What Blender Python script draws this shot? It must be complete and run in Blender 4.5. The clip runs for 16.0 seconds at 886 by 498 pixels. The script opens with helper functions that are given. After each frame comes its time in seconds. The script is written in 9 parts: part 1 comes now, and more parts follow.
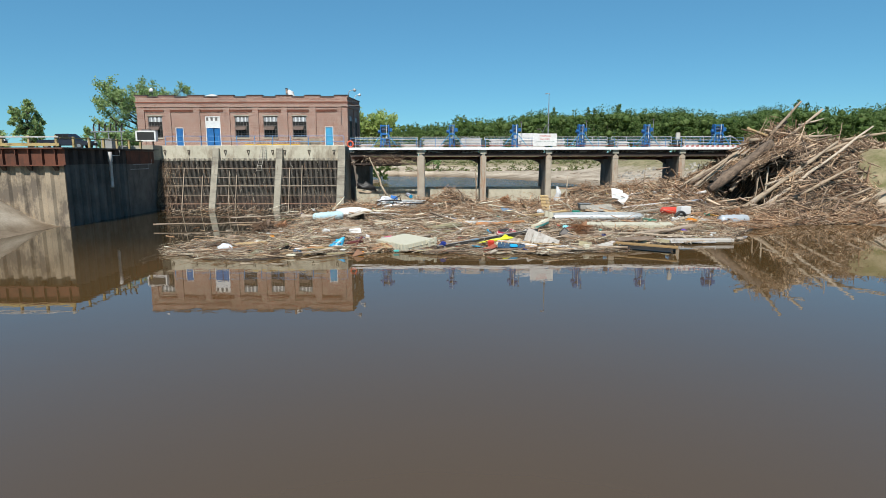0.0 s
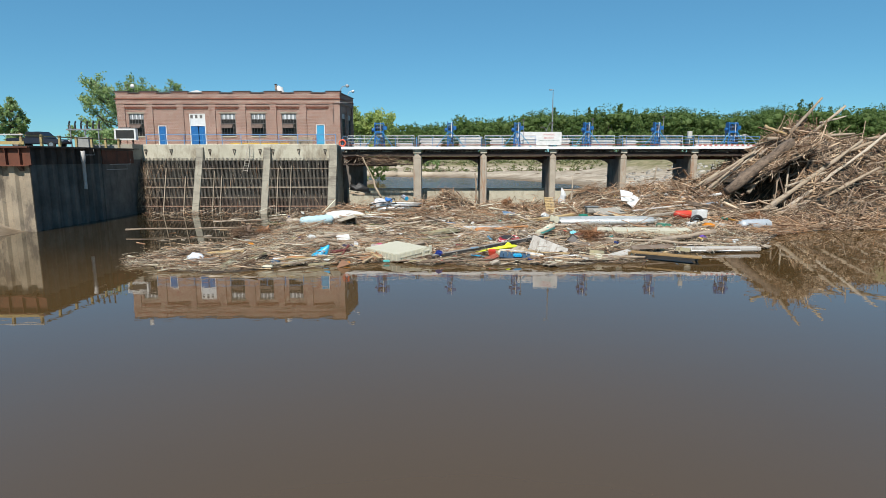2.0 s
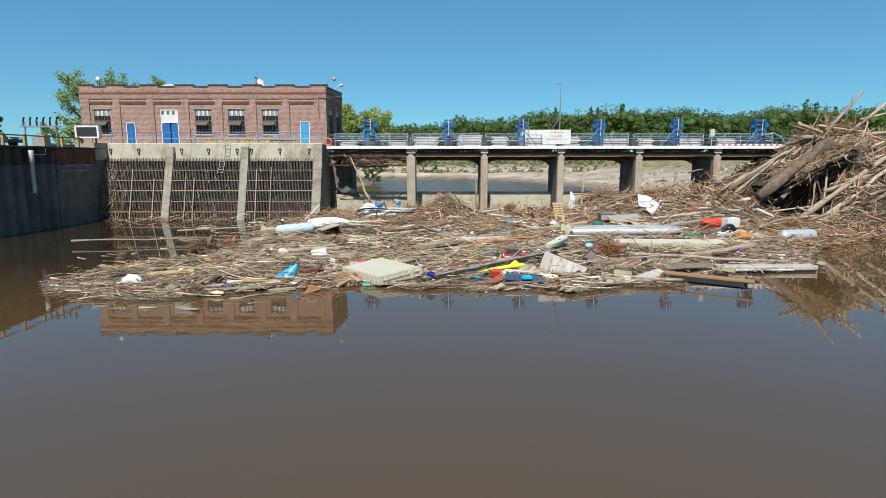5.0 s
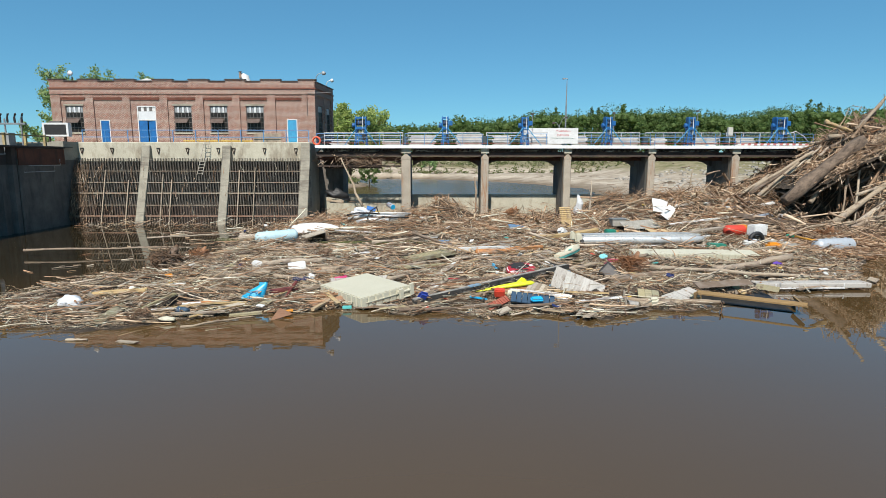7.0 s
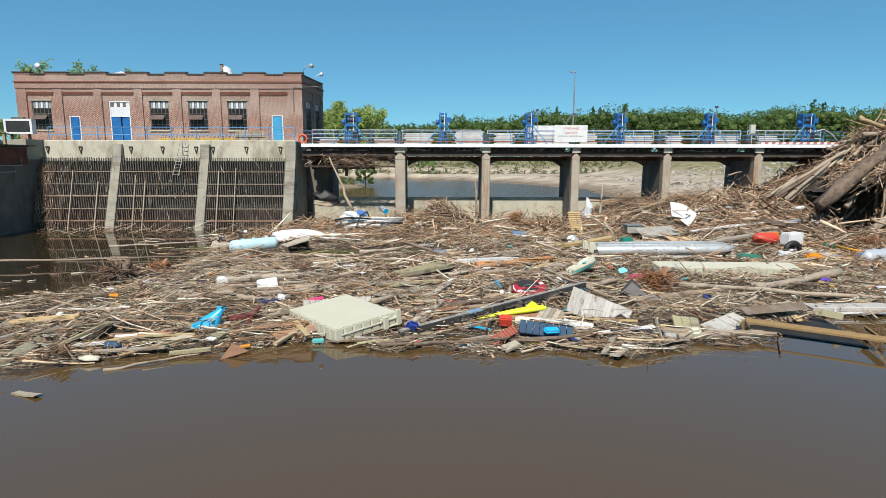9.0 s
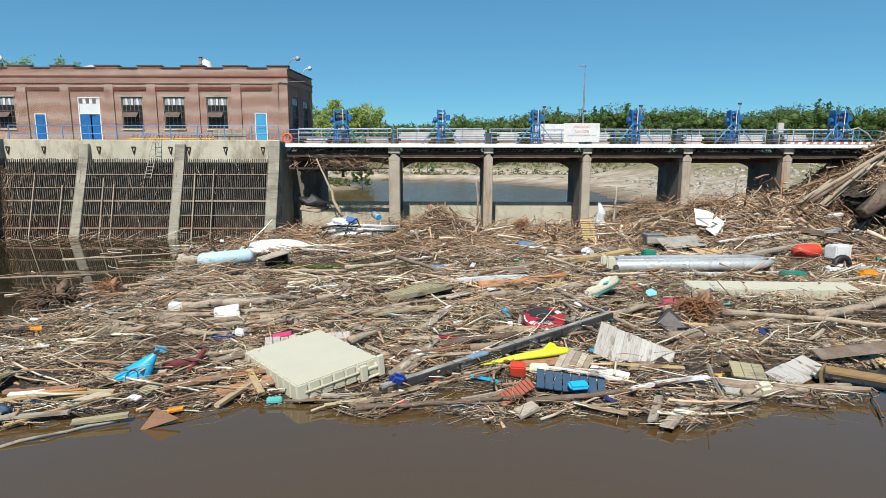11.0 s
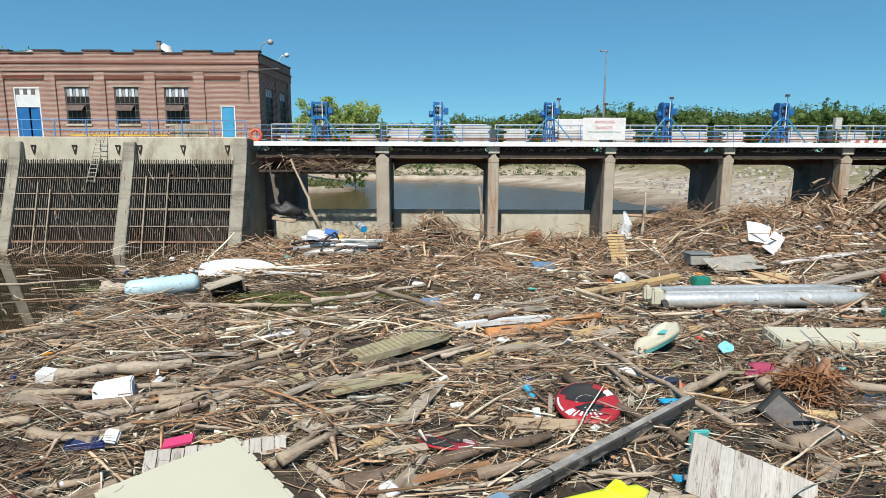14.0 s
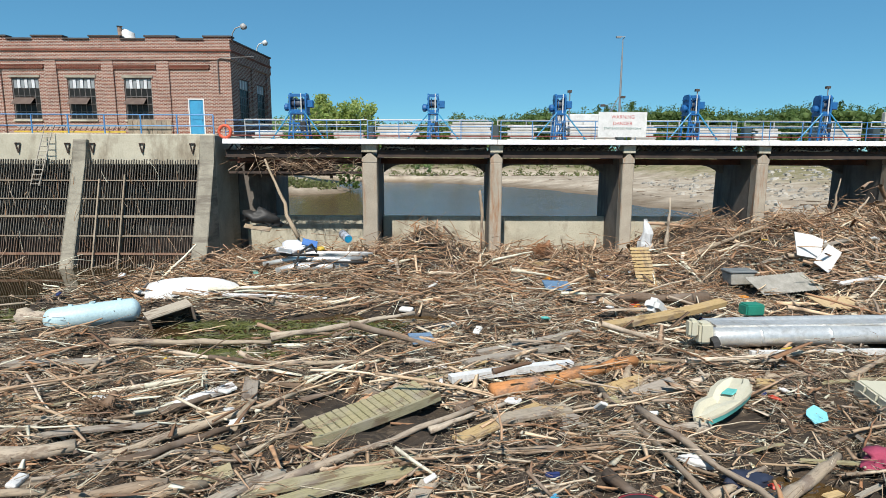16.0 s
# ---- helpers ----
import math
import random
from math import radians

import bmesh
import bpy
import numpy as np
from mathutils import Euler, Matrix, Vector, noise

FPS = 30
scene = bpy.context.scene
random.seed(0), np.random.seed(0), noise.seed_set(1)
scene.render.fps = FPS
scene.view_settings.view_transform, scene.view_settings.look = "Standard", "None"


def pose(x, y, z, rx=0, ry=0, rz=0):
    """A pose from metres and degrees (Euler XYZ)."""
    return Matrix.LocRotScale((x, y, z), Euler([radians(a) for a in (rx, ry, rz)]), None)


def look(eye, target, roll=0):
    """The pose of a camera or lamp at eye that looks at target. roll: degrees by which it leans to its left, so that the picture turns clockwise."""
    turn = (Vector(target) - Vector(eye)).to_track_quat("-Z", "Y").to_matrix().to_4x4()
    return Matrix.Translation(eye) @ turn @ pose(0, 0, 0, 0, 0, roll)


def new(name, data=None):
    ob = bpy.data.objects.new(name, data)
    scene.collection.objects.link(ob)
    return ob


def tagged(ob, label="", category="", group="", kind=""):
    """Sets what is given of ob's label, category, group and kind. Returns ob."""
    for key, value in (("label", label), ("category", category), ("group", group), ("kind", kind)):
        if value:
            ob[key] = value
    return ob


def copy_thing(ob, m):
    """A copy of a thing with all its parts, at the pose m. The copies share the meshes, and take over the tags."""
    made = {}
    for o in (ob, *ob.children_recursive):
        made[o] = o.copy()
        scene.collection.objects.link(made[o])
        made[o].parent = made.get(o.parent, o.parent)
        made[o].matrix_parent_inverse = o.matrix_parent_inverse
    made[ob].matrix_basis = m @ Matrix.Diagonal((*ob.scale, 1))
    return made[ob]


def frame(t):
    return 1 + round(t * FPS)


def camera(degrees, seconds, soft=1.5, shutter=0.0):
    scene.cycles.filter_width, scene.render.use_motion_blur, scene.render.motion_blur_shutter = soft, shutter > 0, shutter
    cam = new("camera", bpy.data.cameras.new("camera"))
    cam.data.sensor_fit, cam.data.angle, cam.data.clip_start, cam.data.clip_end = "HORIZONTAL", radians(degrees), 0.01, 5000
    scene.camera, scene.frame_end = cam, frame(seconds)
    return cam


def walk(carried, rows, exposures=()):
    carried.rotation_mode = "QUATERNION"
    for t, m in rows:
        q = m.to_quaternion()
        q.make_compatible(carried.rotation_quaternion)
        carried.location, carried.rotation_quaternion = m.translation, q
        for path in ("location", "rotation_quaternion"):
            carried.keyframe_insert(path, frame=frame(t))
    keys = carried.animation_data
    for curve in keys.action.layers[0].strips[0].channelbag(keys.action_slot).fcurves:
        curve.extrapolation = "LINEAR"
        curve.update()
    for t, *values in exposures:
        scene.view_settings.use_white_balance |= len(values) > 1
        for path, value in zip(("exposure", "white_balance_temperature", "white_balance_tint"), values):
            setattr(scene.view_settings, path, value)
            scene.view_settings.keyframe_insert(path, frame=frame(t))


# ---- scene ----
cam = camera(75.4, 16.0, 0.85)
METRES, EYE, TILT, LEAN, TURN = 34.0, 6.0, -3.15, 0.0, 0.0
ROWS = [
    (0.0, 0.0, 0.0, 0.0, -0.01, -6.01, 0.09),
    (0.5, 0.0023, 0.0279, 0.0013, -0.01, -6.0, 0.08),
    (1.0, 0.0041, 0.0558, 0.0022, -0.01, -5.99, 0.07),
    (1.5, 0.0055, 0.0837, 0.0032, -0.01, -5.99, 0.06),
    (2.0, 0.0072, 0.1122, 0.0044, -0.01, -5.98, 0.06),
    (2.5, 0.0084, 0.1413, 0.006, -0.01, -5.98, 0.05),
    (3.0, 0.0096, 0.1708, 0.0074, -0.02, -5.98, 0.05),
    (3.5, 0.011, 0.2004, 0.0088, -0.01, -5.98, 0.04),
    (4.0, 0.013, 0.2305, 0.0106, -0.01, -5.97, 0.04),
    (6.5, 0.0207, 0.3804, 0.0178, -0.11, -5.87, -0.05),
    (7.0, 0.022, 0.4111, 0.0195, -0.11, -5.87, -0.06),
    (7.5, 0.0238, 0.4425, 0.0212, -0.11, -5.88, -0.07),
    (8.0, 0.025, 0.4736, 0.0223, -0.12, -5.88, -0.08),
    (8.5, 0.0266, 0.5047, 0.0234, -0.12, -5.87, -0.09),
    (11.0, 0.0328, 0.662, 0.0347, -0.11, -5.84, -0.11),
    (11.5, 0.0327, 0.6945, 0.0369, -0.11, -5.86, -0.11),
    (12.0, 0.033, 0.7275, 0.0393, -0.12, -5.85, -0.12),
    (12.5, 0.0334, 0.7609, 0.0417, -0.13, -5.84, -0.12),
    (13.0, 0.0345, 0.7944, 0.0441, -0.11, -5.84, -0.15),
    (13.5, 0.0366, 0.8282, 0.0462, -0.12, -5.86, -0.14),
    (14.0, 0.0385, 0.8618, 0.0478, -0.12, -5.87, -0.17),
    (14.5, 0.0401, 0.8952, 0.0493, -0.14, -5.87, -0.2),
    (15.0, 0.0418, 0.9291, 0.0509, -0.15, -5.84, -0.16),
    (15.5, 0.0434, 0.963, 0.0529, -0.16, -5.84, -0.2),
    (16.0, 0.0452, 0.9972, 0.055, -0.19, -5.87, -0.2),
]
walk(cam, [(t, pose(0, 0, EYE, TILT, LEAN, TURN) @ pose(METRES * x, METRES * y, METRES * z, 90 + pitch, roll, yaw)) for t, x, y, z, yaw, pitch, roll in ROWS])

# ---- daylight: clear late-spring sky, sun high behind the camera ----
SUN_TO = Vector((-0.12, -0.70, 0.86)).normalized()
world = bpy.data.worlds.new("sky_world")
world.use_nodes = True
wn = world.node_tree
sky = wn.nodes.new("ShaderNodeTexSky")
sky.sky_type = "NISHITA"
sky.sun_disc = False
sky.sun_elevation = math.asin(SUN_TO.z)
sky.sun_rotation = math.atan2(SUN_TO.x, SUN_TO.y)
sky.altitude = 2500
sky.air_density, sky.dust_density, sky.ozone_density = 1.0, 1.2, 0.8
wn.nodes["Background"].inputs[1].default_value = 0.083
tint = wn.nodes.new("ShaderNodeMix")
tint.data_type, tint.blend_type = "RGBA", "MULTIPLY"
tint.inputs[0].default_value, tint.inputs[7].default_value = 1.0, (0.58, 1.04, 1.07, 1)
wn.links.new(sky.outputs[0], tint.inputs[6])
haze = wn.nodes.new("ShaderNodeMix")
haze.data_type = "RGBA"
haze.inputs[0].default_value, haze.inputs[7].default_value = 0.45, (0.95, 3.1, 5.7, 1)
wn.links.new(tint.outputs[2], haze.inputs[6])
wn.links.new(haze.outputs[2], wn.nodes["Background"].inputs[0])
scene.world = world
sun = new("sun", bpy.data.lights.new("sun", "SUN"))
sun.data.energy, sun.data.angle, sun.data.color = 5.0, radians(0.53), (1.0, 0.955, 0.88)
sun.matrix_world = look((0, 0, 60), Vector((0, 0, 60)) - SUN_TO)
scene.view_settings.exposure = 0.38

# ---- material makers ----
def node_mat(name):
    m = bpy.data.materials.new(name)
    m.use_nodes = True
    nt = m.node_tree
    return m, nt, nt.nodes["Principled BSDF"]


def nd(nt, kind, **props):
    n = nt.nodes.new(kind)
    for k, v in props.items():
        n.inputs[k].default_value = v
    return n


def mixc(nt, fac, a, b, blend="MIX"):
    n = nt.nodes.new("ShaderNodeMix")
    n.data_type, n.blend_type = "RGBA", blend
    for slot, v in ((0, fac), (6, a), (7, b)):
        if isinstance(v, (tuple, list)):
            n.inputs[slot].default_value = (*v, 1) if len(v) == 3 else v
        elif isinstance(v, (int, float)):
            n.inputs[slot].default_value = v
        else:
            nt.links.new(v, n.inputs[slot])
    return n.outputs[2]


def ramp(nt, src, stops):
    n = nt.nodes.new("ShaderNodeValToRGB")
    el = n.color_ramp.elements
    while len(el) < len(stops):
        el.new(0.5)
    for e, (p, c) in zip(el, stops):
        e.position = p
        e.color = (*c, 1) if isinstance(c, (tuple, list)) else (c, c, c, 1)
    nt.links.new(src, n.inputs[0])
    return n.outputs[0]


def coords(nt, scale=(1, 1, 1), kind="Object"):
    tc = nt.nodes.new("ShaderNodeTexCoord")
    mp = nt.nodes.new("ShaderNodeMapping")
    mp.inputs["Scale"].default_value = scale
    nt.links.new(tc.outputs[kind], mp.inputs[0])
    return mp.outputs[0]


def noise_of(nt, scale, detail=4, rough=0.6, stretch=(1, 1, 1), distort=0.0):
    n = nd(nt, "ShaderNodeTexNoise", Scale=scale, Detail=detail, Roughness=rough, Distortion=distort)
    nt.links.new(coords(nt, stretch), n.inputs["Vector"])
    return n.outputs[0]


def surf(name, c1, c2, scale=1.5, fine=25.0, rough=0.8, metal=0.0, bump=0.25, dist=0.01,
         stain=None, stain_scale=0.8, stain_stretch=(1, 1, 0.15), stain_cut=(0.5, 0.7), stretch=(1, 1, 1),
         vary=0.0, island=False, coat=0.0):
    """Two-scale surface: broad patches between two colours, fine grain, streaked stains, varied per piece."""
    m, nt, bs = node_mat(name)
    big = noise_of(nt, scale, 5, 0.65, stretch)
    col = mixc(nt, ramp(nt, big, [(0.32, 0.0), (0.68, 1.0)]), c1, c2)
    grain = noise_of(nt, fine, 4, 0.7, stretch)
    col = mixc(nt, 0.55, col, ramp(nt, grain, [(0.3, 0.55), (0.7, 1.0)]), "MULTIPLY")
    if stain:
        st = noise_of(nt, stain_scale, 6, 0.7, stain_stretch)
        col = mixc(nt, ramp(nt, st, [(stain_cut[0], 0.0), (stain_cut[1], 0.85)]), col, stain)
    if vary or island:
        src = nt.nodes.new("ShaderNodeNewGeometry").outputs["Random Per Island"] if island else nt.nodes.new("ShaderNodeObjectInfo").outputs["Random"]
        v = max(vary, 0.15)
        col = mixc(nt, 1.0, col, ramp(nt, src, [(0.0, 1.0 - v), (1.0, 1.0)]), "MULTIPLY")
    nt.links.new(col, bs.inputs["Base Color"])
    rr = nd(nt, "ShaderNodeMapRange")
    rr.inputs[3].default_value, rr.inputs[4].default_value = max(rough - 0.12, 0.02), min(rough + 0.12, 1.0)
    nt.links.new(big, rr.inputs[0])
    nt.links.new(rr.outputs[0], bs.inputs["Roughness"])
    bs.inputs["Metallic"].default_value = metal
    bs.inputs["Coat Weight"].default_value = coat
    if bump:
        bp = nd(nt, "ShaderNodeBump", Strength=bump, Distance=dist)
        nt.links.new(grain, bp.inputs["Height"])
        nt.links.new(bp.outputs[0], bs.inputs["Normal"])
    return m


def wood_mat(name, tones, island=False, grain_axis=(1, 14, 14), bump=0.5, rough=0.85, scale=3.0, damp=0.0):
    """Weathered wood: tone picked per piece, long grain, dark checks and grey patches."""
    m, nt, bs = node_mat(name)
    src = nt.nodes.new("ShaderNodeNewGeometry").outputs["Random Per Island"] if island else nt.nodes.new("ShaderNodeObjectInfo").outputs["Random"]
    stops = [(i / max(len(tones) - 1, 1), c) for i, c in enumerate(tones)]
    col = ramp(nt, src, stops)
    g = noise_of(nt, scale, 5, 0.7, grain_axis)
    col = mixc(nt, 0.8, col, ramp(nt, g, [(0.3, 0.42), (0.5, 0.85), (0.75, 1.0)]), "MULTIPLY")
    bk = noise_of(nt, 1.7, 5, 0.7, tuple(0.6 * a ** 0.5 for a in grain_axis))
    col = mixc(nt, ramp(nt, bk, [(0.56, 0.0), (0.64, 0.7)]), col, (0.105, 0.062, 0.038))
    p = noise_of(nt, 1.3, 4, 0.6)
    col = mixc(nt, ramp(nt, p, [(0.5, 0.0), (0.75, 0.45)]), col, (0.30, 0.265, 0.235))
    if damp:
        wet = noise_of(nt, 0.33, 5, 0.65)
        col = mixc(nt, damp, col, ramp(nt, wet, [(0.36, (0.62, 0.57, 0.52)), (0.5, (0.95, 0.95, 0.95)), (0.66, (1.22, 1.2, 1.12))]), "MULTIPLY")
    nt.links.new(col, bs.inputs["Base Color"])
    bs.inputs["Roughness"].default_value = rough
    bs.inputs["Specular IOR Level"].default_value = 0.25
    if bump:
        bp = nd(nt, "ShaderNodeBump", Strength=bump, Distance=0.012)
        nt.links.new(g, bp.inputs["Height"])
        nt.links.new(bp.outputs[0], bs.inputs["Normal"])
    return m


def brick_mat(name, c1, c2, mortar, stain=True):
    m, nt, bs = node_mat(name)
    tc = nt.nodes.new("ShaderNodeTexCoord")
    sp = nt.nodes.new("ShaderNodeSeparateXYZ")
    nt.links.new(tc.outputs["Object"], sp.inputs[0])
    ad = nt.nodes.new("ShaderNodeMath")
    nt.links.new(sp.outputs[0], ad.inputs[0]), nt.links.new(sp.outputs[1], ad.inputs[1])
    cb = nt.nodes.new("ShaderNodeCombineXYZ")
    nt.links.new(ad.outputs[0], cb.inputs[0]), nt.links.new(sp.outputs[2], cb.inputs[1])
    br = nd(nt, "ShaderNodeTexBrick", Scale=1.0)
    br.inputs["Color1"].default_value, br.inputs["Color2"].default_value, br.inputs["Mortar"].default_value = (*c1, 1), (*c2, 1), (*mortar, 1)
    br.inputs["Mortar Size"].default_value, br.inputs["Mortar Smooth"].default_value = 0.015, 0.1
    br.inputs["Brick Width"].default_value, br.inputs["Row Height"].default_value, br.inputs["Bias"].default_value = 0.235, 0.085, -0.1
    nt.links.new(cb.outputs[0], br.inputs["Vector"])
    col = mixc(nt, 0.6, br.outputs[0], ramp(nt, noise_of(nt, 0.7, 6, 0.7), [(0.3, 0.62), (0.65, 1.0)]), "MULTIPLY")
    col = mixc(nt, ramp(nt, noise_of(nt, 5.0, 4, 0.7), [(0.55, 0.0), (0.8, 0.25)]), col, (0.36, 0.25, 0.2))
    if stain:
        col = mixc(nt, ramp(nt, noise_of(nt, 1.1, 5, 0.6, (1, 1, 0.25)), [(0.6, 0.0), (0.75, 0.45)]), col, (0.06, 0.035, 0.03))
    nt.links.new(col, bs.inputs["Base Color"])
    bs.inputs["Roughness"].default_value = 0.9
    bs.inputs["Specular IOR Level"].default_value = 0.2
    bp = nd(nt, "ShaderNodeBump", Strength=0.6, Distance=0.012)
    bp.invert = True
    nt.links.new(br.outputs[1], bp.inputs["Height"])
    nt.links.new(bp.outputs[0], bs.inputs["Normal"])
    return m


def leaf_mat(name, tones):
    m, nt, bs = node_mat(name)
    rnd = nt.nodes.new("ShaderNodeNewGeometry").outputs["Random Per Island"]
    col = ramp(nt, rnd, [(i / (len(tones) - 1), c) for i, c in enumerate(tones)])
    col = mixc(nt, 0.5, col, ramp(nt, noise_of(nt, 0.09, 3, 0.6), [(0.36, 0.5), (0.64, 1.0)]), "MULTIPLY")
    nt.links.new(col, bs.inputs["Base Color"])
    bs.inputs["Roughness"].default_value = 0.6
    bs.inputs["Specular IOR Level"].default_value = 0.25
    tr = nd(nt, "ShaderNodeBsdfTranslucent")
    nt.links.new(col, tr.inputs[0])
    mx = nd(nt, "ShaderNodeMixShader", Fac=0.5)
    nt.links.new(bs.outputs[0], mx.inputs[1]), nt.links.new(tr.outputs[0], mx.inputs[2])
    nt.links.new(mx.outputs[0], nt.nodes["Material Output"].inputs[0])
    return m


def water_mat(name="muddy_water", rough=0.015, ripple=0.065):
    m, nt, bs = node_mat(name)
    n1 = noise_of(nt, 0.05, 4, 0.55, (1, 1.6, 1))
    col = mixc(nt, n1, (0.071, 0.0425, 0.0165), (0.085, 0.0505, 0.0195))
    # base colour darkened by the racks, standing in for the walls' dark reflection
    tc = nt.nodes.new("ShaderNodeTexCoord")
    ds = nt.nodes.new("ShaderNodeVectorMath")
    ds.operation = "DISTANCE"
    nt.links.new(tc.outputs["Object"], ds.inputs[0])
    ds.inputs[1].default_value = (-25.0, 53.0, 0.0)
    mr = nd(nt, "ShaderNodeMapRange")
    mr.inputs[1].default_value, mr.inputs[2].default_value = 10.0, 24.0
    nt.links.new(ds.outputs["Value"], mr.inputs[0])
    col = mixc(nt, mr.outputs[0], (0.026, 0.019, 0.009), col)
    nt.links.new(col, bs.inputs["Base Color"])
    bs.inputs["Roughness"].default_value = rough
    bs.inputs["IOR"].default_value = 1.75
    a = noise_of(nt, 0.9, 3, 0.5, (0.6, 1.0, 1))
    b = noise_of(nt, 5.0, 2, 0.5, (0.5, 1.0, 1))
    mx = nd(nt, "ShaderNodeMath")
    mx.operation = "MULTIPLY_ADD"
    nt.links.new(b, mx.inputs[0])
    mx.inputs[1].default_value = 0.12
    nt.links.new(a, mx.inputs[2])
    bp = nd(nt, "ShaderNodeBump", Strength=ripple, Distance=0.05)
    nt.links.new(mx.outputs[0], bp.inputs["Height"])
    nt.links.new(bp.outputs[0], bs.inputs["Normal"])
    return m


def ground_mat():
    m, nt, bs = node_mat("bank_ground")
    sand = mixc(nt, ramp(nt, noise_of(nt, 0.25, 6, 0.7), [(0.35, 0.0), (0.65, 1.0)]), (0.27, 0.215, 0.155), (0.50, 0.43, 0.34))
    sand = mixc(nt, 0.5, sand, ramp(nt, noise_of(nt, 6.0, 5, 0.75), [(0.3, 0.5), (0.7, 1.0)]), "MULTIPLY")
    grass = mixc(nt, ramp(nt, noise_of(nt, 0.4, 6, 0.75), [(0.35, 0.0), (0.65, 1.0)]), (0.115, 0.115, 0.048), (0.29, 0.24, 0.15))
    tc = nt.nodes.new("ShaderNodeTexCoord")
    sp = nt.nodes.new("ShaderNodeSeparateXYZ")
    nt.links.new(tc.outputs["Object"], sp.inputs[0])
    ad = nt.nodes.new("ShaderNodeMath")
    ad.operation = "MULTIPLY_ADD"
    nt.links.new(noise_of(nt, 0.12, 5, 0.7), ad.inputs[0])
    ad.inputs[1].default_value = 4.5
    nt.links.new(sp.outputs[2], ad.inputs[2])
    mr = nd(nt, "ShaderNodeMapRange")
    mr.inputs[1].default_value, mr.inputs[2].default_value = 4.4, 5.8
    nt.links.new(ad.outputs[0], mr.inputs[0])
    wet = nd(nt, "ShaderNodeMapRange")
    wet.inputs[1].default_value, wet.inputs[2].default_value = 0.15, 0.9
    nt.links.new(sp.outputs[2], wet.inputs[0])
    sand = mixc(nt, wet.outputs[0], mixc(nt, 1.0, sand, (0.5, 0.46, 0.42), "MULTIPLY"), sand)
    col = mixc(nt, mr.outputs[0], sand, grass)
    nt.links.new(col, bs.inputs["Base Color"])
    bs.inputs["Roughness"].default_value = 0.95
    bs.inputs["Specular IOR Level"].default_value = 0.15
    bp = nd(nt, "ShaderNodeBump", Strength=0.5, Distance=0.08)
    nt.links.new(noise_of(nt, 3.0, 5, 0.7), bp.inputs["Height"])
    nt.links.new(bp.outputs[0], bs.inputs["Normal"])
    return m


def glass_mat():
    m, nt, bs = node_mat("dusty_window_glass")
    nt.links.new(mixc(nt, noise_of(nt, 2.0), (0.012, 0.012, 0.012), (0.03, 0.028, 0.025)), bs.inputs["Base Color"])
    bs.inputs["Roughness"].default_value = 0.2
    bs.inputs["Specular IOR Level"].default_value = 0.15
    return m


CONC = surf("weathered_concrete", (0.37, 0.343, 0.272), (0.255, 0.233, 0.187), 0.6, 14, 0.9, bump=0.35, dist=0.02, stain=(0.12, 0.095, 0.07), stain_scale=1.2, stain_cut=(0.55, 0.72))
CONC_PALE = surf("pale_cast_concrete", (0.55, 0.51, 0.40), (0.41, 0.378, 0.29), 0.5, 12, 0.9, bump=0.35, dist=0.02, stain=(0.21, 0.17, 0.12), stain_scale=0.8, stain_stretch=(1, 1, 0.45), stain_cut=(0.5, 0.66))
# darker concrete with shade in its colour, for pier sides, recesses, beams
CONC_DARK = surf("shaded_stained_concrete", (0.19, 0.165, 0.14), (0.105, 0.09, 0.077), 0.6, 14, 0.92, bump=0.4, dist=0.02, stain=(0.05, 0.042, 0.035), stain_scale=1.4)
BRICK = brick_mat("red_brick", (0.27, 0.10, 0.066), (0.14, 0.053, 0.039), (0.47, 0.40, 0.34))
BRICK_DK = brick_mat("dark_red_brick", (0.24, 0.062, 0.042), (0.15, 0.045, 0.032), (0.24, 0.13, 0.09))
CAPM = surf("dark_parapet_metal", (0.045, 0.035, 0.032), (0.08, 0.06, 0.05), 2, 20, 0.6)
RUST = surf("rusted_steel", (0.17, 0.055, 0.028), (0.085, 0.035, 0.022), 0.9, 18, 0.85, metal=0.1, bump=0.35, stain=(0.05, 0.025, 0.018), stain_scale=1.6)
RUST_DK = surf("dark_rusted_steel", (0.075, 0.048, 0.035), (0.035, 0.026, 0.022), 0.9, 18, 0.8, metal=0.1, bump=0.35)
# side piling is darker than PILE_PALE: its shade is in the colour
PILE_ST = surf("shaded_mud_sheet_pile", (0.15, 0.135, 0.12), (0.075, 0.068, 0.06), 0.5, 16, 0.85, bump=0.4, stain=(0.05, 0.045, 0.04), stain_scale=1.0)
BLUE = surf("blue_enamel", (0.014, 0.14, 0.38), (0.011, 0.095, 0.28), 1.5, 20, 0.45, bump=0.06, stain=(0.06, 0.06, 0.07), stain_scale=3, stain_cut=(0.66, 0.8))
BLUE_LT = surf("pale_blue_enamel", (0.05, 0.33, 0.55), (0.04, 0.25, 0.45), 1.5, 20, 0.5, bump=0.06)
RAIL_BL = surf("faded_blue_rail_paint", (0.09, 0.28, 0.55), (0.07, 0.21, 0.45), 3, 30, 0.5, bump=0.06)
WHITE = surf("white_paint", (0.68, 0.66, 0.64), (0.50, 0.48, 0.45), 1.2, 16, 0.6, bump=0.08, stain=(0.30, 0.20, 0.14), stain_scale=2.2, stain_cut=(0.54, 0.74), vary=0.3)
WHITE_CL = surf("clean_white_plastic", (0.74, 0.74, 0.73), (0.62, 0.61, 0.59), 1.5, 14, 0.5, bump=0.05)
YELLOW = surf("yellow_paint", (0.62, 0.42, 0.04), (0.5, 0.33, 0.05), 2, 20, 0.6, bump=0.06)
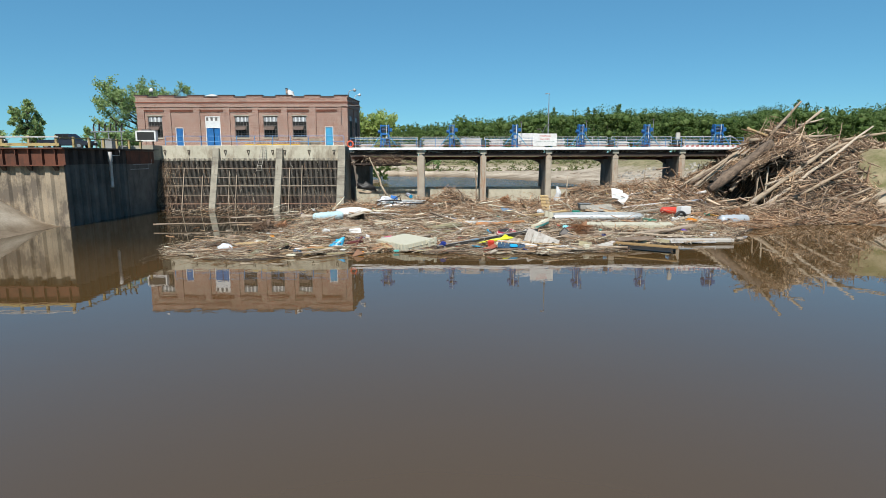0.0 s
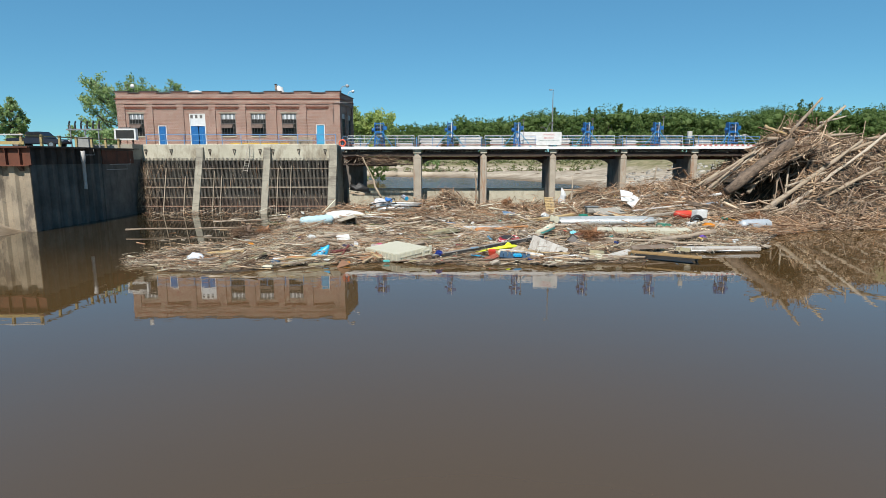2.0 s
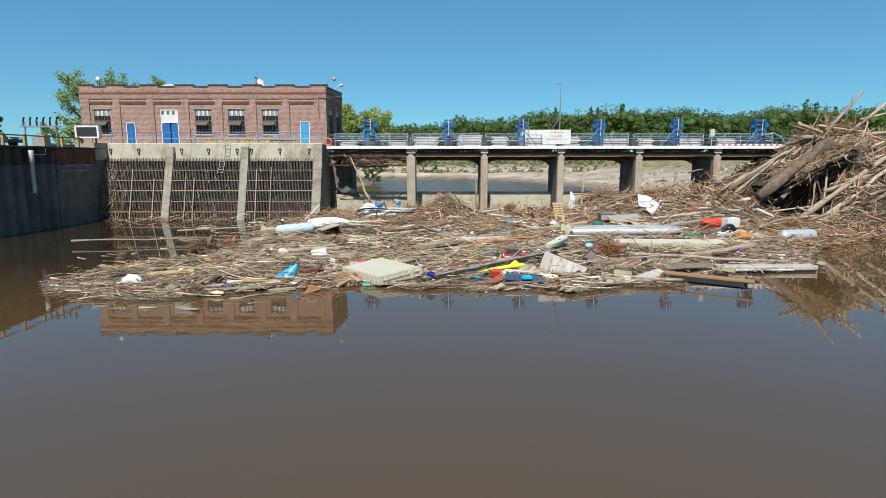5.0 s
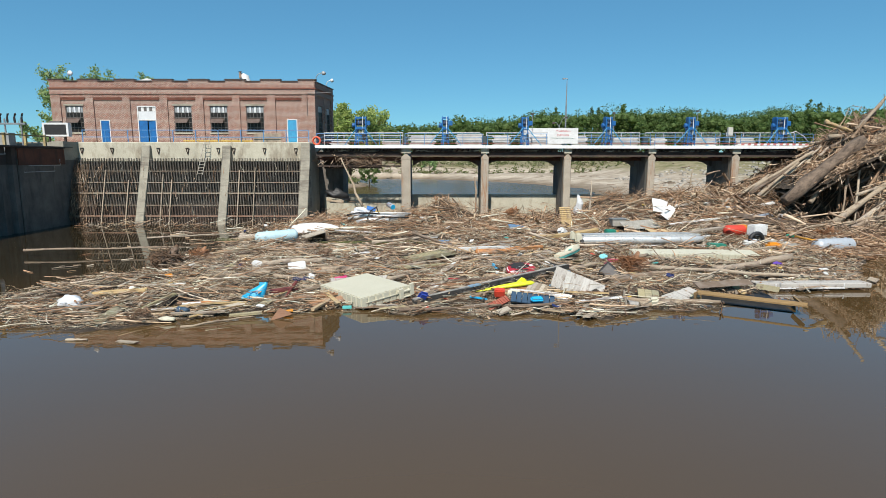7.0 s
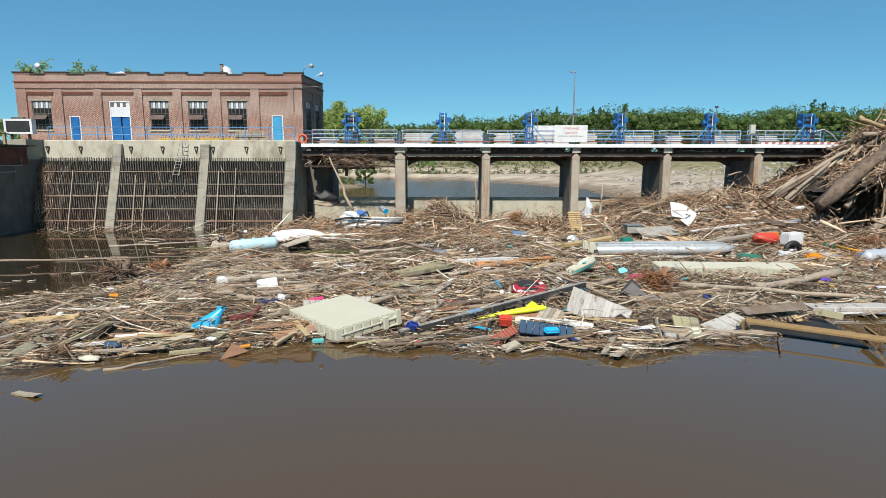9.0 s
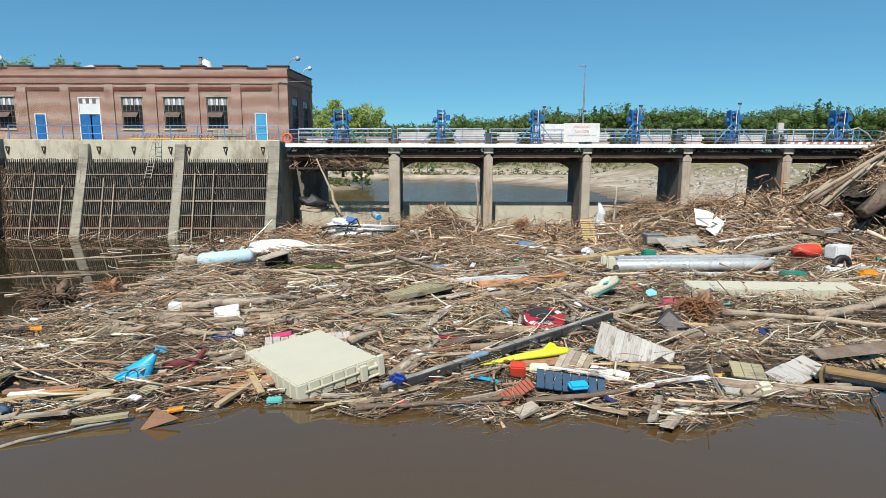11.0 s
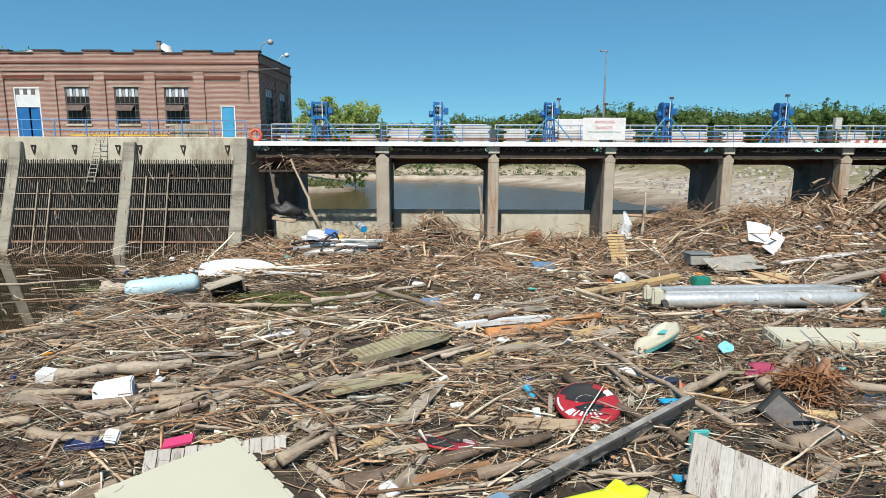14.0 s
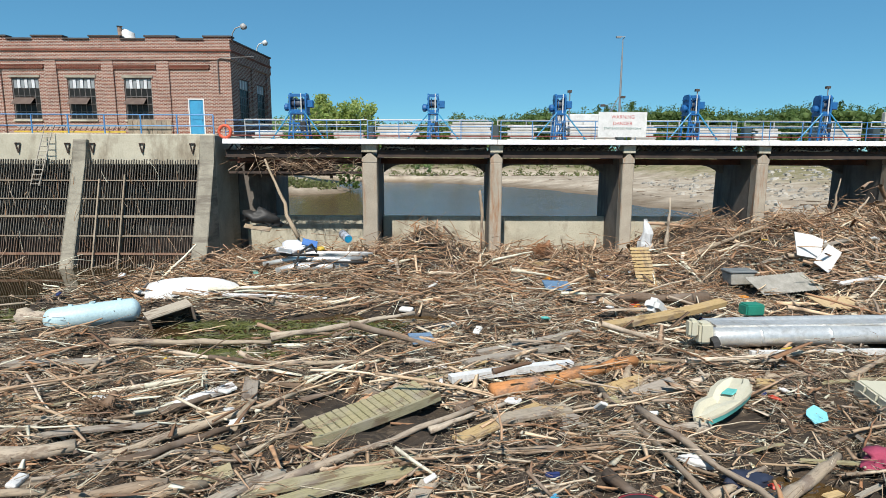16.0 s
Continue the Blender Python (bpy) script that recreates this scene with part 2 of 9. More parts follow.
BLACKM = surf("black_rubbery_plastic", (0.012, 0.012, 0.013), (0.03, 0.028, 0.026), 2, 20, 0.6)
GLASS = glass_mat()
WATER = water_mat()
WATER_RUF = water_mat("ruffled_water", 0.22, 1.0)
COLUMN = surf("rust_streaked_concrete", (0.44, 0.38, 0.30), (0.33, 0.28, 0.22), 0.8, 14, 0.9, bump=0.35, dist=0.02, stain=(0.27, 0.13, 0.06), stain_scale=2.2, stain_stretch=(1, 1, 0.12), stain_cut=(0.51, 0.64))
FASCIA = surf("white_fascia_paint", (0.82, 0.81, 0.80), (0.72, 0.70, 0.68), 1.2, 16, 0.6, bump=0.08, stain=(0.40, 0.30, 0.25), stain_scale=2.0, stain_cut=(0.62, 0.8))
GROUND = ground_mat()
LEAF = leaf_mat("spring_leaves", [(0.24, 0.36, 0.13), (0.33, 0.46, 0.19), (0.44, 0.55, 0.27)])
LEAF_FAR = leaf_mat("far_leaves", [(0.085, 0.15, 0.038), (0.125, 0.195, 0.055), (0.175, 0.245, 0.08)])
LEAF_LT = leaf_mat("willow_leaves", [(0.30, 0.40, 0.10), (0.40, 0.50, 0.15), (0.50, 0.58, 0.22)])
LEAF_SCRUB = leaf_mat("bank_weeds", [(0.13, 0.16, 0.055), (0.19, 0.215, 0.08), (0.27, 0.26, 0.125)])
BARK = surf("tree_bark", (0.13, 0.10, 0.075), (0.07, 0.055, 0.04), 3, 25, 0.95, bump=0.5)

# ---- mesh makers ----
def box(bm, x0, x1, y0, y1, z0, z1, m=None):
    co = [(x0, y0, z0), (x1, y0, z0), (x1, y1, z0), (x0, y1, z0), (x0, y0, z1), (x1, y0, z1), (x1, y1, z1), (x0, y1, z1)]
    v = [bm.verts.new(m @ Vector(c) if m else c) for c in co]
    for f in ((3, 2, 1, 0), (4, 5, 6, 7), (0, 1, 5, 4), (1, 2, 6, 5), (2, 3, 7, 6), (3, 0, 4, 7)):
        bm.faces.new([v[i] for i in f])
    return v


def tube(bm, path, radii, n=8, cap=True, squash=1.0):
    """A round bar through the points of path, with a radius at each."""
    path = [Vector(p) for p in path]
    if isinstance(radii, (int, float)):
        radii = [radii] * len(path)
    rings, up = [], Vector((0, 0, 1))
    for i, p in enumerate(path):
        d = (path[min(i + 1, len(path) - 1)] - path[max(i - 1, 0)]).normalized()
        a = d.cross(up if abs(d.z) < 0.95 else Vector((0, 1, 0))).normalized()
        b = a.cross(d)
        rings.append([bm.verts.new(p + radii[i] * (math.cos(2 * math.pi * k / n) * a + squash * math.sin(2 * math.pi * k / n) * b)) for k in range(n)])
    for r, s in zip(rings, rings[1:]):
        for k in range(n):
            bm.faces.new((r[k], r[(k + 1) % n], s[(k + 1) % n], s[k]))
    if cap:
        bm.faces.new(rings[0][::-1]), bm.faces.new(rings[-1])


def prism(bm, outline, axis, a, b):
    """An outline in the plane across one axis, drawn out from a to b. axis x: (y, z); y: (x, z); z: (x, y)."""
    put = {"x": lambda p, q, t: (t, p, q), "y": lambda p, q, t: (p, t, q), "z": lambda p, q, t: (p, q, t)}[axis]
    lo = [bm.verts.new(put(p, q, a)) for p, q in outline]
    hi = [bm.verts.new(put(p, q, b)) for p, q in outline]
    n = len(outline)
    for k in range(n):
        bm.faces.new((lo[k], lo[(k + 1) % n], hi[(k + 1) % n], hi[k]))
    bm.faces.new(lo[::-1]), bm.faces.new(hi)


def soften(bm, w, seg=1):
    bmesh.ops.bevel(bm, geom=bm.edges[:], offset=w, segments=seg, affect="EDGES", clamp_overlap=True)


def done(name, bm, mat, smooth=False):
    bmesh.ops.recalc_face_normals(bm, faces=bm.faces)
    me = bpy.data.meshes.new(name)
    bm.to_mesh(me)
    bm.free()
    me.materials.append(mat)
    if smooth:
        me.shade_smooth()
    return me


def thing(name, m, label, category, group="", kind=""):
    """An empty at a thing's base that holds its parts."""
    ob = new(name)
    ob.empty_display_size = 0.2
    ob.matrix_basis = m if isinstance(m, Matrix) else Matrix.Translation(m)
    return tagged(ob, label, category, group, kind)


def world_of(p):
    return world_of(p.parent) @ p.matrix_parent_inverse @ p.matrix_basis if p.parent else p.matrix_basis.copy()


def part(name, bm, mat, parent, label="", smooth=False, world=True):
    """One mesh under a thing or a part; built in the world's frame, or in the thing's own."""
    ob = new(name, bm if isinstance(bm, bpy.types.Mesh) else done(name, bm, mat, smooth))
    ob.parent = parent
    if world:
        ob.matrix_parent_inverse = world_of(parent).inverted()
    return tagged(ob, label)


def solo(name, bm, mat, label, category, group="", kind="", smooth=False, m=None):
    """A thing that is one mesh."""
    ob = new(name, bm if isinstance(bm, bpy.types.Mesh) else done(name, bm, mat, smooth))
    if m is not None:
        ob.matrix_basis = m
    return tagged(ob, label, category, group, kind)


def B():
    return bmesh.new()


def raw_mesh(name, verts, faces, mat, smooth=False):
    me = bpy.data.meshes.new(name)
    me.from_pydata(verts, [], faces)
    me.materials.append(mat)
    if smooth:
        me.shade_smooth()
    me.update()
    return me


def sm(a, b, v):
    t = np.clip((v - a) / (b - a), 0, 1)
    return t * t * (3 - 2 * t)


def wavy(x, y, f, seed=0.0):
    """Cheap smooth unevenness between -1 and 1, for arrays."""
    return (np.sin(x * f * 1.0 + seed) * np.cos(y * f * 1.3 + seed * 1.7) + 0.6 * np.sin(x * f * 2.3 - y * f * 1.9 + seed * 2.1)
            + 0.4 * np.cos(x * f * 4.1 + y * f * 3.7 + seed * 0.7)) / 2.0

# ---- ground and water ----
def interp(v, xs, ys):
    return np.interp(v, xs, ys)


def ground_height(x, y):
    """Bed, banks, island and far plain, as one surface."""
    right_edge = interp(y, [-400, 30, 46, 56, 66, 75, 98, 127, 140, 155, 165, 180, 192, 400], [90, 48, 38, 36, 33, 33, 29, 27, 24, 17, 11, -6, -70, -900])
    left_edge = interp(y, [-400, 20, 40, 48, 72, 118, 128, 133, 143, 150, 158, 170, 182, 192], [-120, -46, -33.5, -33.2, -38, -33, -20, -15, -16, -26, -21, -20, -45, -140])
    r = np.clip((x - right_edge) * 0.12, -1.6, 1.4) + np.clip((x - right_edge - 14) * 0.10, 0, 3.5) * sm(40, 60, np.abs(x))
    l = np.clip((left_edge - x) * 0.25, -1.6, 0.9) + np.clip((left_edge - x - 7) * 0.2, 0, 3)
    far = -1.6 + 5.2 * sm(176, 205, y) + 3.0 * sm(205, 350, y)
    h = np.maximum(np.maximum(r, l), far)
    rise = sm(36, 45, x) * sm(48, 60, y) * (1 - sm(74, 100, y))
    h = np.maximum(h, rise * 6.6 - 1.0 * (1 - rise))
    park = sm(-33.2, -34.2, x) * sm(50.0, 50.4, y) * (1 - sm(92, 125, y))
    h = np.where(park > 0, np.maximum(h, 6.75 * park), h)
    bank = sm(-32.5, -39, x) * (1 - sm(49, 49.6, y)) * sm(24, 47, y)
    h = np.maximum(h, bank * 3.3 - 0.5)
    rough = 0.10 * wavy(x, y, 0.55, 1.0) + 0.22 * wavy(x, y, 0.13, 4.0)
    return h + rough * np.where(park > 0.5, 0.1, 1.0)


def make_ground():
    xs = np.unique(np.concatenate([np.linspace(-2500, -200, 14), np.linspace(-200, -60, 20), np.linspace(-60, 70, 150), np.linspace(70, 220, 26), np.linspace(220, 2500, 14), [-33.2, -33.5, -34.2]]))
    ys = np.unique(np.concatenate([np.linspace(-900, 0, 10), np.linspace(0, 30, 8), np.linspace(30, 210, 180), np.linspace(210, 420, 36), np.linspace(420, 3800, 14), [50.0, 50.2, 50.4]]))
    gx, gy = np.meshgrid(xs, ys)
    gz = ground_height(gx, gy)
    v = np.stack([gx.ravel(), gy.ravel(), gz.ravel()], 1)
    w, hgt = len(xs), len(ys)
    i = (np.arange(hgt - 1)[:, None] * w + np.arange(w - 1)[None]).ravel()
    return raw_mesh("ground", v.tolist(), np.stack([i, i + 1, i + w + 1, i + w], 1).tolist(), GROUND, True)


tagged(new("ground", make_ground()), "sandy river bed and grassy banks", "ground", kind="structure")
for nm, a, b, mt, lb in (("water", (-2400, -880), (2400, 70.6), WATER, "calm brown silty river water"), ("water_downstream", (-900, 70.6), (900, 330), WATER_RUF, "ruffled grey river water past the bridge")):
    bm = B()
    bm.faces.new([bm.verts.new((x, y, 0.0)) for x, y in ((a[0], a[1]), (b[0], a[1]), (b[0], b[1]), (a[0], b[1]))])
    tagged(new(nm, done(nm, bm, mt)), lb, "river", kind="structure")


# ---- trees ----
def leaf_cloud(rng, clumps, per, leaf, spread):
    """Loose quads round clump centres: centres (n, 3), per leaves each."""
    n = len(clumps) * per
    c = np.repeat(clumps, per, 0) + rng.normal(0, 1, (n, 3)) * spread
    a = rng.normal(0, 1, (n, 3))
    a /= np.linalg.norm(a, axis=1)[:, None]
    b = np.cross(a, rng.normal(0, 1, (n, 3)))
    b /= np.linalg.norm(b, axis=1)[:, None]
    s = leaf * rng.uniform(0.55, 1.35, (n, 1))
    quad = np.stack([c - a * s, c + b * s * 0.55, c + a * s, c - b * s * 0.55], 1).reshape(-1, 3)
    return quad


def crown_points(rng, h, r, base, n, lobes_n=9):
    """Clump centres of an uneven crown: lobes on an egg, with gaps."""
    lobes = []
    for _ in range(lobes_n):
        a, t = rng.uniform(0, 6.28), rng.uniform(0.05, 0.95)
        rr = r * (0.35 + 0.5 * math.sin(math.pi * min(t * 0.8 + 0.15, 1)))
        lobes.append((rr * math.cos(a), rr * math.sin(a), base + t * (h - base) * 0.9, r * rng.uniform(0.24, 0.44)))
    lobes.append((0, 0, base + (h - base) * 0.75, r * 0.5))
    pts = []
    for _ in range(n):
        lx, ly, lz, lr = lobes[rng.integers(len(lobes))]
        d = rng.normal(0, 1, 3)
        d = d / np.linalg.norm(d) * lr * rng.uniform(0.6, 1.0) ** 0.5
        pts.append((lx + d[0], ly + d[1], min(lz + d[2] * 0.9, h)))
    return np.array(pts), lobes


def make_tree(name, at, h, r, seed, mat, label, n=110, per=26, leaf=0.28, base=0.3, group="bank trees"):
    """A trunk with limbs that sweep up and out, twigs along them, and leaf sprays on the twigs."""
    rng = np.random.default_rng(seed)
    t = thing(name, at, label, "tree", group)
    lean = rng.normal(0, 0.03 * h, 2)
    bm = B()

    def on_trunk(f):
        return Vector((lean[0] * f, lean[1] * f, h * 0.9 * f))
    tube(bm, [(0, 0, -0.5), on_trunk(0.35), on_trunk(0.7), on_trunk(1.0)], [h * 0.024, h * 0.017, h * 0.009, h * 0.003], 9)
    limbs = max(9, min(44, n // 14))
    spots = []
    for k in range(limbs):
        f = base + (0.97 - base) * (k + rng.random() * 0.6) / limbs
        az = k * 2.4 + rng.normal(0, 0.35)
        reach = r * rng.uniform(0.72, 1.12) * (0.35 + 0.75 * math.sin(math.pi * (0.18 + 0.70 * (f - base) / (1 - base))))
        p0 = on_trunk(max(f * 0.92 - 0.06, 0.04))
        out = Vector((math.cos(az), math.sin(az), 0))
        up = rng.uniform(0.35, 0.8) * reach
        p1 = p0 + out * reach * 0.55 + Vector((0, 0, up * 0.35))
        p2 = p0 + out * reach + Vector((0, 0, up))
        p2.z = min(p2.z, h)
        tube(bm, [p0, p1, p2], [h * 0.009, h * 0.006, h * 0.002], 6)
        for _ in range(7):
            g = rng.uniform(0.35, 1.0)
            q = p0.lerp(p1, g * 2) if g < 0.5 else p1.lerp(p2, g * 2 - 1)
            d = (out * rng.uniform(-0.1, 0.9) + Vector(rng.normal(0, 0.55, 3)) + Vector((0, 0, 0.55))).normalized()
            e = q + d * r * rng.uniform(0.16, 0.36)
            e.z = min(e.z, h * 1.02)
            tube(bm, [q, e], [h * 0.003, h * 0.0012], 4, cap=False)
            spots.append((q, e))
    part("trunk", bm, BARK, t, world=False, smooth=True)
    pick = rng.integers(0, len(spots), n)
    pts = np.array([spots[i][0].lerp(spots[i][1], rng.uniform(0.15, 1.12))[:] for i in pick])
    q = leaf_cloud(rng, pts, per, leaf, r * 0.06)
    me = raw_mesh("crown", q.tolist(), np.arange(len(q)).reshape(-1, 4).tolist(), mat)
    part("crown", me, mat, t, world=False)
    return t


make_tree("bank_tree", (-63.6, 122, 4.6), 17.4, 7.0, 3, LEAF, "tall leafy green tree behind the brick powerhouse", 760, 20, 0.25, 0.16)
make_tree("bank_tree", (-58.6, 125, 4.6), 17.6, 5.8, 5, LEAF, "leafy green tree close behind the powerhouse roof", 500, 20, 0.25, 0.25)
make_tree("bank_tree", (-77.2, 110, 5.0), 12.9, 2.7, 8, LEAF, "lone narrow green tree on the far parking edge", 460, 22, 0.2, 0.34)
make_tree("bank_tree", (-22.4, 160, 2.0), 15.6, 8.4, 11, LEAF_LT, "pale green bushy tree beyond the gate bridge", 1500, 22, 0.36, 0.10)
for k, (x, y, h, r) in enumerate([(-88, 112, 7.0, 4.5), (-96, 120, 6.5, 4.5), (-58, 104, 5.5, 4.5), (-50, 100, 5.0, 4.0), (-64, 118, 5.5, 4.5), (-33, 165, 9, 6)]):
    make_tree("bank_bush", (x, y, 5.0), h, r, 20 + k, LEAF, "low green bush at the edge of the parking ground", 150, 24, 0.24, 0.08)


def far_forest():
    """Far woods: many crowns and trunks joined."""
    rng = np.random.default_rng(42)
    quads, tv, tf, cvv, cf = [], [], [], [], []
    bm = B()
    bmesh.ops.create_icosphere(bm, subdivisions=1, radius=1.0)
    bm.verts.index_update()
    ICO_V = np.array([v.co[:] for v in bm.verts])
    ICO_F = np.array([[v.index for v in f.verts] for f in bm.faces])
    bm.free()
    for k in range(330):
        x = rng.uniform(-160, 330)
        row = rng.integers(0, 3)
        y = 362 + row * 20 + rng.uniform(-8, 8) - 0.10 * max(x - 60, 0) + 0.10 * max(-x, 0)
        h = rng.uniform(25.5, 30.0) + (2.5 if 60 < x < 330 else 0) - (3.2 if x < 10 else 0) - (2.0 if x < 45 else 0) - (2 - row) * 1.2
        if x > 170:
            h += 3.0 * math.sin(x * 0.09 + 1.0)
        z = 6.0
        pine = rng.random() < 0.05 and x > 45
        if pine:
            h += rng.uniform(1.5, 4.0)
            r = h * 0.15
            f_ = rng.random(70) ** 0.7
            az, rad = rng.uniform(0, 6.28, 70), r * (1.12 - f_) * rng.uniform(0.4, 1.1, 70)
            pts = np.stack([rad * np.cos(az), rad * np.sin(az), h * (0.35 + 0.65 * f_)], 1)
            lobes = [(0, 0, h * 0.5, r * 0.8), (0, 0, h * 0.66, r * 0.55)]
        else:
            r = h * rng.uniform(0.34, 0.48)
            pts, lobes = crown_points(rng, h - 0.8, r, h * 0.30, 86, 16)
        q = leaf_cloud(rng, pts, 9, 0.42 if pine else 0.54, r * 0.06) + np.array([x, y, z])
        quads.append(q)
        for lx, ly, lz, lr in lobes:
            s_ = lr * 0.44 * (1 + 0.16 * rng.normal(0, 1, (len(ICO_V), 1)).clip(-1.2, 1.2))
            cf.extend((ICO_F + len(cvv)).tolist())
            cvv.extend((ICO_V * s_ * np.array([1.1, 1.0, 0.9]) + np.array([x + lx, y + ly, min(z + lz, z + h - lr) - 0.7])).tolist())
        b = len(tv)
        for dz, rr in ((-1, 0.35), (h * 0.7, 0.12)):
            for a in range(4):
                tv.append((x + rr * math.cos(a * 1.571), y + rr * math.sin(a * 1.571), z + dz))
        for a in range(4):
            tf.append((b + a, b + (a + 1) % 4, b + 4 + (a + 1) % 4, b + 4 + a))
    n = 4000
    ux = rng.uniform(-190, 350, n)
    uy = 352 + rng.uniform(-6, 10, n) - 0.10 * np.maximum(ux - 60, 0) + 0.10 * np.maximum(-ux, 0)
    quads.append(leaf_cloud(rng, np.stack([ux, uy, 6 + 15 * rng.random(n) ** 0.8], 1), 10, 0.6, 1.4))
    q = np.concatenate(quads)
    f = np.arange(len(q)).reshape(-1, 4)
    t = thing("far_woods", (100, 350, 4), "dense green mixed woods along the far bank", "woods", kind="stuff")
    part("crowns", raw_mesh("crowns", q.tolist(), f.tolist(), LEAF_FAR), LEAF_FAR, t)
    part("inner_crowns", raw_mesh("inner_crowns", cvv, cf, LEAF_FAR), LEAF_FAR, t)
    part("trunks", raw_mesh("trunks", tv, tf, BARK), BARK, t)


far_forest()


def far_scrub():
    """Low shrubs and weeds over the far bank, the island and the slopes."""
    rng = np.random.default_rng(8)
    pts, size = [], []
    for _ in range(5200):
        x, y = rng.uniform(-110, 230), 183 + 115 * rng.random() ** 1.3
        if rng.random() < 0.55 * math.exp(-(y - 183) / 60) + 0.25:
            pts.append((x, y, 0)), size.append(1)
    for _ in range(420):
        x, y = rng.uniform(-40, -15), rng.uniform(131, 147)
        pts.append((x, y, 0)), size.append(0.45)
    p = np.array(pts)
    p[:, 2] = ground_height(p[:, 0], p[:, 1])
    keep = p[:, 2] > 0.5
    p, size = p[keep], np.array(size)[keep]
    p[:, 2] += 0.3 * size * rng.uniform(0.2, 1.6, len(p))
    n = 12
    q = leaf_cloud(rng, p, n, 0.32, 0.4)
    me = raw_mesh("bank_scrub", q.tolist(), np.arange(len(q)).reshape(-1, 4).tolist(), LEAF_SCRUB)
    tagged(new("bank_scrub", me), "low green weeds and shrubs on the river bank", "shrubs", kind="stuff")


far_scrub()
# the dark bush on the island
make_tree("island_bush", (-14.6, 136, 0.5), 3.6, 2.0, 31, LEAF_FAR, "dark green bush on the tip of the island", 60, 22, 0.22, 0.05)
make_tree("bank_bush", (-3.0, 188, 2.2), 3.4, 2.6, 33, LEAF, "round green bush on the sandy bank", 50, 20, 0.3, 0.05)


def rubble():
    """Broken grey stone on the sandy bank past the bridge."""
    rng = np.random.default_rng(15)
    v, f = [], []
    for _ in range(2600):
        y = 80 + 70 * rng.random() ** 1.5
        x = rng.uniform(30, 80) + (y - 80) * 0.15
        if rng.random() > 0.25 + 0.75 * (0.5 + 0.5 * math.sin(x * 0.3 + y * 0.11)):
            continue
        z = float(ground_height(np.array([x]), np.array([y]))[0])
        s = 0.08 + 0.42 * rng.random() ** 2.2
        b = len(v)
        for c in ((-1, -1, -.6), (1, -1, -.6), (1, 1, -.6), (-1, 1, -.6), (-.7, -.8, .7), (.8, -.6, .6), (.7, .8, .8), (-.8, .6, .5)):
            j = rng.uniform(0.7, 1.25, 3)
            v.append((x + c[0] * s * j[0], y + c[1] * s * j[1], z + c[2] * s * 0.7 * j[2] + s * 0.2))
        f += [tuple(b + i for i in q) for q in ((4, 5, 6, 7), (0, 1, 5, 4), (1, 2, 6, 5), (2, 3, 7, 6), (3, 0, 4, 7))]
    me = raw_mesh("bank_rubble", v, f, surf("grey_rubble", (0.36, 0.33, 0.28), (0.5, 0.46, 0.4), 2, 14, 0.9, island=True, vary=0.4))
    tagged(new("bank_rubble", me), "broken grey stones on the sandy bank", "rubble", kind="stuff")


rubble()


def bank_driftwood():
    """Stranded sticks on the sandy banks past the bridge."""
    rng = np.random.default_rng(19)
    v, f = [], []
    for k in range(640):
        if k < 520:
            x, y = rng.uniform(-60, 60), 183 + 45 * rng.random() ** 1.6
        else:
            y = rng.uniform(78, 165)
            x = rng.uniform(20, 60)
        z = float(ground_height(np.array([x]), np.array([y]))[0])
        if z < 0.15:
            continue
        L, a, r = rng.uniform(0.5, 3.0), rng.normal(0, 1.0), rng.uniform(0.02, 0.09)
        dx, dy = math.cos(a) * L / 2, math.sin(a) * L / 2
        b = len(v)
        for s_ in (-1, 1):
            for c in range(4):
                v.append((x + s_ * dx - dy / L * r * math.cos(c * 1.571) * 2, y + s_ * dy + dx / L * r * math.cos(c * 1.571) * 2, z + r * 0.6 + r * math.sin(c * 1.571) + (0.25 * L * rng.random() ** 4 if s_ > 0 and c == 0 else 0)))
        f += [(b + c, b + (c + 1) % 4, b + 4 + (c + 1) % 4, b + 4 + c) for c in range(4)]
    me = raw_mesh("bank_driftwood", v, f, surf("bank_driftwood_wood", (0.16, 0.11, 0.075), (0.34, 0.27, 0.2), 2, 14, 0.9, island=True, vary=0.5))
    tagged(new("bank_driftwood", me), "brown driftwood stranded on the sandy bank", "driftwood", kind="stuff")


bank_driftwood()

# ---- intake: trash racks, piers, head wall ----
X_L, X_R = -32.5, -11.2
PIERS = [(-26.45, -25.7), (-19.15, -18.4), (-12.05, -11.2)]
bm = B()
box(bm, -37.4, -11.3, 67.0, 80.2, 5.55, 7.3)            # walkway and slab under the house
soften(bm, 0.05)
tagged(new("intake_head_wall", done("intake_head_wall", bm, CONC_PALE)), "pale weathered concrete head wall above the trash racks", "concrete wall", kind="structure")
# near-black colour puts the deep shade behind the bars into the wall
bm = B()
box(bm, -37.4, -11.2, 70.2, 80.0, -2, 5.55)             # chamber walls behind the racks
tagged(new("intake_chamber_wall", done("intake_chamber_wall", bm, surf("shade_black_concrete", (0.035, 0.03, 0.025), (0.018, 0.016, 0.014), 0.8, 14, 0.7, bump=0.3))), "concrete chamber behind the racks, painted near black for its shade", "concrete wall", kind="structure")
PIERM = surf("layered_pier_concrete", (0.35, 0.322, 0.255), (0.235, 0.213, 0.168), 0.8, 14, 0.92, bump=0.6, dist=0.03, stain=(0.12, 0.10, 0.08), stain_scale=1.3, stain_stretch=(0.25, 0.25, 1.6), stain_cut=(0.5, 0.66))
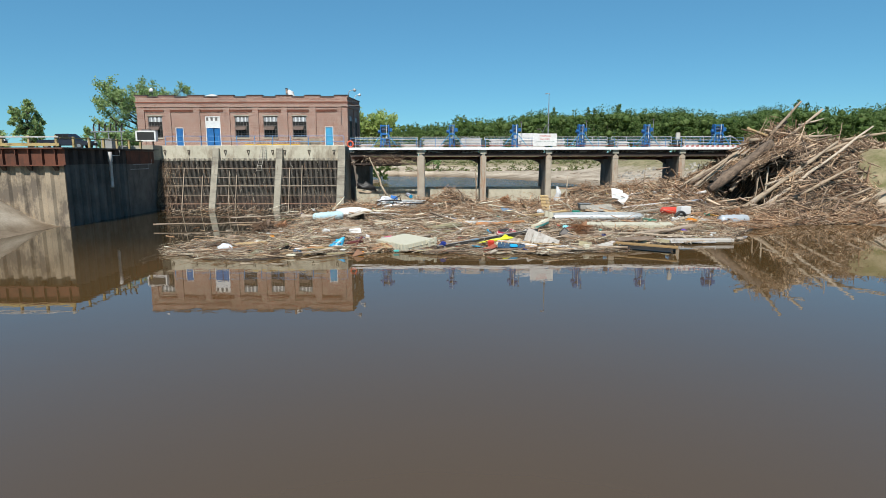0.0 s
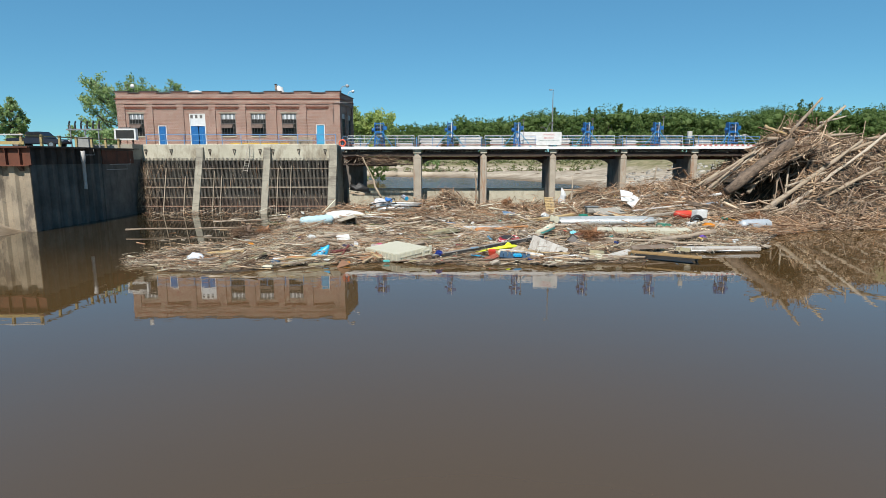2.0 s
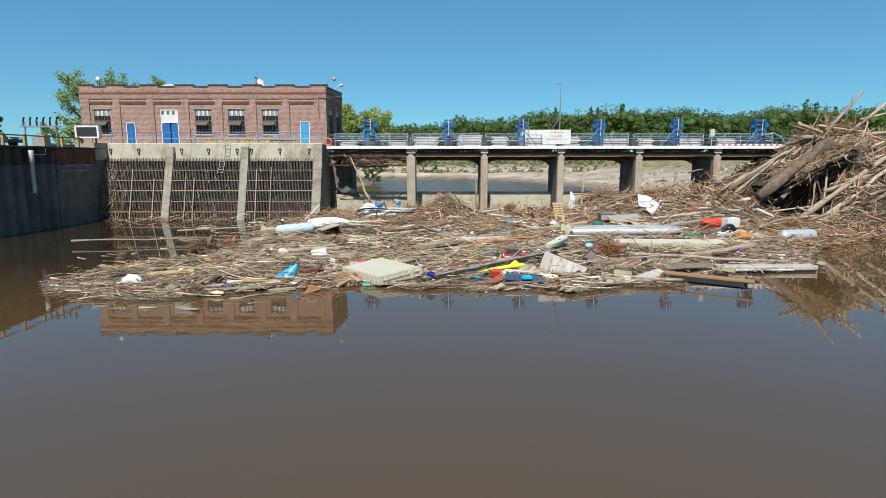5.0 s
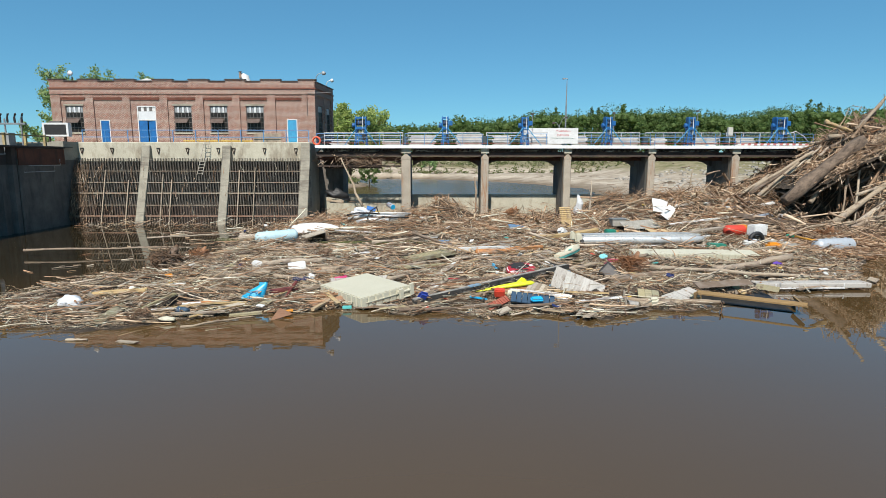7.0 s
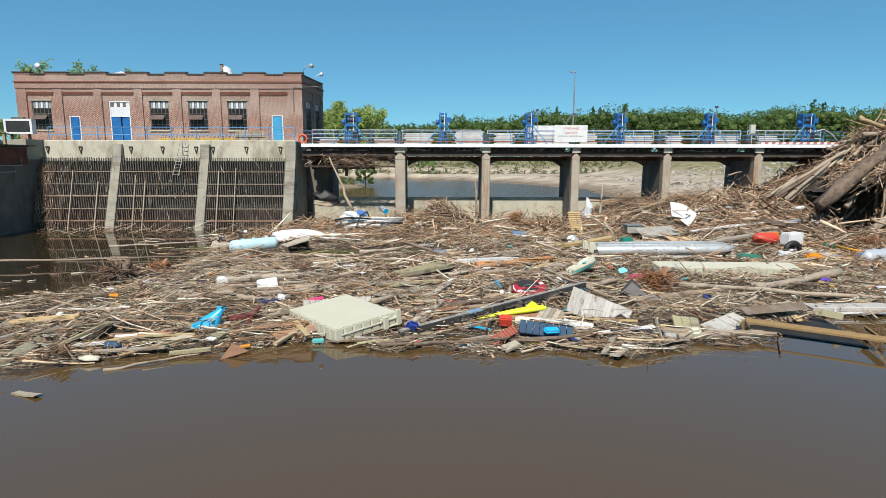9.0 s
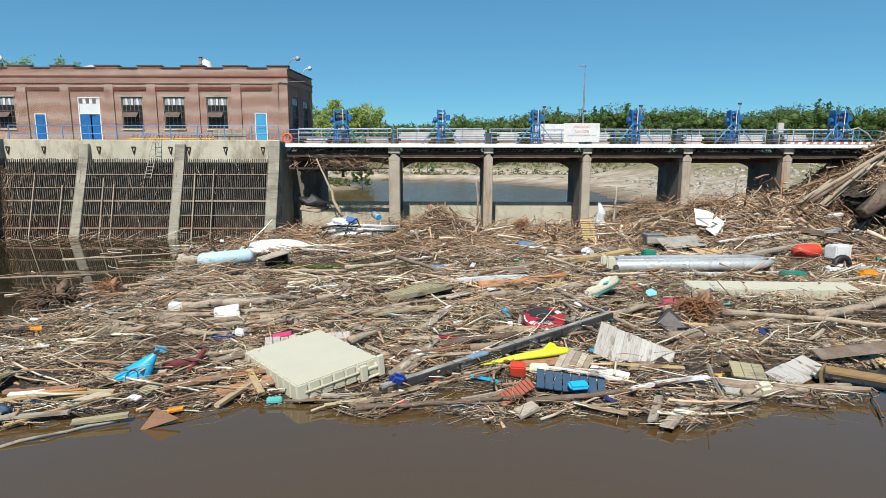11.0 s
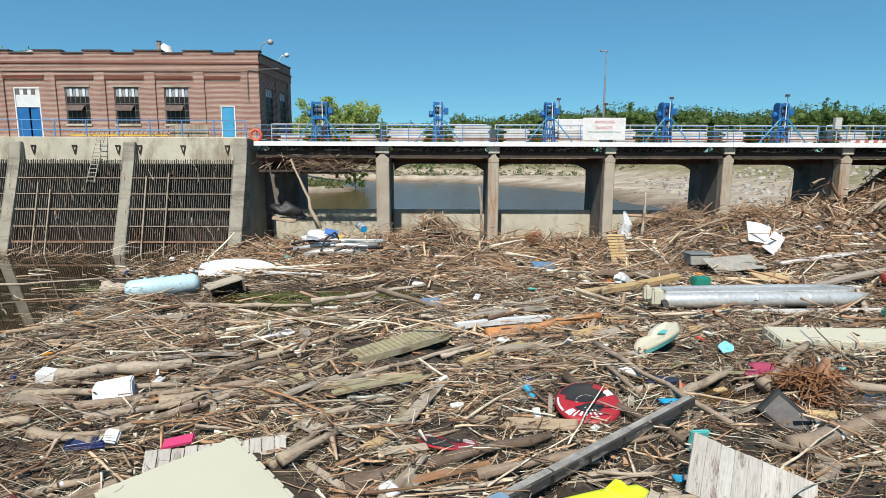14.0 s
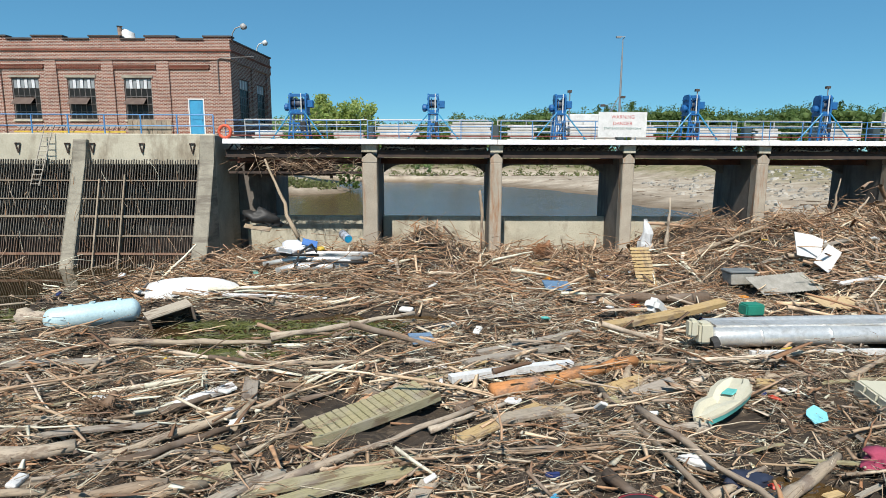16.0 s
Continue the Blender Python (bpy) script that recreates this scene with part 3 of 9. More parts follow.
for a, b in PIERS:
    bm = B()
    prism(bm, [(63.75, -2), (70.3, -2), (70.3, 5.5), (68.0, 5.6), (68.0, 7.0), (66.72, 7.0), (66.55, 5.75)], "x", a, b)
    soften(bm, 0.06)
    solo("intake_pier", bm, PIERM, "sloping weathered concrete pier between the trash racks", "concrete pier", "intake piers")
bm = B()
prism(bm, [(66.6, -2), (69.0, -2), (68.8, 7.25), (66.72, 7.25)], "x", -12.0, -11.19)
soften(bm, 0.05)
for vv in bm.verts:
    vv.co += 0.03 * Vector((noise.noise(vv.co * 2), 0, noise.noise(vv.co * 3)))
tagged(new("abutment_wall", done("abutment_wall", bm, CONC)), "stained concrete abutment at the end of the racks", "concrete wall", kind="structure")
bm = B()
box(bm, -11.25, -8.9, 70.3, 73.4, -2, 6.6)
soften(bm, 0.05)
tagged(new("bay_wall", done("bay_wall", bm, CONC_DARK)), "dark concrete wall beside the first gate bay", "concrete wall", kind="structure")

BARM = surf("rack_bar_steel", (0.17, 0.153, 0.128), (0.10, 0.089, 0.073), 1.2, 14, 0.8, bump=0.2, stain=(0.10, 0.045, 0.025), stain_scale=1.5)
CROSSM = surf("pale_rack_rail", (0.34, 0.29, 0.22), (0.25, 0.20, 0.15), 1.5, 14, 0.85, bump=0.2, stain=(0.2, 0.09, 0.05), stain_scale=1.5)
CROSSR = surf("rusty_rack_rail", (0.30, 0.20, 0.14), (0.2, 0.1, 0.065), 1.5, 14, 0.85, bump=0.2)
TIMB = wood_mat("rack_timber", [(0.30, 0.25, 0.19), (0.38, 0.31, 0.23), (0.25, 0.2, 0.145)], grain_axis=(12, 12, 1))


def rack_y(z):
    return 66.6 - (5.75 - z) * 0.30


bm = B()
prism(bm, [(rack_y(-1.0) - 0.05, -1.0), (rack_y(-1.0) + 0.05, -1.0), (rack_y(5.85) + 0.05, 5.85), (rack_y(5.85) - 0.05, 5.85)], "x", -0.016, 0.016)
bar_me = done("bar", bm, BARM)
spans = [(-32.45, -26.45), (-25.7, -19.15), (-18.4, -12.05)]
rnd = random.Random(5)
for a, b in spans:
    rk = thing("trash_rack", ((a + b) / 2, rack_y(0), -1.0), "rusty steel bar trash rack clogged with twigs", "trash rack", "trash racks")
    n = int((b - a) / 0.142)
    for k in range(n):
        ob = part("bar", bar_me, BARM, rk)
        x = a + (k + 0.5) * (b - a) / n
        ob.matrix_basis = Matrix.Translation((x + rnd.uniform(-0.012, 0.012), rnd.uniform(-0.02, 0.02), rnd.uniform(-0.05, 0.05)))
    for z, r, w in ((4.7, 0.03, CROSSM), (3.7, 0.03, CROSSM), (2.75, 0.06, CROSSM), (1.7, 0.03, CROSSM), (0.75, 0.06, CROSSR)):
        bm = B()
        y = rack_y(z)
        box(bm, a, b, y - 0.13, y - 0.05, z - r, z + r)
        part("cross_bar", bm, w, rk)
    for _ in range(2):
        x = rnd.uniform(a + 0.8, b - 0.8)
        h = rnd.uniform(2.4, 5.7)
        bm = B()
        prism(bm, [(rack_y(-0.6) - 0.26, -0.6), (rack_y(-0.6) - 0.15, -0.6), (rack_y(h) - 0.15, h), (rack_y(h) - 0.26, h)], "x", x - 0.04, x + 0.04)
        part("stake", bm, TIMB, rk, "weathered timber stake")
# short ladder over the head wall
lad = thing("ladder", (-20.8, 66.5, 4.4), "bare steel ladder hung over the head wall", "ladder")
LADM = surf("weathered_ladder_steel", (0.46, 0.42, 0.36), (0.32, 0.28, 0.23), 2, 20, 0.6, 0.2)
for dx in (-0.24, 0.24):
    bm = B()
    tube(bm, [(-21.02 + dx, 66.0, 4.4), (-20.55 + dx, 66.72, 7.2), (-20.48 + dx, 66.95, 7.75)], 0.032, 6)
    part("rail", bm, LADM, lad)
for k in range(11):
    f_ = k / 10.5
    bm = B()
    x, y, z = -21.0 + 0.45 * f_, 66.02 + 0.7 * f_, 4.5 + 2.72 * f_
    tube(bm, [(x - 0.24, y, z), (x + 0.24, y, z)], 0.022, 5)
    part("rung", bm, LADM, lad)
# triangular brackets on the head wall
for x in (-32.0, -29.25, -25.05, -22.4, -19.6, -18.2, -15.4, -12.55):
    bm = B()
    for p in ([(x - 0.16, 66.94, 6.75), (x + 0.16, 66.94, 6.75)], [(x - 0.14, 66.94, 6.75), (x, 66.94, 6.2)], [(x + 0.14, 66.94, 6.75), (x, 66.94, 6.2)]):
        tube(bm, p, 0.035, 5)
    solo("wall_bracket", bm, RUST_DK, "dark rusty triangular steel bracket on the wall", "bracket", "wall brackets")


def railing(name, x0, x1, y, z, mat, posts, heights, label, post_r=0.028, rail_r=0.024):
    t = thing(name, ((x0 + x1) / 2, y, z), label, "railing")
    for k in range(posts):
        x = x0 + (x1 - x0) * k / (posts - 1)
        bm = B()
        tube(bm, [(x, y, z - 0.02), (x, y, z + heights[0])], post_r, 7)
        part("post", bm, mat, t)
    for h in heights:
        bm = B()
        tube(bm, [(x0, y, z + h), (x1, y, z + h)], rail_r, 7)
        part("rail", bm, mat, t)
    return t


railing("walkway_railing", -32.0, -11.4, 67.25, 7.3, RAIL_BL, 11, (1.07, 0.45), "blue painted pipe railing on the head wall", 0.04, 0.032)
# yellow ladder-like frame and grey boards laid along the railing
lf = thing("lying_ladder", (-18, 67.7, 7.3), "yellow and grey ladder lying along the walkway", "ladder")
for dy, z in ((0, 7.42), (0.35, 7.75)):
    bm = B()
    box(bm, -23.0, -16.6, 67.6 + dy, 67.66 + dy, z - 0.05, z + 0.05)
    part("side_rail", bm, YELLOW if dy == 0 else surf("galvanised", (0.5, 0.5, 0.5), (0.4, 0.4, 0.4), 2, 20, 0.5, 0.6), lf)
for k in range(20):
    x = -22.8 + k * 0.32
    bm = B()
    tube(bm, [(x, 67.63, 7.42), (x, 67.98, 7.75)], 0.02, 5)
    part("rung", bm, CAPM, lf)
gb = thing("board_stack", (-15.3, 68.0, 7.3), "grey weathered board panel leaning by the railing", "wooden panel")
for k in range(9):
    bm = B()
    x = -16.6 + k * 0.28
    box(bm, x, x + 0.265, 67.9, 67.96, 7.3, 8.1 + 0.02 * (k % 3))
    part("board", bm, TIMB, gb)

# ---- brick powerhouse ----
HX0, HX1, HY0, HY1, HZ0, HZ1 = -36.8, -11.45, 70.6, 77.3, 7.3, 13.08


def wall_cells(bm, u0, u1, z0, z1, holes, put):
    """A wall as boxes round its openings. put(bm, ua, ub, za, zb) adds one."""
    us = sorted({u0, u1, *[h[0] for h in holes], *[h[1] for h in holes]})
    zs = sorted({z0, z1, *[h[2] for h in holes], *[h[3] for h in holes]})
    for a, b in zip(us, us[1:]):
        run = None
        for c, d in zip(zs, zs[1:]):
            inside = any(h[0] <= a and b <= h[1] and h[2] <= c and d <= h[3] for h in holes)
            if inside:
                if run:
                    put(bm, a, b, *run)
                run = None
            else:
                run = (run[0], d) if run else (c, d)
        if run:
            put(bm, a, b, *run)


house = thing("powerhouse", ((HX0 + HX1) / 2, (HY0 + HY1) / 2, HZ0), "flat-roofed red brick powerhouse with blue doors", "building")
BAYS = [-34.7, -31.55, -27.75, -24.25, -20.8, -17.3, -13.85]
WIN = [0, 3, 4, 5]
holes = [(BAYS[i] - 0.85, BAYS[i] + 0.85, 8.3, 10.82) for i in WIN]
holes += [(-32.3, -31.35, 7.3, 9.5), (-28.65, -26.85, 7.3, 10.82), (-14.25, -13.25, 7.3, 9.6)]
bm = B()
wall_cells(bm, HX0, HX1 - 0.1, HZ0, HZ1, holes, lambda m, a, b, c, d: box(m, a, b, HY0 + 0.12, HY0 + 0.45, c, d))
bmesh.ops.remove_doubles(bm, verts=bm.verts, dist=0.001)
part("front_wall", bm, BRICK, house)
side_holes = [(72.0, 73.6, 8.4, 11.0), (74.9, 76.4, 8.4, 11.0)]
bm = B()
wall_cells(bm, HY0 + 0.45, HY1 - 0.4, HZ0, HZ1, side_holes, lambda m, a, b, c, d: box(m, HX1 - 0.45, HX1 - 0.1, a, b, c, d))
box(bm, HX0 + 0.1, HX0 + 0.45, HY0 + 0.45, HY1 - 0.4, HZ0, HZ1)
box(bm, HX0 + 0.1, HX1 - 0.1, HY1 - 0.4, HY1, HZ0, HZ1)
part("side_wall", bm, BRICK, house)
edges = [HX0 + 0.45, -33.1, -29.6, -26.0, -22.55, -19.05, -15.65, HX1 - 0.62]
wid = [0.45, 0.36, 0.36, 0.36, 0.36, 0.36, 0.38, 0.62]
for e, w in zip(edges, wid):
    bm = B()
    box(bm, e - w, e + w, HY0, HY0 + 0.117, HZ0, 11.9)
    part("pilaster", bm, BRICK, house)
bm = B()
box(bm, HX1 - 0.097, HX1, HY0 + 0.119, HY0 + 0.9, HZ0, 11.9)
part("pilaster", bm, BRICK, house)
for y in (73.9, 76.55):
    bm = B()
    box(bm, HX1 - 0.097, HX1, y, y + 0.7, HZ0, 11.9)
    part("pilaster", bm, BRICK, house)
for z0, z1, d, mt in ((11.9, 12.12, 0.05, BRICK), (12.12, 12.4, 0.03, BRICK), (12.4, 12.52, 0.10, BRICK_DK)):
    bm = B()
    box(bm, HX0 - d, HX1 + d, HY0 - d, HY0 + 0.115, z0, z1)
    box(bm, HX1 - 0.095, HX1 + d, HY0 + 0.12, HY1, z0, z1)
    part("brick_band", bm, mt, house)
for k, (e0, e1) in enumerate(zip(edges, edges[1:])):
    w0, w1 = wid[k], wid[k + 1]
    a, b = e0 + w0 + 0.004, e1 - w1 - 0.004
    bm = B()
    for r in range(3):                                    # stepped header courses above each bay
        x = a + (0.06 if r % 2 else 0)
        while x < b - 0.12:
            box(bm, x, min(x + 0.115, b), HY0 + 0.02, HY0 + 0.119, 11.36 + r * 0.085, 11.435 + r * 0.085)
            x += 0.155
    part("corbel_course", bm, BRICK_DK, house)
    bm = B()
    box(bm, a, b, HY0 + 0.035, HY0 + 0.118, 11.62, 11.895)
    part("bay_head", bm, BRICK, house)
bm = B()
wall_cells(bm, HX0, HX1, 12.52, HZ1, [], lambda m, a, b, c, d: box(m, a, b, HY0 + 0.02, HY0 + 0.4, c, d))
box(bm, HX1 - 0.4, HX1, HY0 + 0.4, HY1, 12.52, HZ1)
part("parapet", bm, BRICK, house)
steps = []
for e in edges:
    steps.append((max(e - 0.95, HX0 - 0.1), min(e + 0.95, HX1 + 0.1)))
cur = HX0 - 0.1
for a, b in steps:
    if a > cur:
        bm = B()
        box(bm, cur, a, HY0 - 0.06, HY0 + 0.45, HZ1 + 0.002, HZ1 + 0.09)
        part("parapet_cap", bm, CAPM, house)
    bm = B()
    box(bm, a, b, HY0, HY0 + 0.4, HZ1 + 0.002, HZ1 + 0.16)
    part("parapet_step", bm, BRICK, house)
    bm = B()
    box(bm, a - 0.04, b + 0.04, HY0 - 0.07, HY0 + 0.46, HZ1 + 0.162, HZ1 + 0.25)
    part("parapet_cap", bm, CAPM, house)
    cur = b
bm = B()
box(bm, HX1 - 0.45, HX1 + 0.07, HY0 + 0.47, HY1 + 0.05, HZ1 + 0.002, HZ1 + 0.09)
part("parapet_cap", bm, CAPM, house)
bm = B()
box(bm, HX0 + 0.46, HX1 - 0.46, HY0 + 0.46, HY1 - 0.41, 12.3, 12.5)
part("roof", bm, CAPM, house)
bm = B()
box(bm, HX0 + 0.46, HX1 - 0.46, HY0 + 3.0, HY0 + 3.1, HZ0 + 0.01, 12.29)
part("inner_wall", bm, CONC_DARK, house)

GREYP = surf("grey_sash_panel", (0.10, 0.09, 0.085), (0.16, 0.14, 0.13), 3, 20, 0.6)


PANEL_A = surf("pale_grey_panel", (0.66, 0.67, 0.68), (0.55, 0.56, 0.57), 3, 20, 0.6)
PANEL_B = surf("grey_panel", (0.30, 0.32, 0.33), (0.22, 0.24, 0.25), 3, 20, 0.6)
VENT = surf("dusty_vent_sash", (0.085, 0.06, 0.05), (0.16, 0.12, 0.10), 3, 20, 0.35)


def window(cx, y, z0, z1, half, parent, axis="y"):
    """Steel sash: striped top panel, panes with bars, and a tilted vent."""
    def rect(bm, u0, u1, v0, v1, d0, d1):
        if axis == "y":
            box(bm, u0, u1, y + d0, y + d1, v0, v1)
        else:
            box(bm, y - d1, y - d0, u0, u1, v0, v1)
    bm = B()
    for a, b, c, d in ((cx - half, cx - half + 0.06, z0, z1), (cx + half - 0.06, cx + half, z0, z1), (cx - half + 0.06, cx + half - 0.06, z1 - 0.06, z1), (cx - half + 0.06, cx + half - 0.06, z0, z0 + 0.06)):
        rect(bm, a, b, c, d, 0.10, 0.18)
    fr = part("window", bm, GREYP, parent)
    top = z1 - 0.62
    n = 7
    for k in range(n):
        u0, u1 = cx - half + 0.065 + k * (2 * half - 0.13) / n, cx - half + 0.065 + (k + 1) * (2 * half - 0.13) / n
        bm = B()
        rect(bm, u0 + 0.02, u1 - 0.02, top, z1 - 0.065, 0.12 - 0.03 * (k % 2), 0.17)
        part("top_panel", bm, PANEL_A if k % 2 else PANEL_B, fr)
    cols, rows = 5, 4
    for i in range(1, cols):
        u = cx - half + 2 * half * i / cols
        bm = B()
        rect(bm, u - 0.018, u + 0.018, z0 + 0.06, top, 0.11, 0.15)
        part("bar", bm, GREYP, fr)
    for j in range(1, rows + 1):
        v = z0 + (top - z0) * j / rows
        bm = B()
        rect(bm, cx - half + 0.06, cx + half - 0.06, v - 0.018, v + 0.018, 0.105, 0.152)
        part("bar", bm, GREYP, fr)
    for i in range(cols):
        for j in range(rows):
            if axis == "y" and 1 <= i <= 3 and j == 2:
                continue
            u0, u1 = cx - half + 2 * half * i / cols + 0.02, cx - half + 2 * half * (i + 1) / cols - 0.02
            v0, v1 = z0 + (top - z0) * j / rows + 0.02, z0 + (top - z0) * (j + 1) / rows - 0.02
            bm = B()
            rect(bm, max(u0, cx - half + 0.065), min(u1, cx + half - 0.065), max(v0, z0 + 0.065), v1, 0.125, 0.132)
            part("pane", bm, GLASS, fr)
    bm = B()
    rect(bm, cx - half - 0.05, cx + half + 0.05, z0 - 0.11, z0 - 0.004, -0.06, 0.2)
    part("sill", bm, CONC_PALE, fr)
    if axis == "y":
        bm = B()
        m = Matrix.Translation((cx - 0.15, y + 0.10, z0 + 1.32)) @ Matrix.Rotation(radians(-48), 4, "X")
        box(bm, -0.62, 0.62, -0.01, 0.012, -0.62, 0.02, m)
        part("vent_sash", bm, VENT, fr, "tilted open vent sash")
        bm = B()
        box(bm, cx - 0.05, cx + 0.48, y + 0.13, y + 0.15, z0 + 0.07, z0 + 0.95)
        part("board", bm, surf("brown_board", (0.16, 0.11, 0.085), (0.10, 0.07, 0.055), 3, 20, 0.8), fr)


for i in WIN:
    window(BAYS[i], HY0 + 0.08, 8.3, 10.82, 0.85, house)
    bm = B()
    box(bm, BAYS[i] - 0.95, BAYS[i] + 0.95, HY0 + 0.06, HY0 + 0.118, 10.84, 10.98)
    part("lintel", bm, CONC, house)
for a, b, c, d in side_holes:
    window((a + b) / 2, HX1 - 0.08, c, d, (b - a) / 2, house, "x")


def blue_door(x0, x1, z1, parent, mat):
    bm = B()
    for a, b, c, d in ((x0, x0 + 0.07, HZ0, z1), (x1 - 0.07, x1, HZ0, z1), (x0 + 0.07, x1 - 0.07, z1 - 0.07, z1)):
        box(bm, a, b, HY0 + 0.1, HY0 + 0.26, c, d)
    dr = part("door", bm, WHITE_CL, parent)
    bm = B()
    box(bm, x0 + 0.075, x1 - 0.075, HY0 + 0.15, HY0 + 0.2, HZ0 + 0.01, z1 - 0.075)
    part("leaf", bm, mat, dr)
    for c, d in ((0.15, 0.95), (1.05, 1.95)):
        bm = B()
        box(bm, x0 + 0.2, x1 - 0.2, HY0 + 0.132, HY0 + 0.148, HZ0 + c, HZ0 + d)
        part("panel", bm, mat, dr)
    bm = B()
    tube(bm, [(x1 - 0.16, HY0 + 0.14, HZ0 + 1.0), (x1 - 0.16, HY0 + 0.08, HZ0 + 1.0)], 0.03, 8)
    part("handle", bm, CAPM, dr)


blue_door(-32.3, -31.35, 9.5, house, BLUE)
blue_door(-14.25, -13.25, 9.6, house, BLUE_LT)
# double door: closed leaf, open leaf, transom boarded white
bm = B()
for a, b, c, d in ((-28.65, -28.57, HZ0, 10.82), (-26.93, -26.85, HZ0, 10.82), (-28.57, -26.93, 9.45, 9.55), (-28.57, -26.93, 10.72, 10.82)):
    box(bm, a, b, HY0 + 0.1, HY0 + 0.26, c, d)
dd = part("double_door", bm, WHITE_CL, house)
bm = B()
box(bm, -28.56, -27.75, HY0 + 0.15, HY0 + 0.2, HZ0 + 0.01, 9.44)
part("leaf", bm, BLUE, dd)
bm = B()
m = Matrix.Translation((-26.94, HY0 + 0.12, HZ0)) @ Matrix.Rotation(radians(-8), 4, "Z")
box(bm, -0.74, 0, 0, 0.05, 0.01, 2.13, m)
part("leaf", bm, BLUE, dd, "blue door leaf standing open")
bm = B()
box(bm, -28.56, -26.94, HY0 + 0.14, HY0 + 0.18, 9.56, 10.3)
part("transom_board", bm, PANEL_A, dd, "pale grey board over the door")
for k in range(6):
    bm = B()
    x = -28.55 + k * 0.27
    box(bm, x, x + 0.25, HY0 + 0.14 + 0.02 * (k % 2), HY0 + 0.18, 10.31, 10.71)
    part("top_panel", bm, WHITE_CL if k % 2 else GREYP, dd)

# the end wall stands a little askew to the front
for ob in house.children_recursive:
    for vv in ob.data.vertices:
        if vv.co.x > -12.3 and vv.co.y > HY0:
            vv.co.x += 0.075 * (vv.co.y - HY0) * sm(-12.3, -11.9, vv.co.x)

# roof fittings
rv = thing("roof_vent", (-18.9, 73.0, 12.5), "white goose-neck roof vent", "roof vent")
bm = B()
tube(bm, [(-18.7, 73, 12.45), (-18.7, 73, 13.4), (-18.78, 73, 13.7), (-19.05, 73, 13.88), (-19.3, 73, 13.9)], [0.46, 0.46, 0.43, 0.34, 0.3], 14)
part("cowl", bm, WHITE_CL, rv, smooth=True)
bm = B()
tube(bm, [(-19.2, 72.7, 13.7), (-19.2, 72.7, 14.25), (-19.2, 72.7, 14.3)], [0.13, 0.13, 0.2], 10)
part("cap", bm, surf("rusty_tin", (0.4, 0.3, 0.24), (0.25, 0.15, 0.1), 3, 20, 0.6), rv)
tent = thing("roof_hatch", (-28.5, 74, 12.5), "low white pitched roof hatch", "roof hatch")
bm = B()
prism(bm, [(-30.6, 12.48), (-26.4, 12.48), (-26.8, 13.25), (-28.4, 13.65), (-30.2, 13.2)], "y", 72.6, 75.6)
part("cover", bm, WHITE_CL, tent)
ds = thing("satellite_dish", (-35.4, 72.0, 12.5), "grey satellite dish on a short mast", "satellite dish")
bm = B()
tube(bm, [(-35.4, 72, 12.45), (-35.4, 72, 13.7)], 0.06, 8)
part("mast", bm, GREYP, ds)
bm = B()
tube(bm, [(-35.4, 71.95, 13.95), (-35.4, 71.85, 13.97), (-35.42, 71.72, 14.0)], [0.1, 0.22, 0.27], 16)
part("dish", bm, PANEL_A, ds, smooth=True)


def gooseneck(name, base, out, label, head):
    t = thing(name, base, label, "lamp")
    b = Vector(base)
    bm = B()
    o = Vector(out)
    tube(bm, [b, b + Vector((0, 0, 0.55)), b + o * 0.3 + Vector((0, 0, 0.85)), b + o * 0.9 + Vector((0, 0, 0.95))], 0.035, 7)
    part("arm", bm, head, t, smooth=True)
    bm = B()
    tube(bm, [b + o * 0.85 + Vector((0, 0, 0.98)), b + o * 1.05 + Vector((0, 0, 0.92)), b + o * 1.3 + Vector((0, 0, 0.85))], [0.08, 0.2, 0.13], 12)
    part("head", bm, head, t, smooth=True)


gooseneck("wall_lamp", (-11.35, 70.9, 12.95), (0.75, -0.3, 0), "curved arm lamp on the parapet corner", surf("lamp_grey", (0.3, 0.3, 0.3), (0.4, 0.4, 0.4), 3, 20, 0.5))
gooseneck("wall_lamp", (-11.25, 75.3, 12.85), (0.6, -0.2, 0), "white curved arm lamp on the parapet", WHITE_CL)
ct = thing("conduit", (-12, 70.5, 11), "grey conduit with an antenna arm on the brick corner", "conduit")
bm = B()
tube(bm, [(-12.2, 70.54, 9.9), (-12.2, 70.54, 11.9), (-12.0, 70.5, 12.0), (-9.9, 70.3, 12.05)], 0.03, 6)
part("pipe", bm, GREYP, ct)

# ---- gate bridge ----
DY, DZ = 66.8, 7.0
COLS = [(-2.98, -2.12), (4.34, 5.03), (11.92, 12.58), (19.62, 20.28), (27.3, 28.0), (34.9, 35.6)]
bm = B()
box(bm, -10.75, 46, DY, 70.2, DZ - 0.18, DZ)
tagged(new("bridge_deck", done("bridge_deck", bm, CONC)), "narrow concrete gate deck", "bridge deck", kind="structure")
for a, b in ((-10.75, 4.69), (4.70, 20.0), (20.01, 46)):
    bm = B()
    box(bm, a, b, DY - 0.14, DY - 0.004, DZ - 0.25, DZ + 0.03)
    soften(bm, 0.015)
    solo("deck_fascia", bm, FASCIA, "white painted deck edge beam with rust marks", "edge beam", "deck edge beams")
REDM = surf("red_cable_pipe", (0.36, 0.05, 0.03), (0.25, 0.06, 0.05), 2, 20, 0.6)
bm = B()
tube(bm, [(-10.5, DY + 0.25, DZ + 0.24), (0, DY + 0.25, DZ + 0.22), (12, DY + 0.25, DZ + 0.25), (33, DY + 0.25, DZ + 0.23)], 0.035, 6)
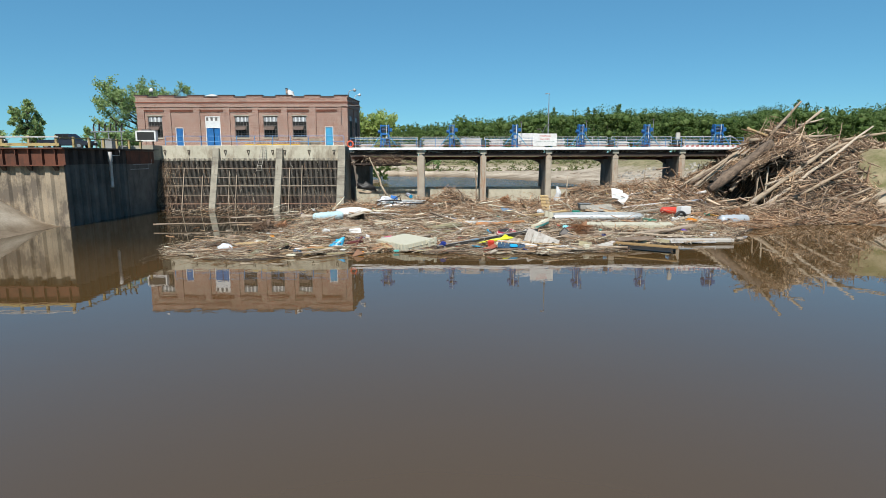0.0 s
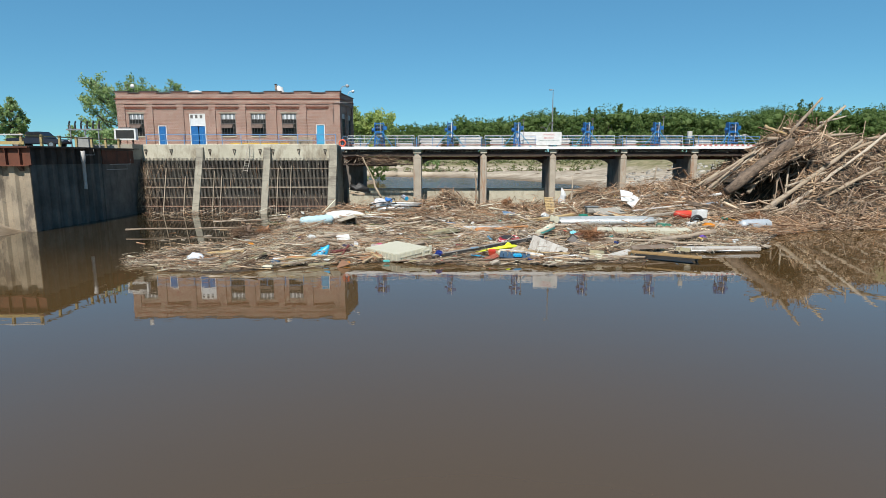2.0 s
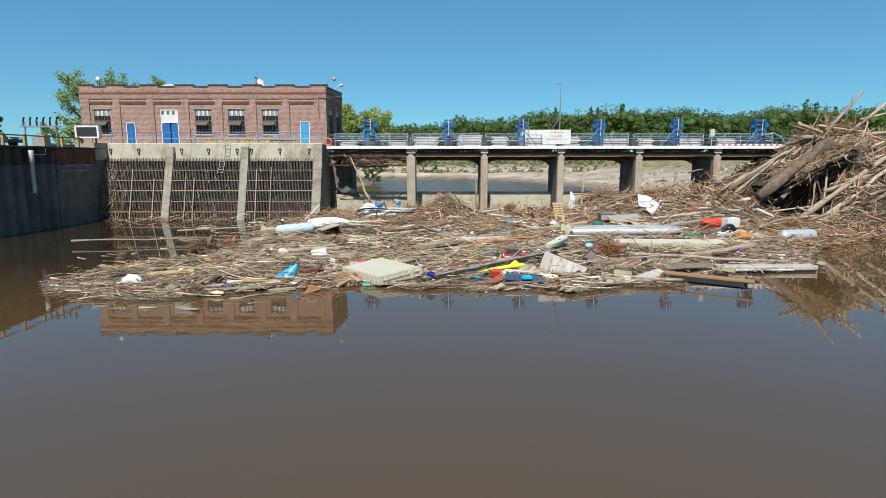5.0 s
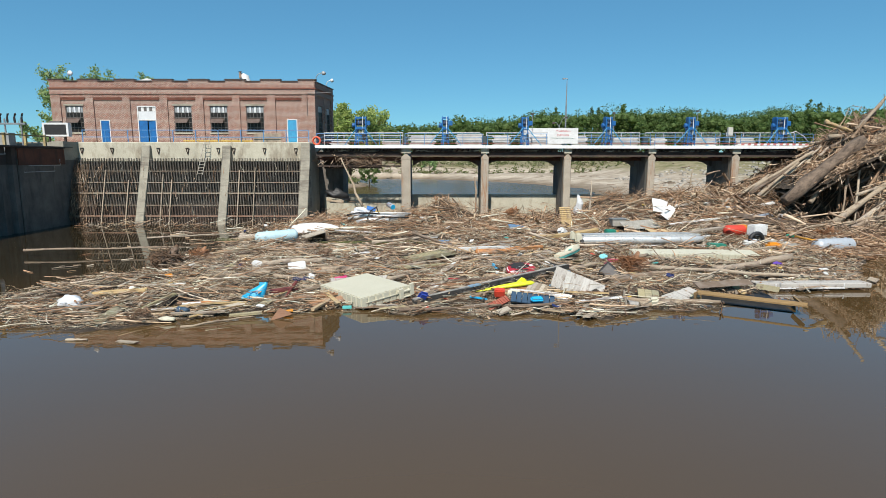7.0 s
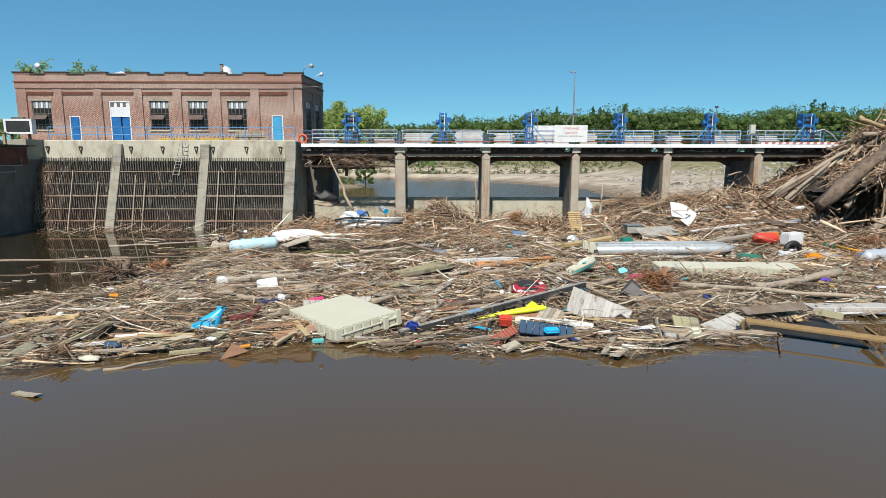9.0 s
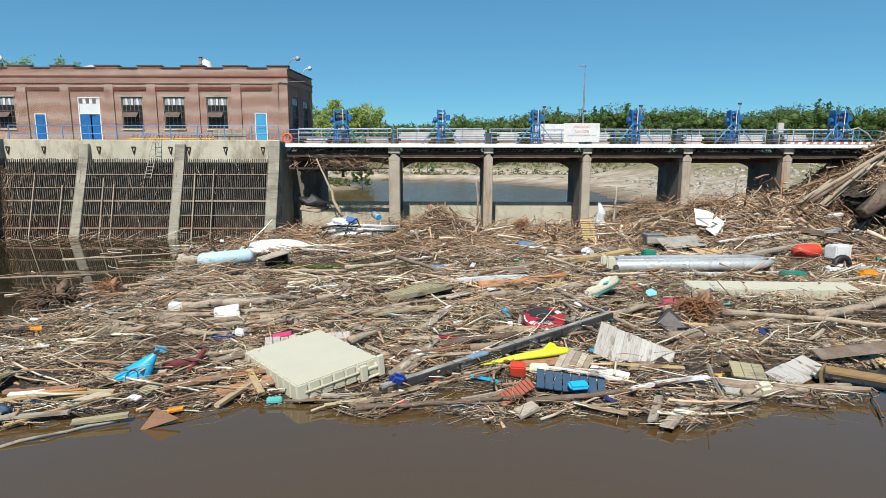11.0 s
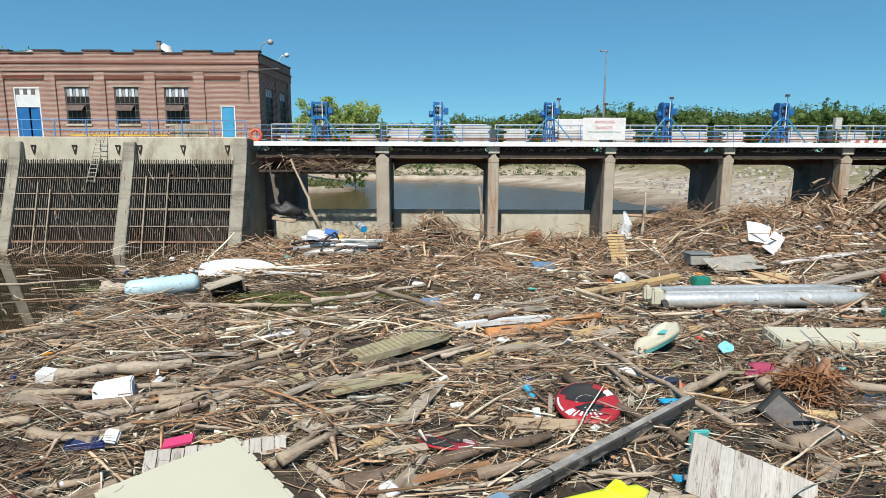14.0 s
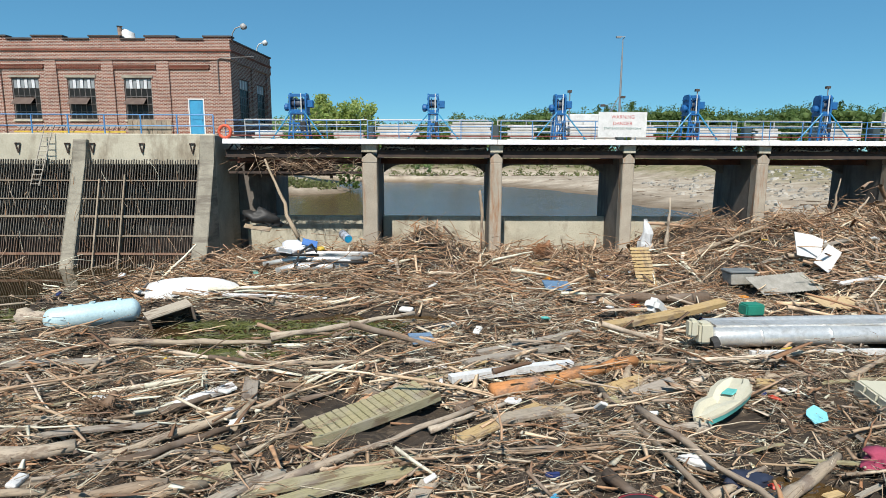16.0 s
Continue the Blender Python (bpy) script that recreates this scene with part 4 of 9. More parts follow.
solo("red_pipe", bm, REDM, "thin red pipe along the deck edge", "pipe")
spans_x = [(-10.75, -2.98), *[(a[1], b[0]) for a, b in zip(COLS, COLS[1:])]]
for k, (a, b) in enumerate(COLS):
    pr = thing("bridge_pier", ((a + b) / 2, 67.2, 0), "rust-streaked concrete bridge pier with a square cap", "bridge pier", "bridge piers")
    bm = B()
    box(bm, a, b, 67.0, 67.75, -2, 5.75)
    soften(bm, 0.05)
    part("column", bm, COLUMN, pr)
    bm = B()
    prism(bm, [(a, 5.75), (b, 5.75), (b, 5.98), ((a + b) / 2 + 0.04, 6.3), ((a + b) / 2 - 0.04, 6.3), (a, 5.98)], "y", 67.0, 67.75)
    part("column_head", bm, COLUMN, pr)
    bm = B()
    box(bm, a - 0.02, b + 0.02, 66.93, 67.8, 6.3, 6.74)
    soften(bm, 0.03)
    part("cap", bm, CONC_PALE, pr)
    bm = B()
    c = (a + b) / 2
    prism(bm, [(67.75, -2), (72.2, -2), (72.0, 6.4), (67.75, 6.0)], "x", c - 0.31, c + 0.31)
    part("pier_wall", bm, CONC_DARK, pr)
for a, b in spans_x:
    sp = thing("bridge_span", ((a + b) / 2, 68.5, 6), "dark rusty girders and braces under the deck", "bridge girder", "bridge spans")
    for y in (67.15, 69.4):
        bm = B()
        box(bm, a, b, y - 0.12, y + 0.12, 6.40, 6.44)
        box(bm, a, b, y - 0.02, y + 0.02, 6.06, 6.40)
        box(bm, a, b, y - 0.12, y + 0.12, 6.02, 6.06)
        part("girder", bm, RUST_DK, sp)
    bm = B()
    box(bm, a, b, 69.55, 69.65, 6.70, 6.815)
    part("stringer", bm, RUST_DK, sp)
    bm = B()
    box(bm, a, b, 69.0, 69.2, 5.70, 5.99)
    box(bm, a, b, 68.85, 69.35, 5.66, 5.695)
    part("lower_beam", bm, RUST, sp)
    n = 12
    for j in range(n):
        x = a + 0.5 + (b - a - 1.0) * j / (n - 1)
        bm = B()
        tube(bm, [(x - 0.3, 67.1, 6.42), (x, 67.1, 6.82)], 0.05, 5)
        tube(bm, [(x + 0.3, 67.1, 6.42), (x, 67.1, 6.82)], 0.035, 5)
        tube(bm, [(x - 0.3, 69.4, 6.42), (x, 69.4, 6.82)], 0.035, 5)
        box(bm, x - 0.05, x + 0.05, 67.18, 69.35, 6.08, 6.16)
        part("brace", bm, RUST_DK, sp)
    bm = B()
    box(bm, a + 0.02, b - 0.02, 69.95, 70.0, 6.42, 6.81)
    part("rear_plate", bm, CONC_PALE, sp)
    wr = random.Random(int(a * 10))
    for j in range(9):
        x = a + 0.4 + (b - a - 1.2) * wr.random()
        bm = B()
        tube(bm, [(x, 66.98, 6.46 + 0.1 * wr.random()), (x + wr.uniform(-0.9, 0.9), 67.0, 6.5 + 0.15 * wr.random()), (x + wr.uniform(-1.3, 1.3), 66.99, 6.36 + 0.26 * wr.random())], 0.022, 5)
        part("hanging_pipe", bm, CONC_PALE if j % 3 == 0 else RUST_DK, sp)
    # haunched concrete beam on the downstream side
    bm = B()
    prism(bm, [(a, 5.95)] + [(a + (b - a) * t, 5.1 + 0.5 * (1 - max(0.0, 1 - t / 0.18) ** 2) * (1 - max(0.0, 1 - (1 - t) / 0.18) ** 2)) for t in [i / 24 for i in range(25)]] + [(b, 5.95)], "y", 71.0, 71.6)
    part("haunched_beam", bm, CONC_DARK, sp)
# low rusty truss in the first span
tr = thing("hanging_truss", (-7, 67.1, 5.2), "rusty steel truss hanging under the first span", "steel truss")
for z in (5.15, 5.85):
    bm = B()
    box(bm, -10.7, -3.0, 67.35, 67.5, z - 0.07, z + 0.07)
    part("chord", bm, RUST if z > 5.5 else RUST_DK, tr)
for j in range(8):
    x = -10.4 + j * 0.95
    bm = B()
    tube(bm, [(x, 67.42, 5.15), (x + 0.8, 67.42, 5.85)], 0.035, 5)
    part("web", bm, RUST_DK, tr)
bm = B()
box(bm, -10.6, -5.0, 69.7, 69.9, 4.9, 5.75)
part("plate", bm, RUST_DK, tr)
# sill wall between the piers
for a, b in spans_x:
    bm = B()
    prism(bm, [(70.2, -2), (73.4, -2), (73.2, 1.2), (70.7, 2.3), (70.25, 2.4)], "x", a - 0.02, b + 0.02)
    soften(bm, 0.05)
    solo("spillway_sill", bm, CONC_PALE, "pale concrete spillway sill between the piers", "spillway sill", "spillway sills")

# hoists
def make_hoist(m, half):
    """A gear head in an open box on a braced frame, with a motor and a brake box at its sides. half: half the head's width."""
    t = thing("gate_hoist", m, "blue steel gate hoist with gear head and knee braces", "gate hoist", "gate hoists")

    def p(name, bm, mat=BLUE, label="", smooth=False):
        return part(name, bm, mat, t, label, smooth, world=False)
    for sx in (-1, 1):
        for sy in (-0.42, 0.42):
            bm = B()
            prism(bm, [(sx * half * 1.25 - 0.045, 0), (sx * half * 1.25 + 0.045, 0), (sx * half * 0.85 + 0.045, 1.5), (sx * half * 0.85 - 0.045, 1.5)], "y", sy - 0.05, sy + 0.05)
            p("leg", bm)
        bm = B()
        tube(bm, [(sx * half * 0.8, -0.47, 1.62), (sx * 1.45, -0.52, 0.12)], 0.042, 6)
        p("knee_brace", bm, BLUE_LT, "pale blue knee brace")
        bm = B()
        box(bm, sx * 1.45 - 0.12, sx * 1.45 + 0.12, -0.6, -0.42, 0.0, 0.1)
        p("foot_plate", bm, BLUE_LT)
        bm = B()
        tube(bm, [(-sx * half * 1.1, -0.46, 0.1), (sx * half * 0.85, -0.46, 1.25)], 0.035, 5)
        p("cross_brace", bm)
        bm = B()
        prism(bm, [(-0.42, 1.58), (0.42, 1.58), (0.42, 2.55), (0.25, 2.68), (-0.25, 2.68), (-0.42, 2.55)], "x", sx * half - 0.05, sx * half + 0.05)
        soften(bm, 0.015)
        p("side_plate", bm)
        bm = B()
        for z in (1.8, 2.1, 2.4):
            box(bm, min(sx * (half + 0.05), sx * (half + 0.08)), max(sx * (half + 0.05), sx * (half + 0.08)), -0.4, 0.4, z - 0.025, z + 0.025)
        p("stiffener", bm)
    bm = B()
    tube(bm, [(-half - 0.05, -0.12, 1.88), (-half - 0.16, -0.12, 1.88), (-half - 0.30, -0.12, 1.88), (-half - 0.36, -0.12, 1.88)], [0.16, 0.22, 0.22, 0.13], 14)
    p("motor", bm)
    bm = B()
    box(bm, half + 0.08, half + 0.40, -0.34, 0.05, 1.86, 2.28)
    soften(bm, 0.03)
    p("brake_box", bm)
    bm = B()
    box(bm, -half * 1.15, half * 1.15, -0.5, 0.5, 1.5, 1.578)
    p("platform", bm)
    for z0, z1 in ((2.46, 2.62), (1.6, 1.74)):
        bm = B()
        box(bm, -half + 0.055, half - 0.055, -0.42, -0.34, z0, z1)
        p("head_bar", bm)
    bm = B()
    tube(bm, [(-half + 0.06, 0, 2.12), (half - 0.06, 0, 2.12)], 0.24, 14)
    p("drum", bm, surf("greasy_drum", (0.05, 0.07, 0.12), (0.09, 0.10, 0.12), 3, 20, 0.5), smooth=True)
    bm = B()
    for u in (-0.42, 0.42):
        tube(bm, [(u * half - 0.02, 0, 2.12), (u * half + 0.02, 0, 2.12)], 0.34, 16)
    p("gear_wheel", bm)
    bm = B()
    tube(bm, [(half * 0.45, -0.40, 0.4), (half * 0.45, -0.40, 2.66)], 0.035, 6)
    p("indicator_rod", bm, WHITE_CL, "pale rod before the head")
    for u in (-0.35, 0.0, 0.35):
        bm = B()
        tube(bm, [(u * half * 1.5, -0.30, 0), (u * half * 1.2, -0.30, 1.9)], 0.028, 5)
        p("chain", bm, GALV)
    for z in (0.45, 0.95):
        bm = B()
        box(bm, -half * 1.15, half * 1.15, -0.50, -0.45, z - 0.05, z + 0.05)
        p("front_rail", bm)
    bm = B()
    box(bm, half * 0.35, half * 1.05, -0.62, -0.51, 0.55, 1.05)
    soften(bm, 0.02)
    p("control_box", bm, BLACKM)
    return t


GALV = surf("galvanised_chain", (0.22, 0.22, 0.22), (0.12, 0.12, 0.12), 4, 30, 0.5, 0.5)
HOIST_X = [-6.75, 1.06, 8.43, 16.12, 23.82, 32.1]
narrow = make_hoist(pose(HOIST_X[1], 68.3, DZ), 0.27)
broad = make_hoist(pose(HOIST_X[0], 68.3, DZ), 0.46)
copy_thing(narrow, pose(HOIST_X[2], 68.3, DZ))
copy_thing(narrow, pose(HOIST_X[3], 68.3, DZ, 0, 0, 4))
copy_thing(narrow, pose(HOIST_X[4], 68.3, DZ, 0, 0, -4))
copy_thing(broad, pose(HOIST_X[5], 68.3, DZ))

# railings: blue on the near edge, white on the far edge, in sections
for a, b in [(-10.6, -3.0), (-2.6, 4.4), (4.9, 12.0), (12.5, 19.7), (20.1, 27.4), (27.9, 34.5)]:
    railing("front_railing", a, b, DY + 0.12, DZ, RAIL_BL, 5, (1.07, 0.75, 0.42), "faded blue pipe railing on the deck edge", 0.026, 0.02)
    railing("rear_railing", a + 0.1, b, 69.9, DZ, WHITE, 5, (1.3, 1.0, 0.62), "white pipe railing behind the hoists", 0.034, 0.034)
# white stop-log beams stacked along the rear of the deck
for a, b, n in [(-9.8, -8.1, 3), (-4.9, -3.1, 3), (-2.3, 0.1, 6), (2.1, 4.6, 7), (5.6, 7.2, 6), (9.2, 12.2, 6), (13.0, 14.5, 6), (16.6, 19.4, 5), (20.6, 22.0, 5), (24.0, 26.9, 5), (28.6, 30.4, 5)]:
    st = thing("stop_log_stack", ((a + b) / 2, 69.4, DZ), "stack of long white painted steel beams on the deck", "steel beams", "stop log stacks")
    for k in range(n):
        bm = B()
        dx = 0.12 * math.sin(k * 2.1 + a)
        box(bm, a + dx, b + dx, 69.25, 69.6, DZ + 0.02 + k * 0.165, DZ + 0.165 + k * 0.165)
        soften(bm, 0.03)
        part("beam", bm, WHITE, st)
for x in (-2.75, 4.75, 12.3, 19.95, 27.7):
    bm = B()
    box(bm, x - 0.2, x + 0.25, 69.0, 69.5, DZ, DZ + 0.95)
    soften(bm, 0.04)
    solo("deck_locker", bm, surf("dark_green_metal", (0.03, 0.05, 0.05), (0.05, 0.07, 0.08), 3, 20, 0.6), "dark metal box between the beam stacks", "metal box", "deck lockers")
bm = B()
box(bm, 8.7, 11.4, 70.6, 72.4, DZ - 0.5, DZ + 1.75)
soften(bm, 0.03)
solo("white_shed", bm, WHITE_CL, "low white box trailer behind the warning sign", "storage box")
bm = B()
box(bm, 27.05, 27.5, 67.6, 67.9, DZ + 0.95, DZ + 1.7)
box(bm, 27.24, 27.31, 67.7, 67.8, DZ, DZ + 0.95)
soften(bm, 0.03)
solo("control_cabinet", bm, surf("beige_cabinet", (0.55, 0.53, 0.47), (0.45, 0.43, 0.38), 2, 20, 0.6), "beige electrical cabinet on the deck", "cabinet")

# warning sign
sg = thing("warning_sign", (11.7, DY - 0.1, DZ + 0.2), "large white warning sign with red and green letters", "sign")
bm = B()
box(bm, 10.33, 13.05, DY - 0.06, DY - 0.02, DZ + 0.2, DZ + 1.58)
part("board", bm, WHITE_CL, sg)


def lettering(text, x, y, z, size, mat, parent):
    cu = bpy.data.curves.new("lettering", "FONT")
    cu.body, cu.size, cu.align_x, cu.extrude = text, size, "CENTER", 0.003
    tmp = new("lettering", cu)
    me = bpy.data.meshes.new_from_object(tmp)
    bpy.data.objects.remove(tmp)
    me.materials.clear()
    me.materials.append(mat)
    me.transform(pose(x, y, z, 90))
    ob = part("lettering", me, mat, parent)
    return ob


REDL = surf("sign_red", (0.55, 0.10, 0.09), (0.5, 0.13, 0.12), 3, 20, 0.6, bump=0)
GRNL = surf("sign_green", (0.04, 0.16, 0.12), (0.06, 0.18, 0.15), 3, 20, 0.6, bump=0)
lettering("WARNING", 11.7, DY - 0.066, DZ + 1.22, 0.27, REDL, sg)
lettering("DANGER", 11.7, DY - 0.066, DZ + 0.86, 0.27, REDL, sg)
lettering("STAY BACK 200' FROM DAM", 11.7, DY - 0.066, DZ + 0.62, 0.165, GRNL, sg)

# tall mast and lamps behind the bridge
ms = thing("street_lamp", (12.83, 71.2, 6.3), "tall thin grey lamp mast with a bent arm", "street lamp")
POLE = surf("galvanised_pole", (0.33, 0.34, 0.35), (0.24, 0.25, 0.26), 2, 20, 0.5, 0.4)
bm = B()
tube(bm, [(12.83, 71.2, 6.2), (12.83, 71.2, 10.87), (12.83, 71.2, 13.35), (12.91, 71.1, 13.47), (12.68, 71.1, 13.47)], [0.085, 0.07, 0.03, 0.025, 0.025], 8)
part("mast", bm, POLE, ms)
bm = B()
box(bm, 12.68 - 0.3, 12.68, 71.0, 71.2, 13.47 - 0.07, 13.47 + 0.04)
part("head", bm, POLE, ms)
bm = B()
box(bm, 11.9, 12.83 + 0.12, 71.05, 71.35, 6.2, 6.45)
part("foot", bm, CONC_DARK, ms)
l2 = thing("street_lamp", (12.0, 70.0, 7.0), "low lamp with two bent arms", "street lamp")
bm = B()
tube(bm, [(12.0, 70.0, 7.0), (12.0, 70.0, 9.0), (12.35, 69.95, 9.7), (12.6, 69.95, 9.75)], 0.03, 7)
tube(bm, [(12.0, 70.0, 8.8), (11.7, 69.95, 9.25), (11.45, 69.95, 9.25)], 0.026, 7)
part("arm", bm, POLE, l2)
for x, z in ((12.62, 9.7), (11.42, 9.2)):
    bm = B()
    box(bm, x - 0.13, x + 0.13, 69.85, 70.05, z - 0.05, z + 0.08)
    part("head", bm, CAPM, l2)
for x, h in ((9.4, 10.0), (17.2, 10.1), (25.2, 10.3)):
    t = thing("deck_lamp", (x, 70.05, DZ), "thin pole with a small floodlight on the deck", "lamp", "deck lamps")
    bm = B()
    tube(bm, [(x, 70.05, DZ), (x, 70.05, h)], 0.035, 6)
    part("pole", bm, POLE, t)
    bm = B()
    box(bm, x - 0.14, x + 0.1, 69.95, 70.15, h - 0.02, h + 0.12)
    part("head", bm, CAPM, t)
# life ring at the bridge's end
lr = thing("life_ring", (-10.6, 66.85, 7.5), "orange life ring hung on the railing", "life ring")
bm = B()
ring = [(-10.6 + 0.33 * math.cos(a), 66.78, 7.42 + 0.33 * math.sin(a)) for a in np.linspace(0, 2 * math.pi, 25)]
tube(bm, ring, 0.09, 8, cap=False)
part("ring", bm, surf("orange_ring", (0.75, 0.12, 0.05), (0.6, 0.1, 0.05), 3, 20, 0.6), lr, smooth=True)
# striped barrier and a bent hose at the far end of the deck
FADED_RED = surf("faded_red_paint", (0.48, 0.16, 0.14), (0.40, 0.14, 0.13), 2, 20, 0.6)
br_ = thing("striped_barrier", (30.5, DY + 0.05, DZ), "red and white striped barrier board on the deck", "barrier")
for k in range(22):
    bm = B()
    x = 27.6 + k * 0.29
    prism(bm, [(x, DZ + 0.06), (x + 0.29, DZ + 0.06), (x + 0.34, DZ + 0.22), (x + 0.05, DZ + 0.22)], "y", DY + 0.0, DY + 0.04)
    part("stripe", bm, FADED_RED if k % 2 else WHITE_CL, br_)
bm = B()
tube(bm, [(32.0, 68.0, DZ + 0.4), (32.6, 68.0, DZ + 1.1), (33.5, 68.0, DZ + 1.35), (34.3, 68.0, DZ + 0.9), (34.8, 68.0, DZ + 0.3)], 0.05, 7)
solo("bent_hose", bm, WHITE, "pale hose bent in an arc over the deck", "hose", smooth=True)

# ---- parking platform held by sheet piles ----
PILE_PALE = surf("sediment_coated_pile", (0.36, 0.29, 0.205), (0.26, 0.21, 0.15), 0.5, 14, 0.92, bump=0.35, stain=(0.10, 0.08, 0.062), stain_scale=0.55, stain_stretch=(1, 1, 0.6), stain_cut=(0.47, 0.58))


def corrugated(bm, along, a, b, fixed, z0, z1, depth, pitch, sign):
    """Trapezoid sheet piling along x or y."""
    pts, u = [], a
    prof = [(0.0, 0), (0.35, 0), (0.5, 1), (0.85, 1)]
    while u < b:
        for f, d in prof:
            pts.append((min(u + f * pitch, b), d * depth))
        u += pitch
    pts.append((b, 0))
    rows = []
    for z in (z0, z1):
        rows.append([bm.verts.new((u, fixed + sign * d, z) if along == "x" else (fixed + sign * d, u, z)) for u, d in pts])
    for k in range(len(pts) - 1):
        if (pts[k + 1][0] - pts[k][0]) > 1e-4:
            bm.faces.new((rows[0][k], rows[0][k + 1], rows[1][k + 1], rows[1][k]))


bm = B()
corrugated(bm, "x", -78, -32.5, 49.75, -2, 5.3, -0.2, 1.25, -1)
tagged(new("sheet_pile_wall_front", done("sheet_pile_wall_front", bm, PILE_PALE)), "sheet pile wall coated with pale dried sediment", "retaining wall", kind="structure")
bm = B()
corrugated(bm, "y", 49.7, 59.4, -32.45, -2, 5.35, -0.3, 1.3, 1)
tagged(new("sheet_pile_wall_side", done("sheet_pile_wall_side", bm, PILE_ST)), "mud-coated sheet pile wall, darkened for its shaded side", "retaining wall", kind="structure")
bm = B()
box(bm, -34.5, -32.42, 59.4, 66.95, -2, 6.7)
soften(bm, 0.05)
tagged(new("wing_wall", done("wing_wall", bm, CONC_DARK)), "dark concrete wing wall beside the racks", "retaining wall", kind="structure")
bm = B()
box(bm, -33.4, -32.38, 65.0, 67.0, 5.7, 7.3)
box(bm, -37.4, -33.0, 66.0, 67.0, 4.5, 7.28)
solo("gate_block", bm, CONC, "stained concrete block at the end of the racks", "concrete block")
bt = thing("edge_beam", (-50, 49.6, 5.3), "red rusty steel edge beam with stiffener plates", "steel beam")
bm = B()
box(bm, -78, -32.3, 49.62, 49.68, 5.3, 6.8)
part("web_plate", bm, RUST, bt)
for z in (5.3, 6.74):
    bm = B()
    box(bm, -78, -32.25, 49.3, 49.618, z - 0.05, z + 0.05)
    part("flange", bm, RUST, bt)
for k in range(40):
    x = -33.0 - k * 1.12
    bm = B()
    box(bm, x - 0.025, x + 0.025, 49.36, 49.615, 5.36, 6.68)
    part("stiffener", bm, RUST, bt)
    if k % 2 == 0:
        bm = B()
        prism(bm, [(49.32, 5.24), (49.7, 5.24), (49.7, 4.85)], "x", x - 0.3, x + 0.06)
        part("bracket", bm, RUST_DK, bt)
bm = B()
corrugated(bm, "y", 49.7, 59.4, -32.43, 5.35, 6.75, -0.3, 1.3, 1)
tagged(new("sheet_pile_wall_top", done("sheet_pile_wall_top", bm, RUST_DK)), "rust-brown upper band of the sheet pile wall", "retaining wall", kind="structure")
bm = B()
box(bm, -32.5, -32.22, 49.45, 65.0, 6.68, 6.84)
soften(bm, 0.03)
solo("cap_beam", bm, RUST_DK, "dark rusty steel cap beam along the wall", "steel beam")
bm = B()
box(bm, -32.44, -32.36, 59.42, 65.0, 5.3, 6.6)
solo("steel_plate", bm, RUST, "rusty steel plate on the wing wall", "steel plate")
bm = B()
box(bm, -80, -32.21, 49.7, 66.0, 6.76, 6.83)
tagged(new("parking_pavement", done("parking_pavement", bm, surf("dusty_asphalt", (0.11, 0.10, 0.09), (0.07, 0.065, 0.06), 0.8, 20, 0.95))), "dusty grey parking pavement", "pavement", kind="structure")

OAK = wood_mat("yellowed_timber", [(0.42, 0.32, 0.14), (0.36, 0.27, 0.13)], grain_axis=(1, 8, 8))
gr = thing("timber_guard_rail", (-45, 50.1, 6.8), "yellowed timber guard rail on the platform edge", "guard rail")
for k in range(18):
    x = -33.2 - k * 2.35
    bm = B()
    box(bm, x - 0.09, x + 0.09, 50.0, 50.2, 6.8, 7.85)
    part("post", bm, OAK, gr)
for z, h in ((7.08, 0.13), (7.72, 0.05)):
    bm = B()
    box(bm, -75, -32.9, 49.9, 49.997, z - h, z + h)
    part("rail", bm, OAK if h > 0.1 else WHITE, gr)
for k in range(6):
    y = 52.2 + k * 2.3
    bm = B()
    box(bm, -33.15, -32.97, y - 0.09, y + 0.09, 6.8, 7.8)
    part("post", bm, OAK, gr)
bm = B()
box(bm, -32.965, -32.9, 50.2, 64.0, 7.62, 7.72)
part("rail", bm, OAK, gr)

# white drain pipe on the side wall
bm = B()
tube(bm, [(-32.1, 56.0, 6.5), (-32.1, 56.0, 5.6), (-32.1, 56.0, 5.55), (-32.1, 56.0, 3.4), (-32.1, 55.95, 3.1)], [0.2, 0.2, 0.15, 0.14, 0.15], 10)
solo("drain_pipe", bm, WHITE, "white plastic drain pipe on the dark wall", "pipe", smooth=True)
for z, y0, y1 in ((6.15, 56.2, 57.8), (5.25, 60.2, 64.0), (4.75, 59.6, 63.2)):
    bm = B()
    tube(bm, [(-32.15, y0, z), (-32.15, y1, z), (-32.15, y1, z + 0.5)], 0.03, 6)
    solo("wall_conduit", bm, WHITE, "thin pale conduit on the dark wall", "pipe", "wall conduits")


